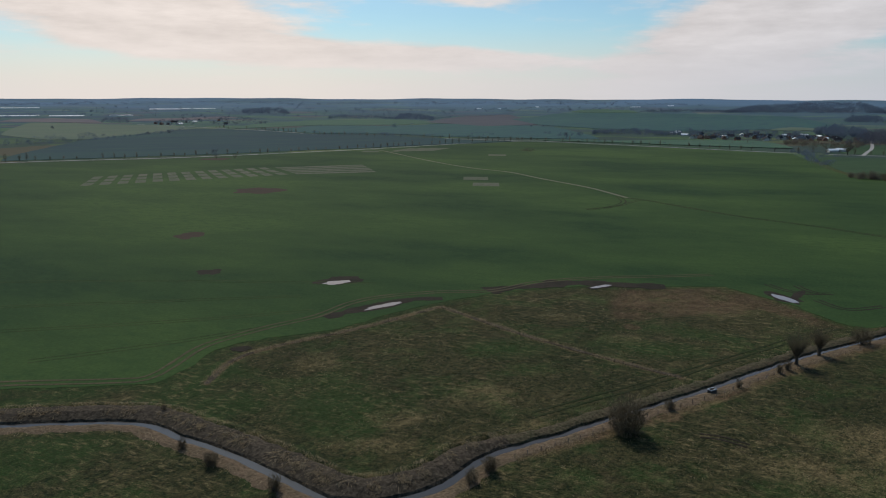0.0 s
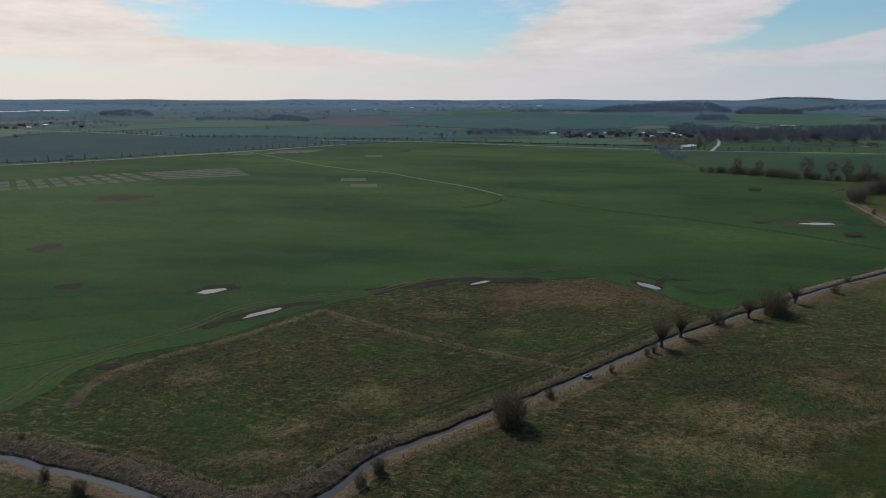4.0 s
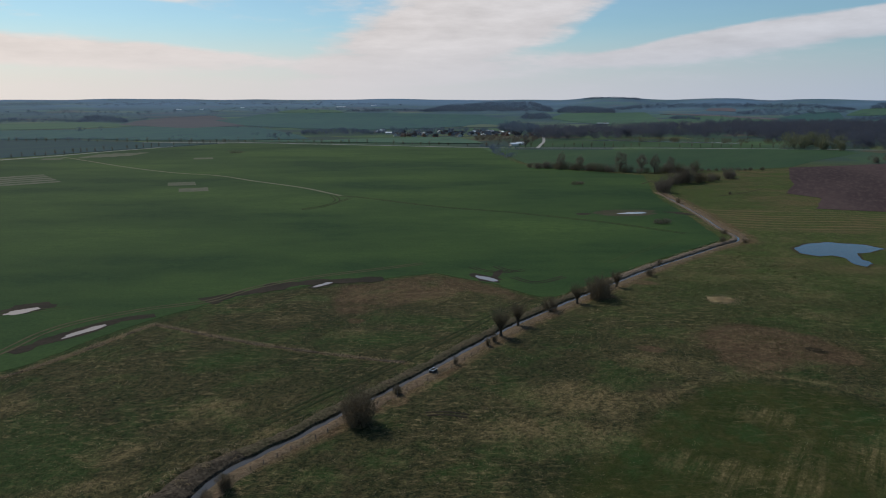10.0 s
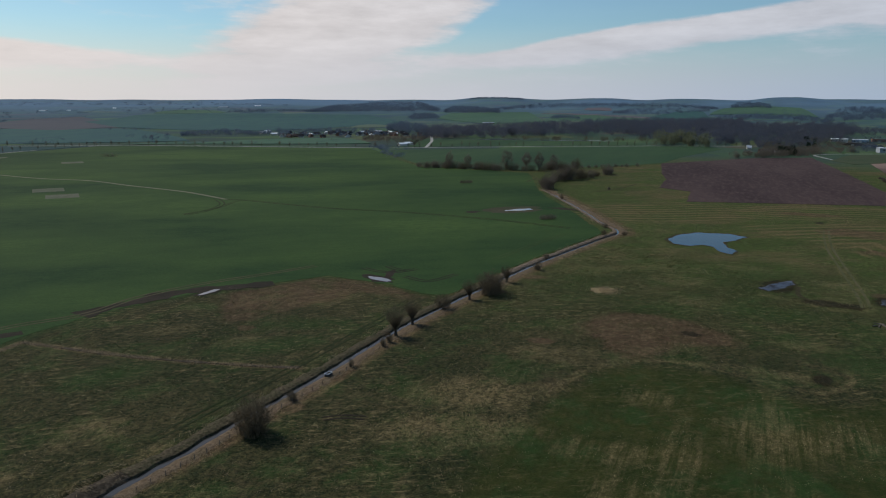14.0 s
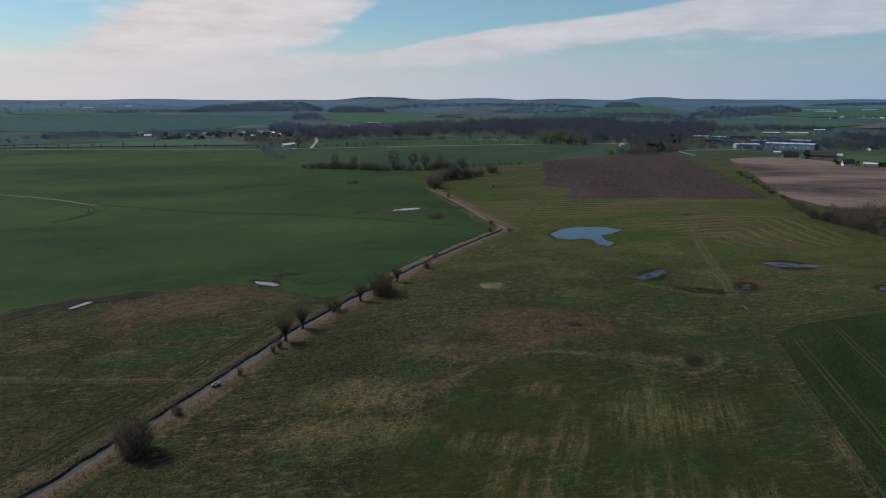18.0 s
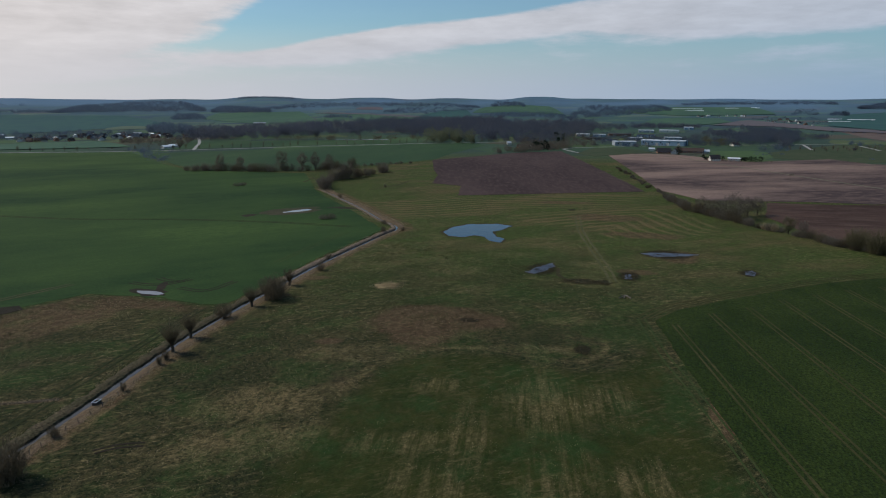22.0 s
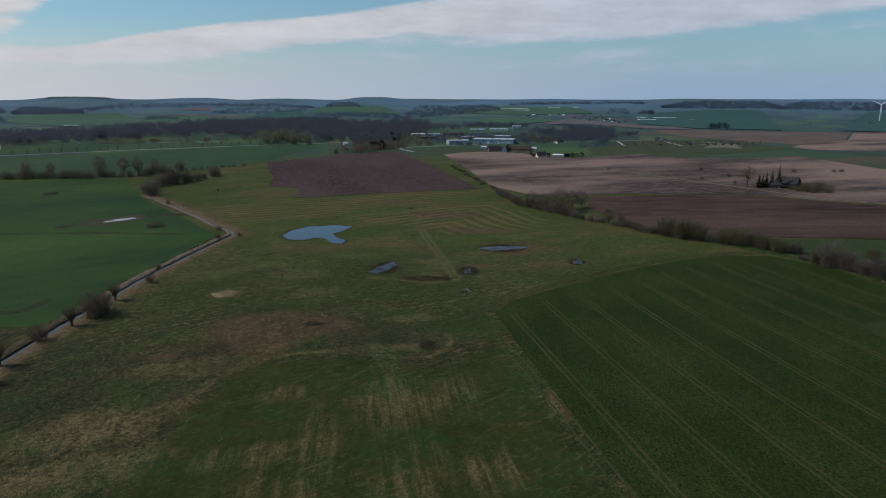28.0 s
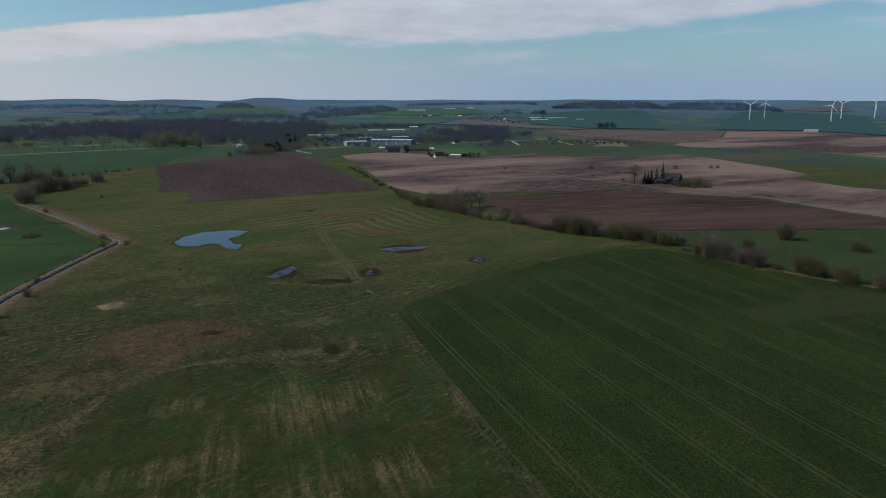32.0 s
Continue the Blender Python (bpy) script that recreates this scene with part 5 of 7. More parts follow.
# budding willows along the brook
for x, y, h, w, olive in ((295.3, 45.6, 8.5, 9.4, 1), (291.1, 39, 9.4, 9.9, 1), (290.2, 33.1, 8, 8.6, 1), (288.1, 22.6, 7.1, 9.1, 1), (286, 17, 7.4, 9.7, 1), (286.2, 12.1, 6.6, 7.2, 0), (281.8, 8.2, 6.5, 8.3, 1), (279.4, 2.9, 5.9, 7.6, 1),
                   (278.7, -2.1, 4.9, 5.5, 0), (264.6, -8.9, 5.6, 5, 1), (262.2, -12.5, 9.2, 9.6, 0), (259.3, -17, 7.7, 7, 0), (255.6, -21.2, 5.4, 6, 0), (253.8, -25.4, 7.6, 9.2, 0), (305.6, -41.5, 7.8, 7.8, 1), (246.6, -39.8, 6.9, 8.4, 1),
                   (243.4, -43.2, 6.3, 8, 1), (295.8, 52.9, 3.2, 7.6, 0), (289.4, 27.3, 3.1, 6.1, 0), (258.2, -18.7, 4.4, 6, 0), (279.6, -26.5, 4.7, 4.7, 1), (270, -4, 1.8, 4, 0), (250, -33, 2, 4, 0), (238, -51, 6, 9, 1), (232, -60, 5.4, 9, 0),
                   (226, -69, 5.6, 9, 1), (219, -79, 5.4, 9, 0), (290, -64.8, 4.6, 9, 1)):
    shrub(h * 1.04, w * 1.08, "olive budding willow bush along the brook" if olive else "bare grey willow bush along the brook", (x + rng.normal(0, 0.4), y + rng.normal(0, 0.4)), M_BUD if olive else M_DARKTWIG, 190,
          "brook_willow", "willows along the brook")
for x, y in ((315, 84), (313, 80)):
    shrub(3.6, 4.5, "white-flowering bush in the field hedge", (x, y), M_REED, 60, "flowering_bush", "bushes in the field hedge")

# trees along the roads
AV = tree(7.0, 3.6, "small bare tree beside the country road", M_TWIG, (-374, 604, 0), 170, "avenue_tree", "tree", "avenue trees along the roads", 0.28)
AV2 = tree(7.6, 3.0, "small bare tree beside the country road", M_DARKTWIG, (-360, 612, 0), 170, "avenue_tree", "tree", "avenue trees along the roads", 0.25)


def avenue(pts, off, gap, drop, lo=0.8, hi=1.15):
    line = along(spline(pts, gap), off)
    for x, y in line:
        if rng.uniform() < drop or abs(math.atan2(x, y) - 0.6) > 1.3:
            continue
        s = rng.uniform(lo, hi)
        copy_thing(AV if rng.uniform() < 0.6 else AV2, Matrix.LocRotScale((x + rng.normal(0, 0.8), y + rng.normal(0, 0.8), 0), Euler((0, 0, rng.uniform(0, 6.3))), (s, s, s * rng.uniform(0.9, 1.15))))


avenue(ROAD[1:7], 6, 10, 0.12, 0.5, 0.8)
avenue(ROAD[6:10], 6, 11, 0.05, 0.6, 0.85)
avenue(ROAD[9:], 6, 11, 0.08, 0.6, 0.85)
avenue(ROAD_B[1:], -6, 13, 0.2, 0.6, 0.95)


# ---------------------------------------------------------------- woods, joined
def clumps(places, h, w, n, coarse):
    sets = []
    x, y = places[:, 0], places[:, 1]
    z = height(x.copy(), y.copy())
    for px, py, pz in zip(x, y, z):
        k = rng.uniform(0.55, 1.25)
        v, f = crown_cloud(n, (px, py, pz + h * k * 0.52), w / 2 * k * rng.uniform(0.75, 1.2), h * k * 0.5, h * 0.14 * coarse, h * 0.030 * coarse)
        v[:, 2] = np.maximum(v[:, 2], pz - 0.5)
        sets.append((v, f))
    return join(*sets)


def scatter(poly, count):
    p = np.array(poly, float)
    lo, hi = p.min(0), p.max(0)
    out = []
    while len(out) < count:
        q = rng.uniform(lo, hi)
        if inside(poly, *q):
            out.append(q)
    return np.array(out)


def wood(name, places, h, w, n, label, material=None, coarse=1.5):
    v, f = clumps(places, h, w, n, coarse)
    return tagged(new(name, fast_mesh(name, v, f, material or M_FARWOOD_HAZE)), label, "wood", kind="stuff")


wood("lakeside_wood", scatter([(470, 830), (563, 815), (660, 800), (775, 765), (900, 740), (1049, 740), (1450, 1019), (1149, 1137), (872, 1067), (607, 1008)], 900), 14, 14, 170, "leafless dark wood behind the lake", M_MIDWOOD_HAZE, 1.25)
wood("estate_wood", scatter([(737, 690), (747, 562), (700, 445), (862, 490), (986, 530), (1361, 716), (1239, 933), (1092, 991)], 750), 13, 14, 170, "leafless dark wood around the estate", M_MIDWOOD_HAZE, 1.25)
wood("lake_edge_trees", scatter([(570, 760), (640, 700), (720, 640), (735, 650), (660, 712), (580, 775)], 90), 7, 8, 50, "row of bare trees on the lake shore", M_TWIG)
wood("lane_trees", scatter([(655, 392), (700, 400), (735, 430), (690, 455), (640, 430), (590, 425), (560, 428), (600, 412)], 95), 6.2, 8, 200, "bare trees and bushes behind the ploughed field", M_DARKTWIG)
wood("estate_trees", scatter([(840, 330), (900, 300), (1000, 330), (1150, 420), (1130, 300), (1000, 230), (900, 250), (800, 300)], 170), 8, 11, 170, "bare trees among the estate buildings", M_FARWOOD_HAZE)
wood("estate_front_trees", scatter([(745, 350), (800, 320), (870, 320), (960, 420), (1040, 520), (1000, 560), (900, 480), (800, 420), (740, 400)], 110), 5.5, 8, 120, "bare trees and bushes between the halls", M_FARWOOD_HAZE)
wood("allotment_trees", scatter([(830, 210), (1000, 240), (1150, 270), (1250, 300), (1350, 420), (1150, 330), (960, 260)], 170), 8, 11, 150, "bare trees beside the allotments", M_FARWOOD_HAZE)
wood("hedgerow_far", scatter([(800, 80), (900, 40), (985, 62), (1010, 120), (990, 130), (960, 80), (900, 60), (810, 95)], 60), 4, 9, 40, "low hedge beside far fields", M_FARWOOD_HAZE)


def polar(a0, a1, r0, r1, count):
    a, r = np.radians(rng.uniform(a0, a1, count)), rng.uniform(r0, r1, count)
    return np.stack([r * np.sin(a), r * np.cos(a)], 1)


wood("hill_forest", polar(34.2, 38.4, 3100, 3220, 420), 5.5, 17, 60, "dark forest on top of a far hill")
for x, y in ((-205, 640), (-190, 646)):
    tree(4, 3.6, "single round bare tree in the crop", M_DARKTWIG, (x, y, 0), 300, "lone_tree", "tree", "", 0.15)


# ---------------------------------------------------------------- reeds and tufts
def blades(places, hmin, hmax, width, per, spread, base=0.0):
    n = len(places) * per
    P = np.repeat(places, per, 0) + rng.normal(0, spread, (n, 2))
    z = height(P[:, 0].copy(), P[:, 1].copy()) + base
    A = np.column_stack([P, z - 0.05])
    h = rng.uniform(hmin, hmax, n)
    B = A + np.column_stack([rng.normal(0, 0.35, (n, 2)) * h[:, None], h])
    return slivers(A, B, rng.uniform(0.7, 1.4, n) * width)


sel = DITCH[(DITCH[:, 1] > 80) & (DITCH[:, 0] > -130)]
pts = []
for i in rng.integers(0, len(sel) - 1, 12000):
    p = sel[i] + (sel[i + 1] - sel[i]) * rng.uniform()
    d = sel[i + 1] - sel[i]
    nrm = np.array((-d[1], d[0])) / (np.hypot(*d) + 1e-9)
    west = min(1.0, max(0.0, (14 - p[0]) / 12))
    if rng.uniform() < 0.25 + 0.5 * west:
        o = rng.normal(3.6 + 2.2 * west, 0.55) if rng.uniform() < 0.3 + 0.45 * west else rng.uniform(1.6, 3.4 + 2 * west)
    else:
        o = -rng.uniform(1.5, 4.6)
    if noise.noise((p[0] * 0.45, p[1] * 0.45, 1.3 if o > 0 else 7.7)) > -0.1:
        pts.append(p + nrm * o)
tagged(new("reed_bank", fast_mesh("reed_bank", *blades(np.array(pts), 0.10, 0.42, 0.06, 6, 0.35), M_REED)), "dry straw-coloured reeds on the ditch banks", "reeds", kind="stuff")
pts = []
for i in rng.integers(0, len(sel) - 1, 10000):
    p = sel[i] + (sel[i + 1] - sel[i]) * rng.uniform()
    if p[0] > 12 or noise.noise((p[0] * 0.6, p[1] * 0.6, 3.3)) < -0.05:
        continue
    d = sel[i + 1] - sel[i]
    nrm = np.array((-d[1], d[0])) / (np.hypot(*d) + 1e-9)
    o = rng.normal(3.3, 0.9)
    pts.append((*(p + nrm * o), np.interp(o, (0.6, 1.3, 2.0, 3.2, 4.9, 6.5), (-0.9, -0.6, -0.15, 0.5, 0.53, 0.1)) + 0.04, *(-nrm)))
pts = np.array(pts)
n = len(pts) * 8
A0 = np.repeat(pts[:, :3], 8, 0) + rng.normal(0, 1, (n, 3)) * (0.4, 0.4, 0.06)
fall = np.repeat(pts[:, 3:], 8, 0) * rng.uniform(0.2, 0.8, (n, 1)) + rng.normal(0, 0.35, (n, 2))
B0 = A0 + np.column_stack([fall, rng.normal(-0.12, 0.12, n)]) * rng.uniform(0.4, 1.1, (n, 1))
tagged(new("matted_reeds", fast_mesh("matted_reeds", *slivers(A0, B0, rng.uniform(0.04, 0.11, n)), M_REED)), "pale matted reeds hanging over the ditch bank", "reeds", kind="stuff")
for line in (STRIP, STRIP_EAST):
    # flat dark ribbon: the drain together with its shadow line, as colour
    tagged(ribbon(line, 1.0, 0.045 if line is STRIP else 0.051, M_BANKDARK, "old_drain", None, 0.9), "dark overgrown drain along an old fence line", "drain", kind="structure")
pts = []
for line, amount in ((STRIP, 1900), (STRIP_EAST, 1100)):
    for i in rng.integers(0, len(line) - 1, amount):
        p = line[i] + (line[i + 1] - line[i]) * rng.uniform() + rng.normal(0, 0.6, 2)
        if noise.noise((p[0] * 0.3, p[1] * 0.3, 2)) > -0.2:
            pts.append(p)
tagged(new("dry_grass_strip", fast_mesh("dry_grass_strip", *blades(np.array(pts), 0.12, 0.38, 0.06, 6, 0.3), M_REED)), "dry grass along an old fence line", "grass", kind="stuff")
pts = []
for cx, cy, ac, dp in STRAW:
    if math.hypot(cx, cy) > 270:
        continue
    m = int(ac * dp * 2.2)
    q = np.column_stack([rng.normal(0, ac * 0.5, m), rng.normal(0, dp * 0.5, m)])
    a = math.atan2(cx, cy)
    pts.append(np.column_stack([cx + q[:, 0] * math.cos(a) + q[:, 1] * math.sin(a), cy - q[:, 0] * math.sin(a) + q[:, 1] * math.cos(a)]))
pts = np.vstack(pts)
keep = [p for p in pts if noise.noise((p[0] * 0.22, p[1] * 0.22, 5)) > -0.05 and not inside(CROP_EDGE, *p) and not inside(DARK_EDGE, *p) and (rng.uniform() < 0.25 or not inside(MOWN_EDGE, *p))]
keep = np.array(keep)
keep = keep[nearest(DITCH, keep[:, 0], keep[:, 1]) > 3]
tagged(new("straw_tufts", fast_mesh("straw_tufts", *blades(keep, 0.08, 0.22, 0.07, 5, 0.4), M_REED)), "tufts of last year's dry grass in the pasture", "grass", kind="stuff")


# ---------------------------------------------------------------- fence and small things by the ditch
def box(bm, x0, y0, z0, x1, y1, z1):
    v = [bm.verts.new(c) for c in ((x0, y0, z0), (x1, y0, z0), (x1, y1, z0), (x0, y1, z0), (x0, y0, z1), (x1, y0, z1), (x1, y1, z1), (x0, y1, z1))]
    for f in ((0, 3, 2, 1), (4, 5, 6, 7), (0, 1, 5, 4), (1, 2, 6, 5), (2, 3, 7, 6), (3, 0, 4, 7)):
        bm.faces.new([v[i] for i in f])


def boxed(*b, bevel=0.0):
    bm = bmesh.new()
    box(bm, *b)
    if bevel:
        bmesh.ops.bevel(bm, geom=bm.edges[:], offset=bevel, segments=1, affect="EDGES")
    return bm


fence = thing("fence", "weathered wooden post fence along the ditch", "fence")
run = along(DITCH[(DITCH[:, 0] > 9) & (DITCH[:, 0] < 76)], -3.6)
posts = []
walked = 0.0
for a, b in zip(run, run[1:]):
    walked += np.hypot(*(b - a))
    if walked > 1.5:
        walked = 0.0
        bm = bmesh.new()
        cone(bm, (*a, -0.2), (a[0] + rng.normal(0, 0.06), a[1] + rng.normal(0, 0.06), 0.85 + rng.normal(0, 0.06)), 0.062, 0.055, 6)
        part("post", bm, M_WOOD, fence)
        posts.append(a)
for z in (0.40, 0.72):
    for a, b in zip(posts, posts[1:]):
        bm = bmesh.new()
        cone(bm, (*a, z), (*b, z), 0.006, 0.006, 4)
        part("wire", bm, M_WOOD, fence)

trough = thing("water_trough", "grey concrete cattle trough at the ditch", "trough", at=(51.6, 126.0, 0), turn=30)
bm = boxed(-0.75, -0.45, -0.3, 0.75, 0.45, 0.43, bevel=0.05)
part("body", bm, M_WALLDARK, trough)
bm = bmesh.new()
for side in ((-0.8, -0.5, 0.8, -0.4), (-0.8, 0.4, 0.8, 0.5), (-0.8, -0.4, -0.7, 0.4), (0.7, -0.4, 0.8, 0.4)):
    box(bm, side[0], side[1], 0.50, side[2], side[3], 0.62)
part("rim", bm, M_ROOFMETAL, trough, "pale worn rim")
part("water", boxed(-0.7, -0.4, 0.44, 0.7, 0.4, 0.54), M_MUD, trough, "dark water in the trough")
part("pipe", boxed(0.82, -0.08, -0.3, 1.3, 0.08, 0.45, bevel=0.03), M_WOOD, trough, "grey feed pipe")

for k, (dx, dy, turn, ln) in enumerate(((0, 0, 20, 3.4), (0.5, -0.7, 65, 2.6), (-0.8, 0.5, -15, 2.2), (0.9, 0.6, 140, 2.4))):
    bm = bmesh.new()
    cone(bm, (-ln / 2, 0, 0.17), (ln / 2, 0, 0.2 + 0.25 * (k % 2)), 0.17, 0.11, 7)
    log = part("log", bm, M_WOOD, None)
    log.matrix_basis = pose(179.6 + dx, 83.4 + dy, 0.0, 0, 0, turn)
    tagged(log, "pale fallen branch lying in the pasture", "log", "logs in the pasture")


# ---------------------------------------------------------------- buildings
def gable(bm, w, d, h, ridge, over=0.4):
    """Both slopes of a saddle roof with some thickness."""
    for s in (-1, 1):
        y0, y1 = s * (d / 2 + over), 0.0
        z0, z1 = h - over * ridge / (d / 2), h + ridge
        lo = [(-w / 2 - over, y0, z0), (w / 2 + over, y0, z0), (w / 2 + over, y1, z1), (-w / 2 - over, y1, z1)]
        v = [bm.verts.new(c) for c in lo] + [bm.verts.new((x, y, z + 0.22)) for x, y, z in lo]
        for f in ((0, 1, 2, 3), (7, 6, 5, 4), (0, 4, 5, 1), (1, 5, 6, 2), (2, 6, 7, 3), (3, 7, 4, 0)):
            bm.faces.new([v[i] for i in f])
    bmesh.ops.recalc_face_normals(bm, faces=bm.faces)


def house(label, w, d, h, ridge, wall, roof, at, turn, group="", name="house", category="house"):
    """A house with a saddle roof; its sizes are in metres."""
    m = 1 / GROW
    w, d, h, ridge = w * m, d * m, h * m, ridge * m
    t = thing(name, label, category, group, at=(*at, 0), turn=turn)
    bm = bmesh.new()
    box(bm, -w / 2, -d / 2, -0.3, w / 2, d / 2, h)
    for s in (-1, 1):
        tri = [bm.verts.new((s * w / 2, -d / 2, h)), bm.verts.new((s * w / 2, d / 2, h)), bm.verts.new((s * w / 2, 0, h + ridge))]
        bm.faces.new(tri if s > 0 else tri[::-1])
    part("wall", bm, wall, t)
    bm = bmesh.new()
    gable(bm, w, d, h, ridge)
    top = part("roof", bm, roof, t)
    part("chimney", boxed(w * 0.2, -0.3, h + ridge * 0.6, w * 0.2 + 0.5, 0.3, h + ridge + 0.6, bevel=0.05), M_BRICK, top)
    many = max(2, int(w / m / 3))
    for s in (-1, 1):
        for k in range(many):
            x = -w / 2 + (k + 0.5) * w / many
            y0, y1 = sorted((s * (d / 2 - 0.05), s * (d / 2 + 0.04)))
            if s < 0 and k == 0:
                part("door", boxed(x - 0.5 * m, y0, 0, x + 0.5 * m, y1, 2.05 * m, bevel=0.02), M_DOOR, t)
            else:
                win = part("window", boxed(x - 0.65 * m, y0, 1.0 * m, x + 0.65 * m, y1, 2.2 * m, bevel=0.02), M_WHITE, t, "white window frame")
                e0, e1 = sorted((s * (d / 2 + 0.03), s * (d / 2 + 0.05)))
                part("pane", boxed(x - 0.55 * m, e0, 1.1 * m, x + 0.55 * m, e1, 2.1 * m), M_GLASS, win)
    for s in (-1, 1):
        x0, x1 = sorted((s * (w / 2 - 0.05), s * (w / 2 + 0.05)))
        part("window", boxed(x0, -0.6 * m, h + 0.3 * m, x1, 0.6 * m, h + 1.4 * m, bevel=0.02), M_GLASS, t)
    return t


def hall(label, w, d, h, at, turn, wall=None, roof=None, gates=3):
    t = thing("hall", label, "hall", "halls of the industrial estate", at=(*at, 0), turn=turn)
    part("wall", boxed(-w / 2, -d / 2, -0.3, w / 2, d / 2, h), wall or M_HALL, t)
    bm = bmesh.new()
    gable(bm, w, d, h, h * 0.12, 0.3)
    top = part("roof", bm, roof or M_ROOFMETAL, t)
    for k in range(int(w / 9)):
        x = -w / 2 + 4.5 + 9 * k
        part("skylight", boxed(x - 0.6, -d * 0.28, h + h * 0.12 + 0.12, x + 0.6, d * 0.28, h + h * 0.12 + 0.4), M_GLASS, top)
    for k in range(gates):
        x = -w / 2 + (k + 0.5) * w / gates
        part("gate", boxed(x - 1.6, -d / 2 - 0.06, 0, x + 1.6, -d / 2 + 0.05, h * 0.6, bevel=0.03), M_WALL, t)
    for k in range(max(2, int(w / 10))):
        x = -w / 2 + (k + 0.3) * w / max(2, int(w / 10))
        part("window", boxed(x - 0.7, -d / 2 - 0.05, h * 0.5, x + 0.7, -d / 2 + 0.04, h * 0.75), M_GLASS, t)
    return t


# ---------------------------------------------------------------- the far country
# places far off are given by the direction and the slope at which they lie from the lookout
def spot(az, el):
    """The place on the ground in a direction, in degrees, where the line of sight falls at a slope of el degrees."""
    a = radians(az)
    x, y = SIGHT * math.sin(a), SIGHT * math.cos(a)
    over = height(x, y) - EYE / GROW - SIGHT * math.tan(radians(el))
    hit = np.flatnonzero(over >= 0)
    r = SIGHT[hit[0]] if len(hit) else SIGHT[-1]
    return r * math.sin(a), r * math.cos(a)


SIGHT = np.arange(480.0, 3262.0, 3.0)


def band(top, bottom, az):
    ta, te = zip(*top)
    ba, be = zip(*bottom)
    return np.interp(az, ta, te), np.interp(az, ba, be)


def far_field(label, material, top, bottom, lift=0.5, name="far_field"):
    """A field draped over the land between a far and a near edge."""
    lo, hi = max(top[0][0], bottom[0][0]), min(top[-1][0], bottom[-1][0])
    cols = np.arange(lo, hi + 0.2, 0.3)
    rows, verts, faces = 9, [], []
    for k, az in enumerate(cols):
        t, b = band(top, bottom, az)
        t = b + (t - b) * min(1.0, ((min(az - lo, hi - az) + 0.05) / (0.14 * (hi - lo))) ** 0.6) if az < hi else b + 0.02
        ragged = 0.02 * noise.noise((az * 1.7, b, 3))
        far, near = spot(az, max(t, b + 0.02) + ragged), spot(az, b + ragged)
        for j in range(rows):
            f = j / (rows - 1)
            verts.append((near[0] + (far[0] - near[0]) * f, near[1] + (far[1] - near[1]) * f))
    v = np.array(verts)
    z = height(v[:, 0].copy(), v[:, 1].copy()) + lift
    n = len(cols)
    for k in range(n - 1):
        for j in range(rows - 1):
            faces.append((k * rows + j, (k + 1) * rows + j, (k + 1) * rows + j + 1, k * rows + j + 1))
    for j in (0, rows - 1):
        base = len(v)
        v = np.vstack([v, v[[k * rows + j for k in range(n)]]])
        z = np.append(z, z[[k * rows + j for k in range(n)]] - 0.3)
        faces += [(k * rows + j, base + k, base + k + 1, (k + 1) * rows + j) if j == 0 else (k * rows + j, (k + 1) * rows + j, base + k + 1, base + k) for k in range(n - 1)]
    return tagged(part(name, mesh_of(name, np.column_stack([v, z]).tolist(), faces), material, None), label, "field", kind="structure")


def in_band(top, bottom, count, even=0.0):
    """Places strewn between a far and a near edge."""
    lo, hi = max(top[0][0], bottom[0][0]), min(top[-1][0], bottom[-1][0])
    out = []
    for az in rng.uniform(lo, hi, count):
        t, b = band(top, bottom, az)
        t = b + (t - b) * min(1.0, (min(az - lo, hi - az) / (0.16 * (hi - lo))) ** 0.6)
        out.append(spot(az, b + (t - b) * rng.uniform() ** (1 + even)))
    return np.array(out)


def far_row(line, gap, drop=0.15, wander=4.0):
    """Places along a line seen far off, some metres apart."""
    p = np.array([spot(a, e) for a, e in line])
    q = straight(p, gap, False)
    q = q[rng.uniform(size=len(q)) > drop]
    return q + rng.normal(0, wander, q.shape)


# crop and soil tones here include distance haze, as added blue and grey
M_F_TEAL = surface("hazed_dark_cereal", (0.024, 0.058, 0.056), (0.019, 0.044, 0.056), (0.030, 0.066, 0.056), big=0.006, small=0.03, stretch=(20, 3.0, 0.8), spread=0.4, bump=0)
M_F_GREEN = surface("hazed_green_cereal", (0.050, 0.102, 0.066), (0.064, 0.122, 0.074), (0.044, 0.084, 0.068), big=0.006, small=0.03, stretch=(30, 3.0, 0.8), spread=0.4, bump=0)
M_F_SEA = surface("hazed_blue_green_cereal", (0.034, 0.084, 0.082), (0.040, 0.094, 0.082), (0.030, 0.070, 0.080), big=0.006, small=0.03, stretch=(60, 3.0, 0.8), spread=0.4, bump=0)
M_F_PALE = surface("hazed_pale_meadow", (0.094, 0.128, 0.084), (0.080, 0.112, 0.080), (0.108, 0.128, 0.090), big=0.008, small=0.03, stretch=(30, 3.0, 0.8), spread=0.4, bump=0)
M_F_TAN = surface("hazed_bare_soil", (0.118, 0.102, 0.108), (0.098, 0.090, 0.102), (0.130, 0.112, 0.112), big=0.008, small=0.03, stretch=(-38, 3.0, 0.8), spread=0.4, bump=0)
M_F_ROSE = surface("hazed_tilled_soil", (0.074, 0.076, 0.086), (0.064, 0.070, 0.084), (0.086, 0.084, 0.090), big=0.008, small=0.04, stretch=(-38, 3.0, 0.8), spread=0.4, bump=0)

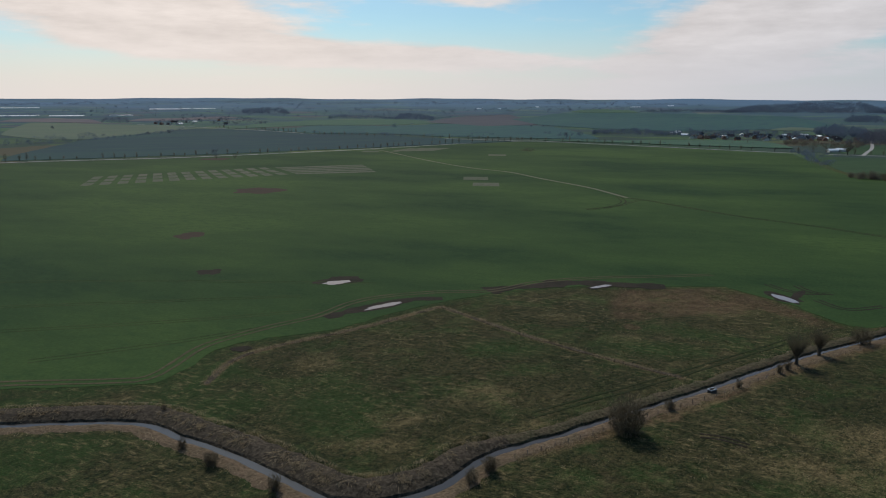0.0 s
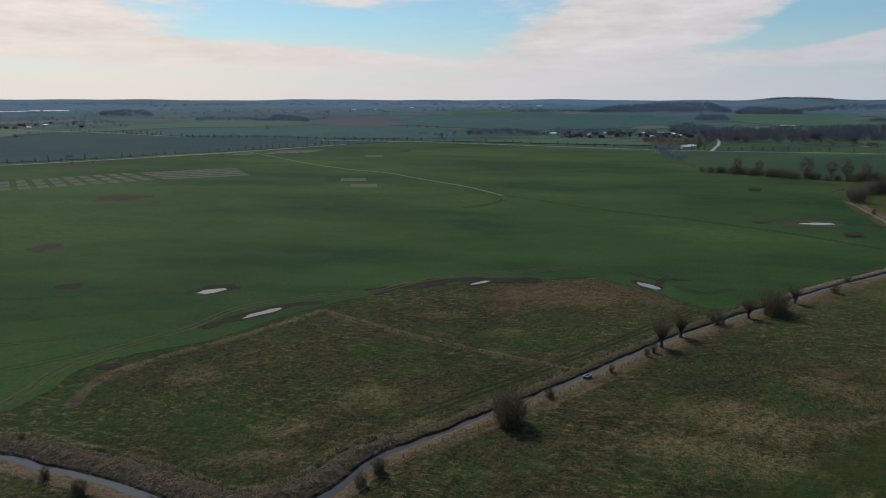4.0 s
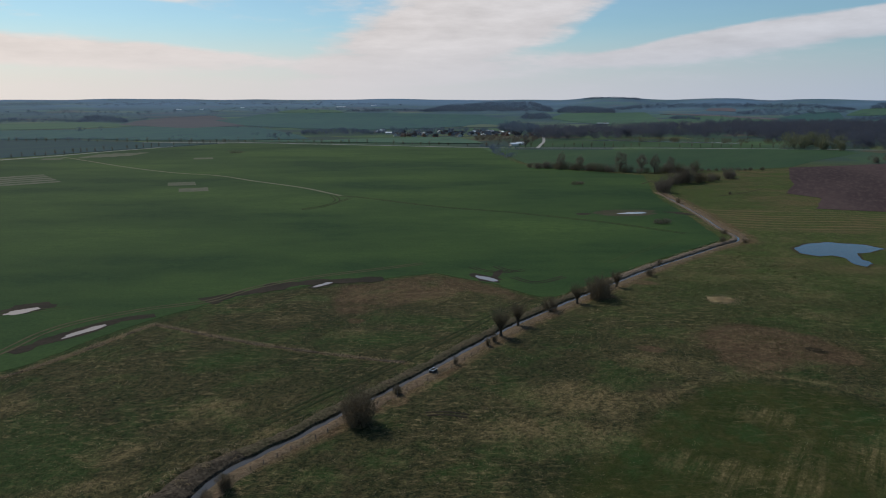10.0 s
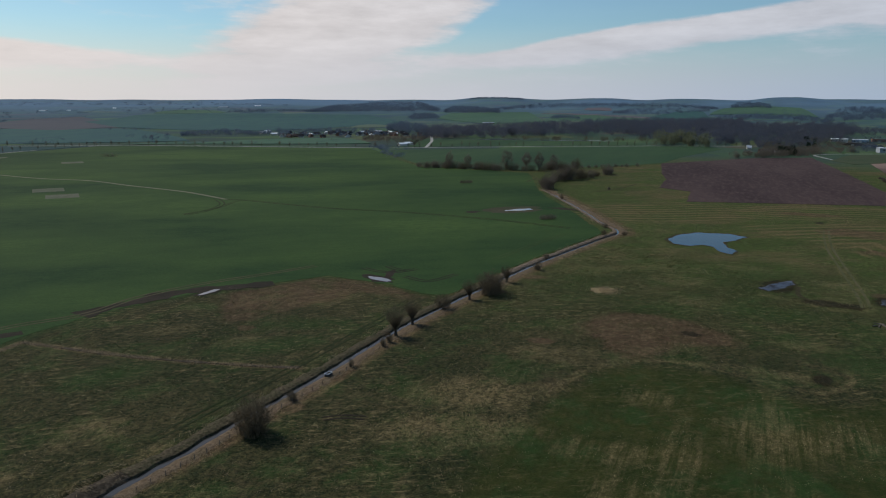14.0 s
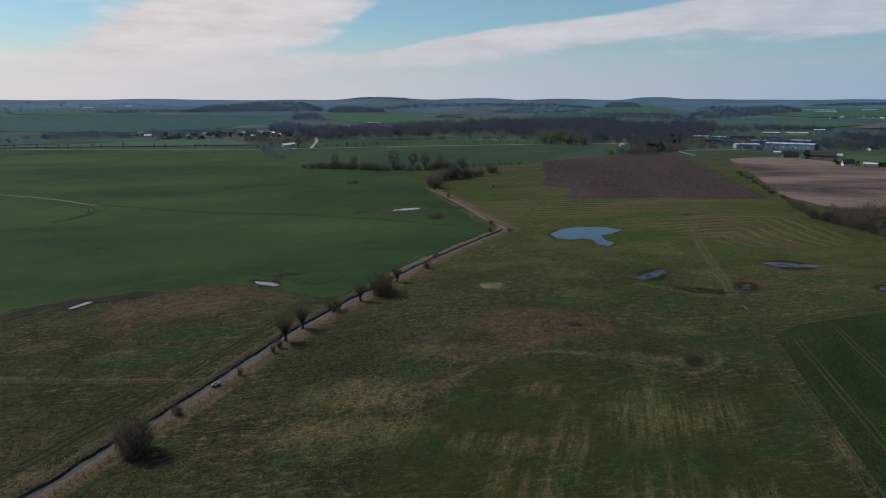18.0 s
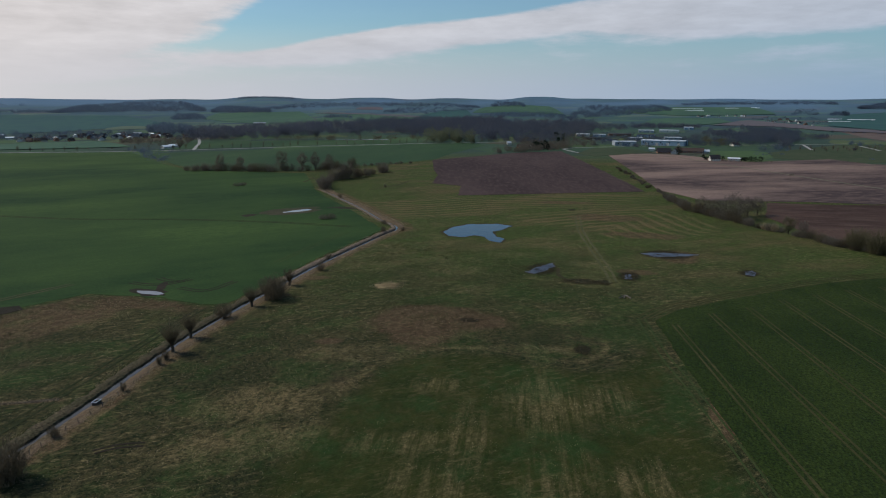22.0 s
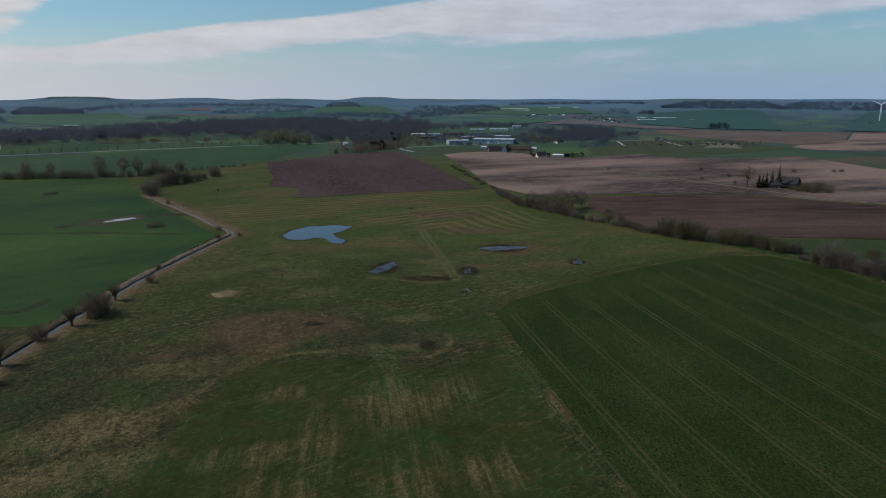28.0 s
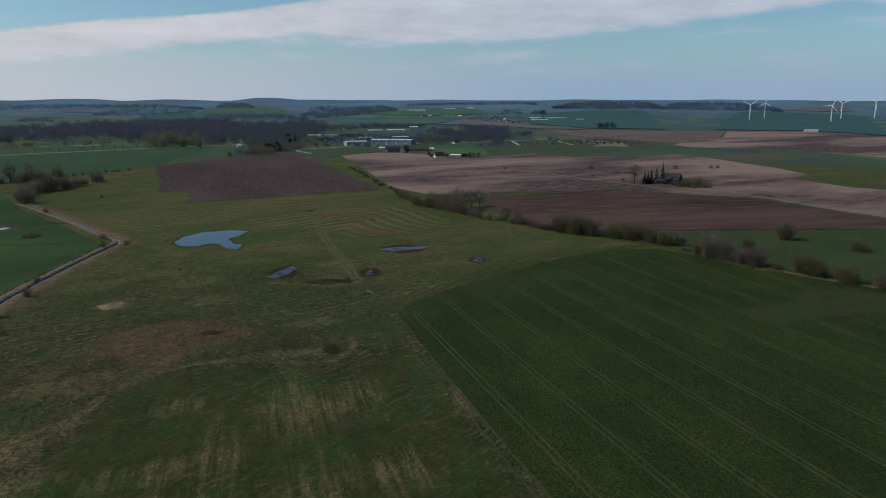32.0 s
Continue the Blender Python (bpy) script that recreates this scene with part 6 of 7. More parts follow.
TEAL, GREEN_F, PALE = "dark blue-green cereal field far off", "green cereal field far off", "pale green meadow far off"
SOIL_F = "greyish bare field far off"
lift = 0.25
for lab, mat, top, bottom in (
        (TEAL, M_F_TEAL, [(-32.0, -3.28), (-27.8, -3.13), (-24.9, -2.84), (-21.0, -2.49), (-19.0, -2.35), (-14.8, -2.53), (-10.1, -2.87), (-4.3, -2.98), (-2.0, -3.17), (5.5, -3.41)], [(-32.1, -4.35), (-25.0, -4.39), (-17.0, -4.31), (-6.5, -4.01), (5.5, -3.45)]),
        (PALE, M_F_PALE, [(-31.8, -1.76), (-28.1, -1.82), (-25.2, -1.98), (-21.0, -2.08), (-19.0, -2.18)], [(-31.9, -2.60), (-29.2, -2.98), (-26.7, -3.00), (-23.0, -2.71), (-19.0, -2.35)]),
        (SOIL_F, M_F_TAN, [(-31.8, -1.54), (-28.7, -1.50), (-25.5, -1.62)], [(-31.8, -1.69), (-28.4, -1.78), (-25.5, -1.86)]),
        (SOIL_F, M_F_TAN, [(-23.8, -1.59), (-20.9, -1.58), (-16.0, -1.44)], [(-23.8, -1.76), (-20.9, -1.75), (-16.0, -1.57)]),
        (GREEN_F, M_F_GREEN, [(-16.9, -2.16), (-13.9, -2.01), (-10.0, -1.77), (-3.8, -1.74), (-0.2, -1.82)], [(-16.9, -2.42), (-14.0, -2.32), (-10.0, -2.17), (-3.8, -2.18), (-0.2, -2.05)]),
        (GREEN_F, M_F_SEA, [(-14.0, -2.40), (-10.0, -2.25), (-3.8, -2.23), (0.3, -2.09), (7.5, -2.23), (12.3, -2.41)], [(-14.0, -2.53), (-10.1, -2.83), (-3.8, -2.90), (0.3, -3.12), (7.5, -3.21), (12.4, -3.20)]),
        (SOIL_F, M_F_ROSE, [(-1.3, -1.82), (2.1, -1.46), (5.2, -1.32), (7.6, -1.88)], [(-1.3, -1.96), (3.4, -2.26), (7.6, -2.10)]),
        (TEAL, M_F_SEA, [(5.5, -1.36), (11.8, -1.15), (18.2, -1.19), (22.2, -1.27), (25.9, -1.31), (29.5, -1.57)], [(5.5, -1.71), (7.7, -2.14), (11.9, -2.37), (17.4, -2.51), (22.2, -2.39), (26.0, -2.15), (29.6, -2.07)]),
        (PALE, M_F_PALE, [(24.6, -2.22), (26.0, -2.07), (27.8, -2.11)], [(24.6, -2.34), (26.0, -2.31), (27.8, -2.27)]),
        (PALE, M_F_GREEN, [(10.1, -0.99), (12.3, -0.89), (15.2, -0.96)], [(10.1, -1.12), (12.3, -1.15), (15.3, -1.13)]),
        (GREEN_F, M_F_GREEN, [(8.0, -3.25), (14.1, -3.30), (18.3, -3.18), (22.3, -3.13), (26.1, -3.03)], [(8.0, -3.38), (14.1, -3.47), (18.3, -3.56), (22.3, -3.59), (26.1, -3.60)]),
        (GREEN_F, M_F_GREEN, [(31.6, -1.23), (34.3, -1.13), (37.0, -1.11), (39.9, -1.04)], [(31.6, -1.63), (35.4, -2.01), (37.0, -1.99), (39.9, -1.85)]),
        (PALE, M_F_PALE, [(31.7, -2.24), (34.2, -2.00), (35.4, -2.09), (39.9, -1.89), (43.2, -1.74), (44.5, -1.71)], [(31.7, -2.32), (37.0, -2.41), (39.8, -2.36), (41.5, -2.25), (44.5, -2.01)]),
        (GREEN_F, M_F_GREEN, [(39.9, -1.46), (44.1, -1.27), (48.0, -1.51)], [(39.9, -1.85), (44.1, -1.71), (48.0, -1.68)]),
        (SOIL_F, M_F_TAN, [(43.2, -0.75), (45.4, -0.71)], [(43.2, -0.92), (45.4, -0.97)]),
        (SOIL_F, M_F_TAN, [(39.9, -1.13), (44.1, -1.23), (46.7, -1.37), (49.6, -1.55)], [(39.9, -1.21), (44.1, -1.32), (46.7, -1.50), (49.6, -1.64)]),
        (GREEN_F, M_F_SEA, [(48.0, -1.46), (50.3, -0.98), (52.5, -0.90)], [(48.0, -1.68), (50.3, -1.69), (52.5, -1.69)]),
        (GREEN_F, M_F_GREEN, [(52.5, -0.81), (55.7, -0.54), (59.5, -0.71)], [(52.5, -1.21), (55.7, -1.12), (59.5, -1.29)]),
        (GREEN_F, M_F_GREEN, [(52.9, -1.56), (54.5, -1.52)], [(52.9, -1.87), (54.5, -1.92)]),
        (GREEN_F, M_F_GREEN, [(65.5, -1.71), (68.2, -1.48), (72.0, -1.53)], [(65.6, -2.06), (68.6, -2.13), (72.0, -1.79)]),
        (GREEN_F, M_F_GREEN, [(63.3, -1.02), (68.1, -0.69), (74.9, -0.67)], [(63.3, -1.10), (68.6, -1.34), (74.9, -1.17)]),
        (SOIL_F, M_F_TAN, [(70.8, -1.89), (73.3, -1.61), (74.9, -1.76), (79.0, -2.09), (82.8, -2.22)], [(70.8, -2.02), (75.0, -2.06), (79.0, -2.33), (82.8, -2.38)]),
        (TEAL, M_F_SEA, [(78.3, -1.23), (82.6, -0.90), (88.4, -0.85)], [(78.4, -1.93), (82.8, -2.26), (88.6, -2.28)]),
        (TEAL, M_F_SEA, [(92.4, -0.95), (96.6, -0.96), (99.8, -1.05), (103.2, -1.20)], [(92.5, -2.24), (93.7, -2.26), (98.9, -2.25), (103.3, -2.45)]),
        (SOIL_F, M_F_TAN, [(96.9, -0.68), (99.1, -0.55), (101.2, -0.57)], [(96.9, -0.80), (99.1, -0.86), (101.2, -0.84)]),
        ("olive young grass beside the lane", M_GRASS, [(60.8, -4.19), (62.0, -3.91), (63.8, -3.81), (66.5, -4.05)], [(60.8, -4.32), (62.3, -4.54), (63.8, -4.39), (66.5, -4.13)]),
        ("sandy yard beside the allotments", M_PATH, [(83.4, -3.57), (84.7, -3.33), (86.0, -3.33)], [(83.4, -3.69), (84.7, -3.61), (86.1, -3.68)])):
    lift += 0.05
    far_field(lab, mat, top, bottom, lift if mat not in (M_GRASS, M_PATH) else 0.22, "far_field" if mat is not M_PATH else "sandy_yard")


BARE = "leafless dark wood far off"
for top, bottom, count, h, w in (
        ([(21.7, -0.82), (25.9, -0.47), (28.3, -0.34), (31.7, -0.36)], [(21.7, -1.07), (25.9, -1.07), (31.7, -1.03)], 620, 9, 20),
        ([(29.4, -1.25), (31.7, -1.27)], [(29.4, -1.65), (31.7, -1.68)], 120, 7, 13),
        ([(32.2, -0.71), (34.3, -0.76), (36.7, -0.90)], [(32.2, -1.12), (34.3, -1.17), (36.6, -1.15)], 240, 9, 18),
        ([(80.2, -0.60), (82.6, -0.27), (88.4, -0.25)], [(80.2, -0.72), (84.4, -0.81), (88.4, -0.77)], 520, 9, 20),
        ([(88.2, -0.30), (93.5, -0.33), (96.7, -0.56)], [(88.3, -0.81), (93.6, -0.90), (96.8, -0.96)], 420, 9, 20),
        ([(-15.6, -0.93), (-12.2, -0.94)], [(-15.6, -1.23), (-12.2, -1.29)], 110, 8, 16),
        ([(-3.8, -1.47), (-2.2, -1.34), (-0.8, -1.56)], [(-3.8, -1.74), (-0.8, -1.78)], 120, 7, 13),
        ([(-9.1, -1.51), (-6.0, -1.52), (-3.8, -1.65)], [(-9.1, -1.64), (-6.0, -1.69), (-3.8, -1.74)], 70, 6, 12),
        ([(54.0, -0.41), (55.2, -0.28), (56.6, -0.45)], [(53.9, -0.72), (56.6, -0.72)], 110, 8, 16),
        ([(40.7, -1.39), (42.8, -1.44)], [(40.7, -1.60), (42.8, -1.61)], 60, 6, 11),
        ([(45.4, -0.97), (48.5, -0.72), (52.5, -0.72)], [(45.4, -1.15), (48.5, -1.33), (52.5, -0.98)], 130, 7, 15),
        ([(53.0, -1.29), (57.5, -1.16), (60.2, -1.29)], [(52.9, -1.47), (57.5, -1.51), (60.2, -1.69)], 150, 7, 13),
        ([(60.2, -0.54), (63.7, -0.71), (67.7, -0.52)], [(60.2, -1.69), (63.8, -1.37), (67.7, -0.96)], 420, 8, 16),
        ([(78.5, -1.02), (79.6, -1.01)], [(78.5, -1.22), (79.6, -1.21)], 45, 7, 12),
        ([(76.1, -0.87), (77.7, -0.86)], [(76.1, -1.20), (77.7, -1.19)], 40, 6, 12),
        ([(68.6, -0.43), (78.8, -0.28)], [(68.6, -0.56), (78.8, -0.44)], 200, 8, 22),
        ([(35.9, -0.77), (39.9, -0.45), (45.0, -0.45), (50.3, -0.46), (53.0, -0.63)], [(35.9, -0.94), (39.9, -0.79), (45.0, -0.67), (50.3, -0.72), (53.0, -0.81)], 330, 8, 18),
        ([(-31.6, -0.33), (-20.8, -0.34), (-8.2, -0.37), (5.2, -0.35), (20.1, -0.30)], [(-31.7, -0.63), (-20.8, -0.59), (-8.2, -0.64), (5.2, -0.57), (20.1, -0.59)], 200, 7, 22),
        ([(-31.7, -0.63), (-20.9, -0.75), (-8.2, -0.85), (-0.2, -1.02), (9.6, -0.73), (21.3, -0.66)], [(-31.8, -1.46), (-20.9, -1.50), (-8.3, -1.51), (-0.2, -1.38), (9.7, -1.08), (21.4, -1.03)], 250, 6, 12),
        ([(15.2, -0.96), (21.7, -0.91)], [(15.3, -1.13), (21.7, -1.07)], 90, 7, 13)):
    wood("far_wood", in_band(top, bottom, int(count * 1.4)), h, w, 60, BARE, M_RIDGEWOOD_HAZE, 2.4)
for line, gap, h, w in (([(-32.0, -3.32), (-31.3, -3.30), (-29.9, -3.27)], 6, 8, 10), ([(-29.9, -3.35), (-28.2, -3.24), (-26.7, -3.12), (-24.9, -2.96), (-22.6, -2.80), (-19.8, -2.43)], 7, 4, 7), ([(-29.0, -3.10), (-27.9, -3.13)], 5, 7, 9), ([(-26.8, -2.96), (-26.4, -2.89)], 6, 7, 9), ([(-25.8, -2.78), (-25.0, -2.76)], 6, 4, 8),
                        ([(-10.1, -2.91), (-6.5, -2.93), (-4.3, -2.94)], 9, 5, 8), ([(-4.7, -2.98), (-2.4, -3.12), (0.7, -3.16), (3.5, -3.24)], 8, 5, 8), ([(-9.6, -2.30), (-4.7, -2.31)], 10, 3.5, 8), ([(-3.9, -2.36), (-3.3, -2.36)], 6, 7, 9), ([(-2.9, -2.36), (-2.3, -2.36)], 6, 8, 9),
                        ([(-1.3, -1.82), (0.7, -1.55), (3.4, -1.46), (5.5, -1.32)], 12, 5, 10), ([(2.6, -2.93), (4.4, -2.92)], 8, 4, 8), ([(9.5, -3.10), (11.1, -3.08)], 6, 8, 9), ([(7.5, -2.28), (9.7, -2.35)], 8, 5, 9), ([(8.0, -2.85), (9.7, -3.01)], 10, 5, 7),
                        ([(9.7, -3.32), (14.1, -3.39), (17.5, -3.45)], 7, 3, 6), ([(44.1, -1.32), (46.7, -1.46)], 9, 5, 8), ([(35.0, -2.09), (36.0, -2.10)], 9, 3, 6), ([(42.8, -1.70), (44.1, -1.62), (45.8, -1.63)], 9, 4, 7),
                        ([(78.2, -2.39), (82.0, -2.44)], 14, 4.4, 5), ([(79.7, -3.10), (80.8, -3.28), (82.9, -3.35)], 5, 4.5, 7), ([(83.8, -3.24), (85.4, -3.35), (86.4, -3.39)], 6, 4.5, 7), ([(88.0, -3.34), (88.7, -3.39)], 6, 3, 6),
                        ([(81.1, -4.22), (81.6, -4.24)], 5, 2.4, 6), ([(74.2, -3.74), (75.1, -3.76), (75.6, -3.66)], 4, 5, 7), ([(73.9, -4.13), (75.3, -4.10)], 4, 3.4, 8),
                        ([(98.0, -1.50), (98.9, -1.49)], 8, 3, 8), ([(99.8, -1.44), (101.3, -1.38)], 8, 3, 8), ([(91.9, -2.29), (93.7, -2.30), (98.9, -2.28)], 14, 2.6, 8), ([(89.9, -1.94), (90.5, -1.89)], 9, 5, 8), ([(94.0, -1.76), (94.4, -1.76)], 7, 7, 10), ([(98.0, -1.90), (98.3, -1.90)], 7, 7, 9),
                        ([(101.0, -2.36), (103.3, -2.49)], 12, 2.6, 8), ([(26.0, -3.89), (26.9, -3.89), (28.0, -4.05), (29.6, -4.07)], 3.5, 4.5, 6), ([(26.9, -4.05), (27.7, -4.39), (28.6, -4.74)], 4, 4, 6)):
    wood("hedgerow", far_row(line, gap), h, w, 70, "bare hedgerow between far fields", M_RIDGEWOOD_HAZE, 2.0)
wood("hamlet_trees", np.vstack([in_band([(-25.5, -1.54), (-23.6, -1.55)], [(-25.5, -1.90), (-23.7, -1.92)], 60), in_band([(-21.9, -1.65), (-18.9, -1.51), (-13.9, -1.63)], [(-21.9, -2.02), (-19.0, -2.14), (-13.9, -2.06)], 130)]), 7, 9, 60, "bare trees round a far hamlet")
wood("hamlet_trees", in_band([(73.5, -1.31), (76.1, -1.37), (78.5, -1.43)], [(73.5, -1.61), (76.2, -1.83), (78.6, -1.88)], 90), 6, 9, 70, "bare trees round a far hamlet")
wood("conifer_group", np.vstack([in_band([(83.6, -2.04), (85.0, -2.02)], [(83.7, -2.28), (85.0, -2.25)], 40), in_band([(79.1, -1.05), (79.6, -1.05)], [(79.1, -1.22), (79.6, -1.21)], 16)]), 9, 8, 90, "dark conifer group standing in far fields", M_FIR_HAZE)
wood("lone_trees", np.array([spot(*p) for p in [(-28.7, -2.20), (-21.0, -2.66), (-22.5, -2.76), (-17.9, -4.38), (9.8, -2.92), (-24.5, -0.74), (-11.3, -0.68), (-1.6, -0.23), (-1.4, -0.23), (-1.8, -0.23)]]), 7, 9, 200, "single round bare trees in far fields")

# industrial estate
PALE_HALL = "pale industrial hall with metal roof among trees"
for (a, e), w, d, h, dt, wall, roof, lab in zip([(67.4, -3.55), (64.4, -3.62), (61.2, -2.98), (62.5, -2.97), (64.0, -2.91), (66.0, -2.59), (67.7, -2.57), (65.2, -3.17), (69.1, -2.34), (66.0, -2.94), (68.0, -3.14), (62.0, -3.20), (63.1, -3.28)],
        (50, 25, 19, 18, 32, 24, 30, 18, 16, 24, 22, 20, 14), (22, 16, 14, 14, 16, 16, 18, 12, 14, 14, 12, 10, 9), (5.6, 4.8, 3.6, 3.2, 3.4, 3.4, 3.6, 2.8, 4.2, 3.2, 3.4, 2.6, 2.6), (-12, 14, 4, -3, 6, 2, -5, 8, 3, -6, 5, 10, -8),
        (M_HALLBLUE, M_HALL, M_WALL, M_HALLBLUE, M_BRICK, M_HALL, M_WALL, M_HALL, M_HALLBLUE, M_HALLBLUE, M_HALL, M_WALLDARK, M_HALL),
        (M_ROOFMETAL, M_ROOFMETAL, M_ROOFBRIGHT, M_ROOFMETAL, M_ROOFRED, M_ROOFBRIGHT, M_ROOFBRIGHT, M_ROOFMETAL, M_ROOFBRIGHT, M_ROOFDARK, M_ROOFMETAL, M_ROOFDARK, M_ROOFDARK),
        ("long pale blue industrial hall with metal roof", "boxy grey industrial hall with flat metal roof", "white industrial hall with bright roof", "pale blue industrial hall with metal roof", "long low workshop with red roof", PALE_HALL, PALE_HALL, PALE_HALL, PALE_HALL, "blue workshop with dark roof", PALE_HALL, "grey workshop with dark roof", "grey workshop with dark roof")):
    hall(lab, w, d, h, spot(a, e), -a + dt, wall, roof, max(1, int(w / 12)))
# houses by the lane
HOUSE = "rendered house with saddle roof beside the lane"
for (a, e), w, d, h, ridge, dt, wall, roof, lab in zip([(67.4, -4.17), (68.2, -4.20), (69.3, -4.09), (70.3, -4.08), (71.1, -4.63), (72.5, -4.56), (66.5, -3.96), (56.8, -4.02), (57.2, -3.98), (56.3, -3.93), (72.5, -3.51), (55.4, -3.66), (72.3, -3.47)],
        (20, 12, 40, 16, 13, 16, 9, 11, 10, 10, 12, 7, 10), (11, 9, 11, 8, 9, 7, 7, 8, 8, 8, 8, 8, 8), (3.0, 3.4, 3.0, 2.6, 3.2, 2.8, 2.6, 2.8, 2.8, 2.8, 3, 2.8, 2.8), (5, 5, 4.4, 2.5, 4.6, 0.9, 1.6, 3.4, 3.4, 3.4, 3, 3, 3), (10, 84, -6, 4, 20, -8, 0, 20, 70, 10, 30, 12, 60),
        (M_BRICK, M_WALL, M_BRICK, M_WALL, M_WALL, M_WALL, M_WALL, M_WALLDARK, M_WALL, M_BRICK, M_WALL, M_WALL, M_WALL), (M_ROOFDARK, M_ROOFDARK, M_ROOFRED, M_ROOFMETAL, M_ROOFDARK, M_ROOFBRIGHT, M_ROOFMETAL, M_ROOFRED, M_ROOFRED, M_ROOFRED, M_ROOFDARK, M_ROOFMETAL, M_ROOFRED),
        ("brick barn with dark roof beside the lane", "white gabled farmhouse with dark roof", "long brick barn with red tiled roof", "low shed with metal roof", "white gabled house with dark roof in a garden", "low white shed beside the lane", "small white shed beside the lane", "dark house with red roof beside the ploughed field", "pale house with red roof beside the ploughed field", "brick house with red roof beside the ploughed field", HOUSE, HOUSE, HOUSE)):
    house(lab, w, d, h, ridge, wall, roof, spot(a, e), -a + dt, "houses by the lane")
wood("lane_garden_trees", np.array([spot(*p) for p in [(70.5, -4.60), (71.7, -4.57), (73.0, -4.59), (73.2, -4.58), (73.3, -4.62), (73.6, -4.62), (70.3, -4.47), (73.9, -4.65), (74.3, -4.64)]]), 5, 4.5, 260, "dark garden trees beside the lane", M_CONIFER)
wood("lane_garden_hedge", np.vstack([far_row([(70.1, -4.39), (71.3, -4.62), (73.1, -4.72), (75.0, -4.62)], 2.4, 0.1, 0.8), far_row([(69.2, -4.27), (71.3, -4.19)], 3, 0.2, 1.0)]), 1.6, 3.4, 90, "dark clipped hedge round the lane gardens", M_CONIFER)
wood("lane_conifers", np.array([spot(*p) for p in [(57.5, -4.02), (57.7, -3.98), (57.9, -4.02), (58.1, -4.02), (58.3, -4.02), (58.5, -4.06), (68.5, -4.28), (57.4, -3.39), (59.3, -3.39), (59.7, -3.25), (59.7, -3.48), (59.1, -3.12)]]), 8.5, 6.5, 260, "dark conifers beside the houses", M_CONIFER)

for (top, bottom), count, h, w, mat, lab in (
        (([(56.3, -2.94), (59.3, -2.76), (62.2, -3.02)], [(56.3, -3.66), (59.3, -3.93), (61.1, -3.87), (62.2, -3.73)]), 170, 6.0, 7.0, M_DARKTWIG, "bare garden trees and bushes before the estate"),
        (([(52.5, -2.14), (57.5, -2.05), (62.0, -2.13), (66.4, -2.10), (69.9, -2.07)], [(52.5, -2.76), (57.5, -2.85), (60.6, -2.75), (62.0, -2.61), (66.4, -2.32), (69.9, -2.25)]), 460, 8.0, 8.5, M_MIDWOOD_HAZE, "leafless wood behind the estate"),
        (([(62.0, -3.02), (65.6, -2.99), (69.1, -2.78)], [(62.0, -3.46), (65.6, -3.34), (69.1, -3.17)]), 170, 4.2, 6.0, M_MIDWOOD_HAZE, "bare trees between the halls"),
        (([(69.2, -2.43), (72.1, -2.22), (75.4, -2.43), (78.6, -2.63)], [(69.2, -3.30), (72.1, -3.34), (75.4, -3.11), (78.6, -2.80)]), 240, 6.5, 8.0, M_MIDWOOD_HAZE, "leafless wood beside the allotments"),
        (([(70.2, -3.11), (71.7, -3.09)], [(70.2, -3.51), (71.7, -3.53)]), 26, 7.0, 8.0, M_BUD, "budding olive trees beside the estate")):
    wood("estate_belt", in_band(top, bottom, count), h, w, 110, lab, mat, 1.4)

wood("budding_trees", in_band([(48.7, -3.19), (52.5, -3.21)], [(48.7, -3.59), (52.5, -3.61)], 26), 14, 11, 260, "group of tall budding olive trees", M_BUDFAR, 1.5)

# the village along its street, with gardens and a church-high group of trees at its end
kinds = [house("village house with dark roof and pale walls", 11, 8.5, 3.0, 3.8, M_WALL, M_ROOFDARK, spot(20.80, -3.04), -20, "village houses", "village_house"),
         house("village house with red tiled roof", 10, 8, 2.8, 3.8, M_BRICK, M_ROOFRED, spot(22.50, -3.08), 12, "village houses", "village_house"),
         house("village shed with bright metal roof", 15, 9, 3.2, 2.0, M_WALL, M_ROOFBRIGHT, spot(18.77, -2.83), -34, "village houses", "village_house")]
for k, (a, e) in zip((2, 2, 2, 2, 2, 2, 2, 2, 0, 0, 1, 1, 0), [(17.9, -2.72), (18.2, -2.63), (25.6, -2.72), (26.9, -2.69), (27.4, -2.83), (28.2, -2.89), (28.8, -3.74), (29.3, -3.68), (24.0, -2.80), (24.6, -2.79), (23.1, -2.82), (30.2, -2.91), (19.9, -2.77)]):
    x, y = spot(a, e)
    copy_thing(kinds[k], Matrix.LocRotScale((x, y, 0), Euler((0, 0, radians(rng.uniform(-40, 40)))), (1, 1, 1)))
for x, y in in_band([(18.9, -2.74), (22.3, -2.67), (26.1, -2.63), (29.6, -2.69)], [(18.9, -3.00), (22.3, -3.13), (26.1, -2.99), (29.7, -3.00)], 42):
    copy_thing(kinds[int(rng.choice(3, p=[0.55, 0.35, 0.10]))], Matrix.LocRotScale((x, y, 0), Euler((0, 0, rng.uniform(0, 6.3))), (rng.uniform(0.85, 1.2), rng.uniform(0.9, 1.15), rng.uniform(0.9, 1.15))))
wood("village_trees", np.vstack([in_band([(17.4, -2.56), (22.3, -2.51), (26.0, -2.51), (27.5, -2.51)], [(17.4, -2.81), (22.3, -3.09), (26.1, -2.95), (27.5, -2.99)], 150), in_band([(11.9, -2.63), (14.9, -2.55), (17.4, -2.64)], [(11.9, -2.81), (14.9, -2.85), (17.4, -2.86)], 90)]), 6.5, 8.5, 110, "bare garden trees among village houses", M_RIDGEWOOD_HAZE, 1.8)
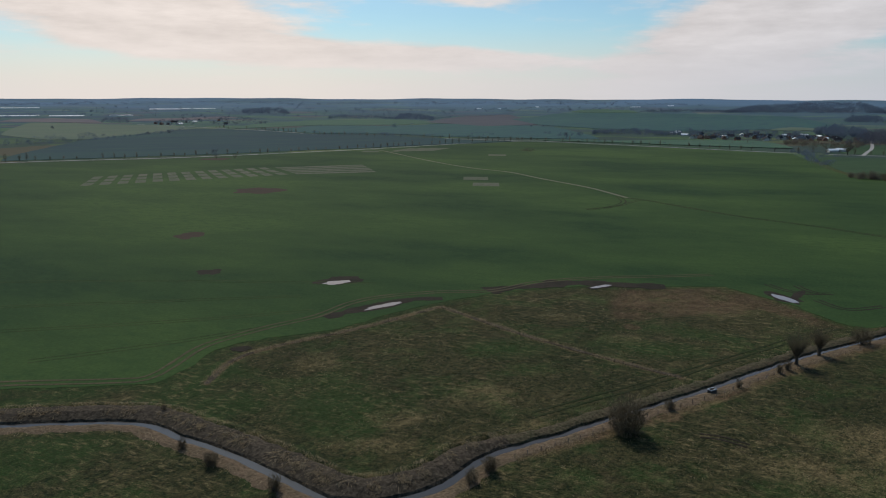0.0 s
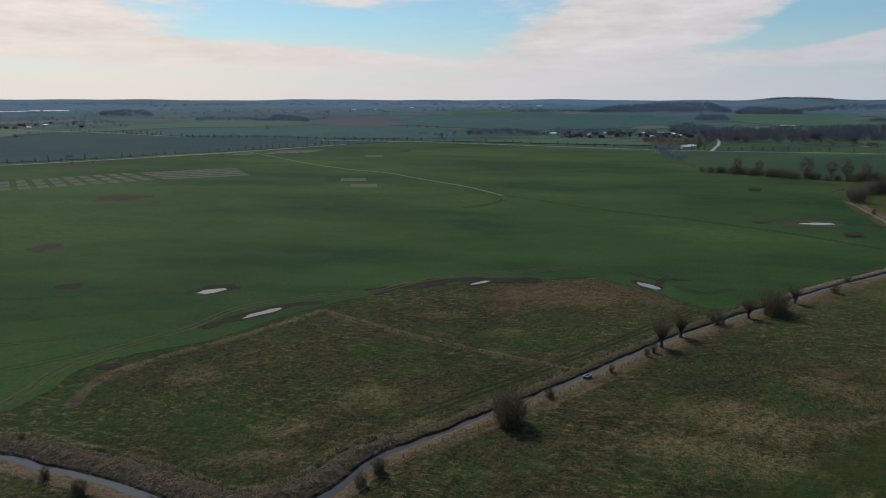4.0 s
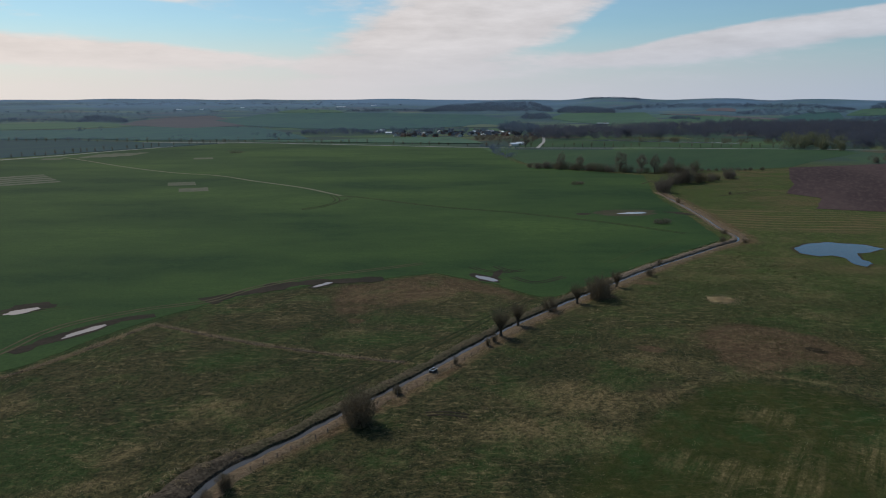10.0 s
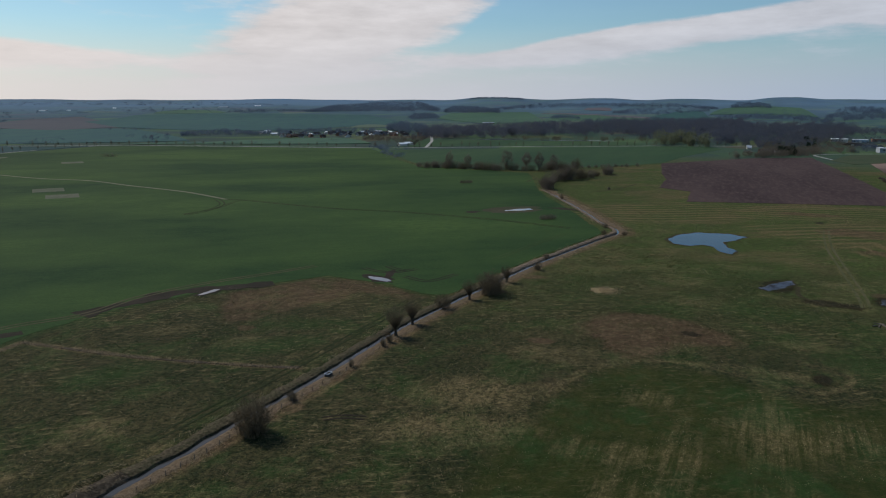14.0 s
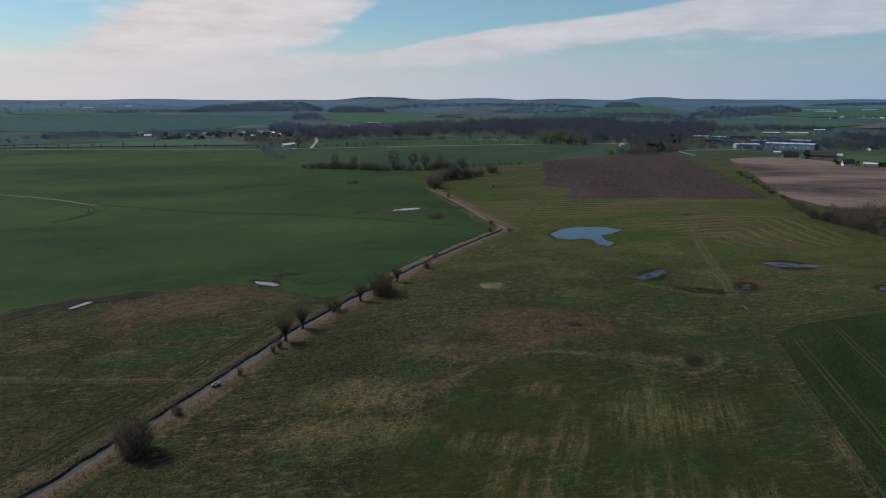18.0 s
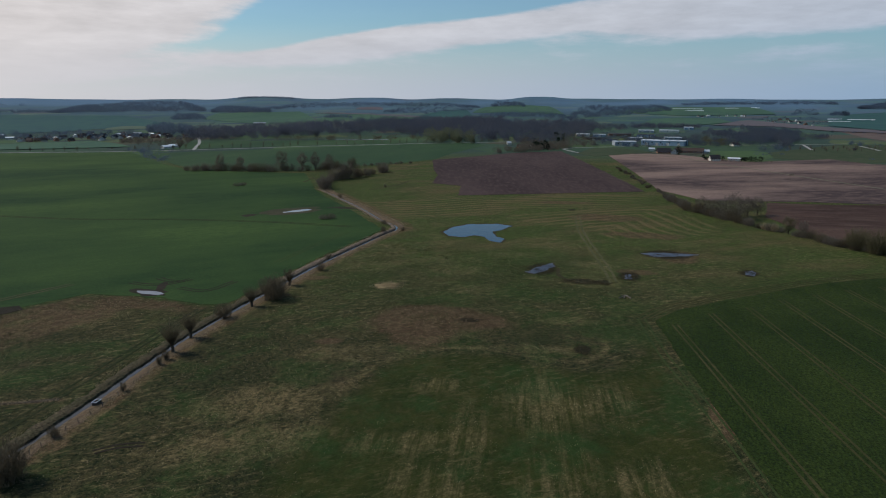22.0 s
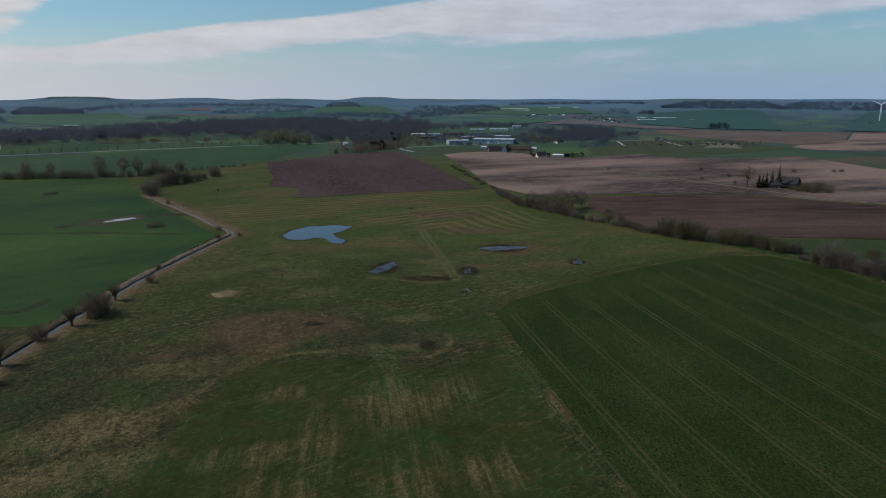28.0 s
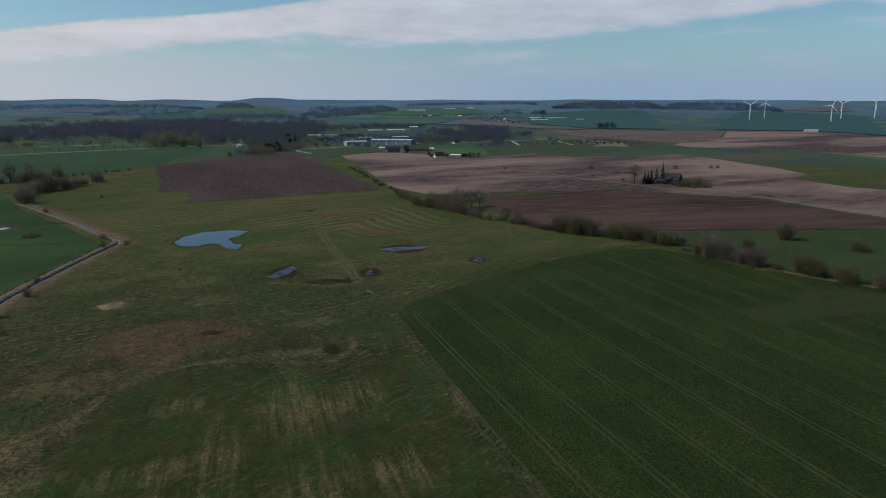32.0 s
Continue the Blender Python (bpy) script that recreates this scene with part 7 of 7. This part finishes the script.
wood("village_end_wood", in_band([(27.6, -2.19), (28.9, -2.24), (30.8, -2.43)], [(27.7, -2.59), (28.9, -2.79), (30.8, -2.73)], 90), 11, 11, 120, "tall bare trees at the end of the village", M_RIDGEWOOD_HAZE, 1.8)
wood("village_gardens", in_band([(25.7, -3.04), (27.9, -2.98), (30.7, -2.89)], [(25.7, -3.28), (28.0, -3.61), (30.1, -3.65), (30.7, -3.20)], 120), 5.2, 7.5, 110, "brownish bare orchard trees before the village", M_DARKTWIG)
wood("village_hedge", np.vstack([far_row([(20.5, -3.17), (26.1, -3.11)], 5), far_row([(21.9, -3.35), (23.5, -3.31)], 8), far_row([(17.7, -3.23), (20.3, -3.18)], 9)]), 3, 5, 60, "low garden hedges before the village", M_DARKTWIG)
house("long low grey roofed barn in far pasture", 38, 11, 3.0, 2.6, M_WALLDARK, M_HALL, spot(35.71, -2.01), -36, "", "barn", "barn")
house("long low white barn beside far tilled fields", 32, 12, 4.0, 2.6, M_WALL, M_HALL, spot(98.73, -2.29), -92, "", "barn", "barn")

# far hamlets
for spots in ([(-21.5, -2.03), (-21.0, -2.08), (-20.5, -1.92), (-20.2, -2.04), (-19.7, -1.92), (-19.1, -1.89), (-18.8, -1.76), (-17.4, -1.78), (-16.9, -2.08), (-20.7, -1.87), (-21.9, -1.98)], [(69.7, -1.38), (70.0, -1.42), (70.4, -1.33), (71.2, -1.37), (71.7, -1.32), (72.3, -1.32), (72.8, -1.36), (72.9, -1.31), (74.5, -1.64), (74.9, -1.76), (75.6, -1.80), (76.0, -1.71), (76.6, -1.79), (77.0, -1.86), (77.5, -1.90), (75.3, -1.55), (75.8, -1.54), (76.4, -1.62)]):
    for a, e in spots:
        x, y = spot(a, e)
        z = float(height(np.array([x]), np.array([y]))[0])
        copy_thing(kinds[int(rng.choice(3, p=[0.45, 0.25, 0.30]))], Matrix.LocRotScale((x, y, z), Euler((0, 0, rng.uniform(0, 6.3))), (1, 1, 1)))

# farmstead in the tilled field
house("dark timber farmhouse with black roof among trees", 15, 11, 4.2, 5.6, M_WALLDARK, M_ROOFDARK, (495, 4), 70, "", "farmhouse", "house")
house("small dark outbuilding beside the farmhouse", 9, 7, 3.4, 3.0, M_WALLDARK, M_ROOFDARK, (489, 12), 95, "", "outbuilding", "shed")
for x, y, h, w in ((484, 21.5, 8.5, 4.4), (487, 17.5, 10, 4.4), (489.5, 10.5, 14.5, 5.6), (486, 19.5, 8, 4.2), (492, 14.5, 11, 5)):
    spruce(h, w, (x, y))
tree(13, 7, "tall bare poplar beside the farm lane", M_TWIG, (486, 28.4, 0), 320, "bare_tree", "tree", "", 0.18)
for x, y, h, w, m in ((476, -1, 4, 8, M_BUD), (474, -6.2, 6.5, 10, M_BUD), (477, -11, 5, 8, M_BUD), (475, -16.5, 6, 10, M_BUD), (470, -9, 2.6, 7, M_DARKTWIG), (479, -4, 6, 8, M_BUD), (485, -12, 6.5, 7, M_TWIG), (482, 3.5, 3.5, 5, M_BUD)):
    shrub(h, w, "olive budding garden bush around the farmhouse", (x, y), m, 90, "garden_bush", "bushes round the farmhouse")
for x, y, h, w in ((501, 37, 2.2, 4), (544, 44.4, 2.6, 5), (581, 68.3, 3, 5), (600, 3.2, 3.4, 5.5), (612, -24, 3.2, 5), (616, -29, 3.2, 5), (556, 134, 1.8, 5), (520, 60, 2, 4), (548, 38, 2, 6)):
    shrub(h, w, "small dark bush standing in the tilled field", (x, y), None, 60, "field_bush", "bushes in the tilled field")


# wind turbines
def turbine(at, hub, blade, turn, spin):
    z0 = float(height(np.array([at[0]]), np.array([at[1]]))[0])
    t = thing("wind_turbine", "white three-bladed wind turbine standing in far fields", "wind turbine", "wind turbines", at=(*at, z0), turn=turn)
    bm = bmesh.new()
    cone(bm, (0, 0, -0.5), (0, 0, hub), 1.2, 0.8, 12)
    part("tower", bm, M_WHITE, t)
    part("nacelle", boxed(-1.3, -2.2, hub - 1.2, 1.3, 4.0, hub + 1.6, bevel=0.4), M_WHITE, t)
    bm = bmesh.new()
    cone(bm, (0, -2.3, hub + 0.2), (0, -4.0, hub + 0.2), 1.2, 0.4, 10)
    rotor = part("hub", bm, M_WHITE, t)
    for k in range(3):
        a = radians(spin + 120 * k)
        u, v = Vector((math.sin(a), 0, math.cos(a))), Vector((math.cos(a), 0, -math.sin(a)))
        c = Vector((0, -3.2, hub + 0.2))
        bm = bmesh.new()
        ring = []
        for s, wd, th in ((0.02, 0.9, 0.8), (0.18, 1.9, 0.5), (0.6, 1.2, 0.3), (1.0, 0.3, 0.1)):
            p = c + u * (blade * s)
            ring.append([bm.verts.new(p + v * x * wd + Vector((0, y * th, 0))) for x, y in ((-0.5, 0), (0, -0.5), (0.7, 0), (0, 0.5))])
        for lo, hi in zip(ring, ring[1:]):
            for i in range(4):
                bm.faces.new((lo[i], lo[(i + 1) % 4], hi[(i + 1) % 4], hi[i]))
        bm.faces.new(ring[-1])
        bmesh.ops.recalc_face_normals(bm, faces=bm.faces)
        part("blade", bm, M_WHITE, rotor)
    return t


for (a, e), hub, bl, turn, spin in zip([(94.6, -1.55), (95.6, -1.37), (99.9, -1.56), (100.5, -1.39), (102.5, -1.25)], (40.5, 41, 40, 41.5, 43), (22, 22, 22.5, 22, 23), (78, 82, 84, 80, 76), (55, 2, 24, 66, 52)):
    turbine(spot(a, e), hub, bl, -a + turn - 78, spin)

# pale long roofs far off: glasshouses
GREEN = thing("glasshouse", "long low pale glasshouse far across the fields", "glasshouse", "glasshouses", at=(-1110, 1380, 0), turn=38)
part("wall", boxed(-60, -14, -0.5, 60, 14, 3.0), M_ROOFBRIGHT, GREEN)
bm = bmesh.new()
gable(bm, 120, 28, 3.0, 1.6, 0.2)
part("roof", bm, M_ROOFBRIGHT, GREEN)


for (a, e), s in zip([(-30.7, -0.79), (-30.8, -1.32), (-27.7, -1.35), (-24.2, -1.35), (-21.2, -0.91), (-19.7, -0.88), (-18.4, -0.88), (2.9, -0.88), (4.5, -0.88), (7.5, -0.74), (15.0, -0.70), (17.6, -0.60)] + [(68.9, -0.82), (69.4, -0.95), (72.0, -0.76), (73.6, -0.71), (78.8, -1.47), (80.4, -1.49), (82.3, -1.59), (79.1, -1.63)],
                    (60, 60, 48, 34, 46, 14, 34, 10, 6, 6, 16, 10, 46, 30, 20, 12, 20, 36, 12, 30)):
    x, y = spot(a, e)
    z = float(height(np.array([x]), np.array([y]))[0])
    copy_thing(GREEN, Matrix.LocRotScale((x, y, z), Euler((0, 0, radians(-a + rng.uniform(-6, 6)))), (s * math.hypot(x, y) / 1245 / 120, 0.25, 0.42)))

# allotments: pale paths, small huts and young trees
for pts in ([(934, 216), (846, 186)], [(956, 160), (880, 127)], [(910, 112), (916, 62)], [(980, 130), (930, 70)]):
    lane("path_allotment", pts, 3.0, 0.14, M_ROAD, "short pale gravel path in the allotments", "path", 8)
hut = house("small timber allotment hut with dark roof", 4.5, 3.4, 2.2, 1.2, M_WOOD, M_ROOFDARK, (905, 92), -60, "allotment huts", "allotment_hut", "hut")
for x, y in ((895, 120), (915, 75), (900, 100), (925, 68), (870, 150), (940, 130), (912, 84)):
    copy_thing(hut, Matrix.LocRotScale((x, y, 0), Euler((0, 0, rng.uniform(0, 6.3))), (1, 1, 1)))
young = [(820 + 9.5 * k + rng.normal(0, 1), 178 - 9.0 * k + j * 24 + rng.normal(0, 1)) for k in range(16) for j in range(3)]
for x, y in young:
    copy_thing(AV2, Matrix.LocRotScale((x, y, 0), Euler((0, 0, rng.uniform(0, 6.3))), (0.75, 0.75, 0.6)))

M_SEDGE = surface("sedge_blades", (0.060, 0.050, 0.028), (0.095, 0.075, 0.042), (0.15, 0.12, 0.07), big=0.3, small=2, bump=0, translucent=0.4)
M_STRAW = surface("matted_straw", (0.40, 0.31, 0.16), (0.27, 0.21, 0.11), (0.50, 0.40, 0.23), big=0.5, small=2.5, bump=0.6, bump_dist=0.1)
heap = sheet("straw_patch", oval(146, 143.5, 5.6, 4.6, -0.8, 3, 0.5), 0.05, M_STRAW, 1.1, 0.1)
tagged(heap, "pale yellow patch of matted straw in the pasture", "straw patch", kind="structure")
tagged(new("matted_straw", fast_mesh("matted_straw", *blades(np.column_stack([rng.normal(146, 1.9, 1100), rng.normal(143.5, 1.9, 1100)]), 0.05, 0.4, 0.08, 5, 0.35), M_REED)), "matted pale straw in the pasture", "straw", kind="stuff")
pts = []
for cx, cy, ac, dp in WET[1:-1]:
    a = math.atan2(cx, cy)
    for _ in range(int(34 * (ac + dp))):
        t, k = rng.uniform(0, 6.283), rng.uniform(0.15, 1.05)
        q = (ac * k * math.cos(t), dp * k * math.sin(t))
        p = (cx + q[0] * math.cos(a) + q[1] * math.sin(a), cy - q[0] * math.sin(a) + q[1] * math.cos(a))
        if noise.noise((p[0] * 0.3, p[1] * 0.3, 8)) > 0.0:
            pts.append(p)
tagged(new("bog_sedge", fast_mesh("bog_sedge", *blades(np.array(pts), 0.12, 0.4, 0.08, 5, 0.35), M_SEDGE)), "dark matted sedge in the boggy hollows", "sedge", kind="stuff")

line = spline([(291, 30), (280.8, 5.4), (274.2, -1.4), (265.0, -11.1), (253.0, -19.8), (246.6, -26.4), (245.1, -36.3), (239.9, -43.7), (237.3, -51.0), (232.0, -60.1), (222, -74)], 1.2)
pts = np.array([p + rng.normal(0, 0.7, 2) for p in np.repeat(line, 14, 0) if noise.noise((p[0] * 0.2, p[1] * 0.2, 6)) > -0.15])
tagged(new("brook_reeds", fast_mesh("brook_reeds", *blades(pts, 0.15, 0.7, 0.09, 4, 0.4), M_REED)), "dry reeds along the foot of the willows", "reeds", kind="stuff")

# rough grass in the near pasture
def rough_grass(poly, count, cell, level):
    q = scatter(poly, count)
    return np.array([p for p in q if noise.noise((p[0] * cell, p[1] * cell, 12)) + 0.5 * noise.noise((p[0] * cell * 4, p[1] * cell * 4, 2)) > level and not inside(CROP_EDGE, *p)])


M_GREENTUFT = surface("rough_green_grass", (0.024, 0.038, 0.014), (0.050, 0.056, 0.024), (0.085, 0.078, 0.036), big=0.1, small=1.0, bump=0, translucent=0.4)
WEST_PASTURE = [(-45, 128), (-12, 98), (2, 104), (60, 140), (105, 166), (92, 198), (40, 200), (0, 182), (-40, 150)]
EAST_PASTURE = [(8, 92), (20, 70), (50, 60), (70, 86), (105, 100), (122, 90), (160, 80), (190, 92), (200, 140), (200, 190), (110, 152), (40, 112)]
for poly, count in ((WEST_PASTURE, 11000), (EAST_PASTURE, 17000)):
    q = rough_grass(poly, count, 0.12, -0.15)
    q = q[nearest(DITCH, q[:, 0], q[:, 1]) > 4.0]
    k = rng.uniform(size=len(q)) < 0.30
    tagged(new("rough_grass", fast_mesh("rough_grass", *blades(q[~k], 0.10, 0.30, 0.12, 4, 0.25), M_GREENTUFT)), "rough green grass tufts in the pasture", "grass", kind="stuff")
    tagged(new("dry_tufts", fast_mesh("dry_tufts", *blades(q[k], 0.08, 0.22, 0.09, 4, 0.22), M_REED)), "last year's dry grass tufts in the pasture", "grass", kind="stuff")

# ---------------------------------------------------------------- from the plan's unit to metres
bigger = Matrix.Scale(GROW, 4)
for me in bpy.data.meshes:
    me.transform(bigger)
for ob in bpy.data.objects:
    if ob not in (cam, sun):
        ob.location = ob.location * GROW
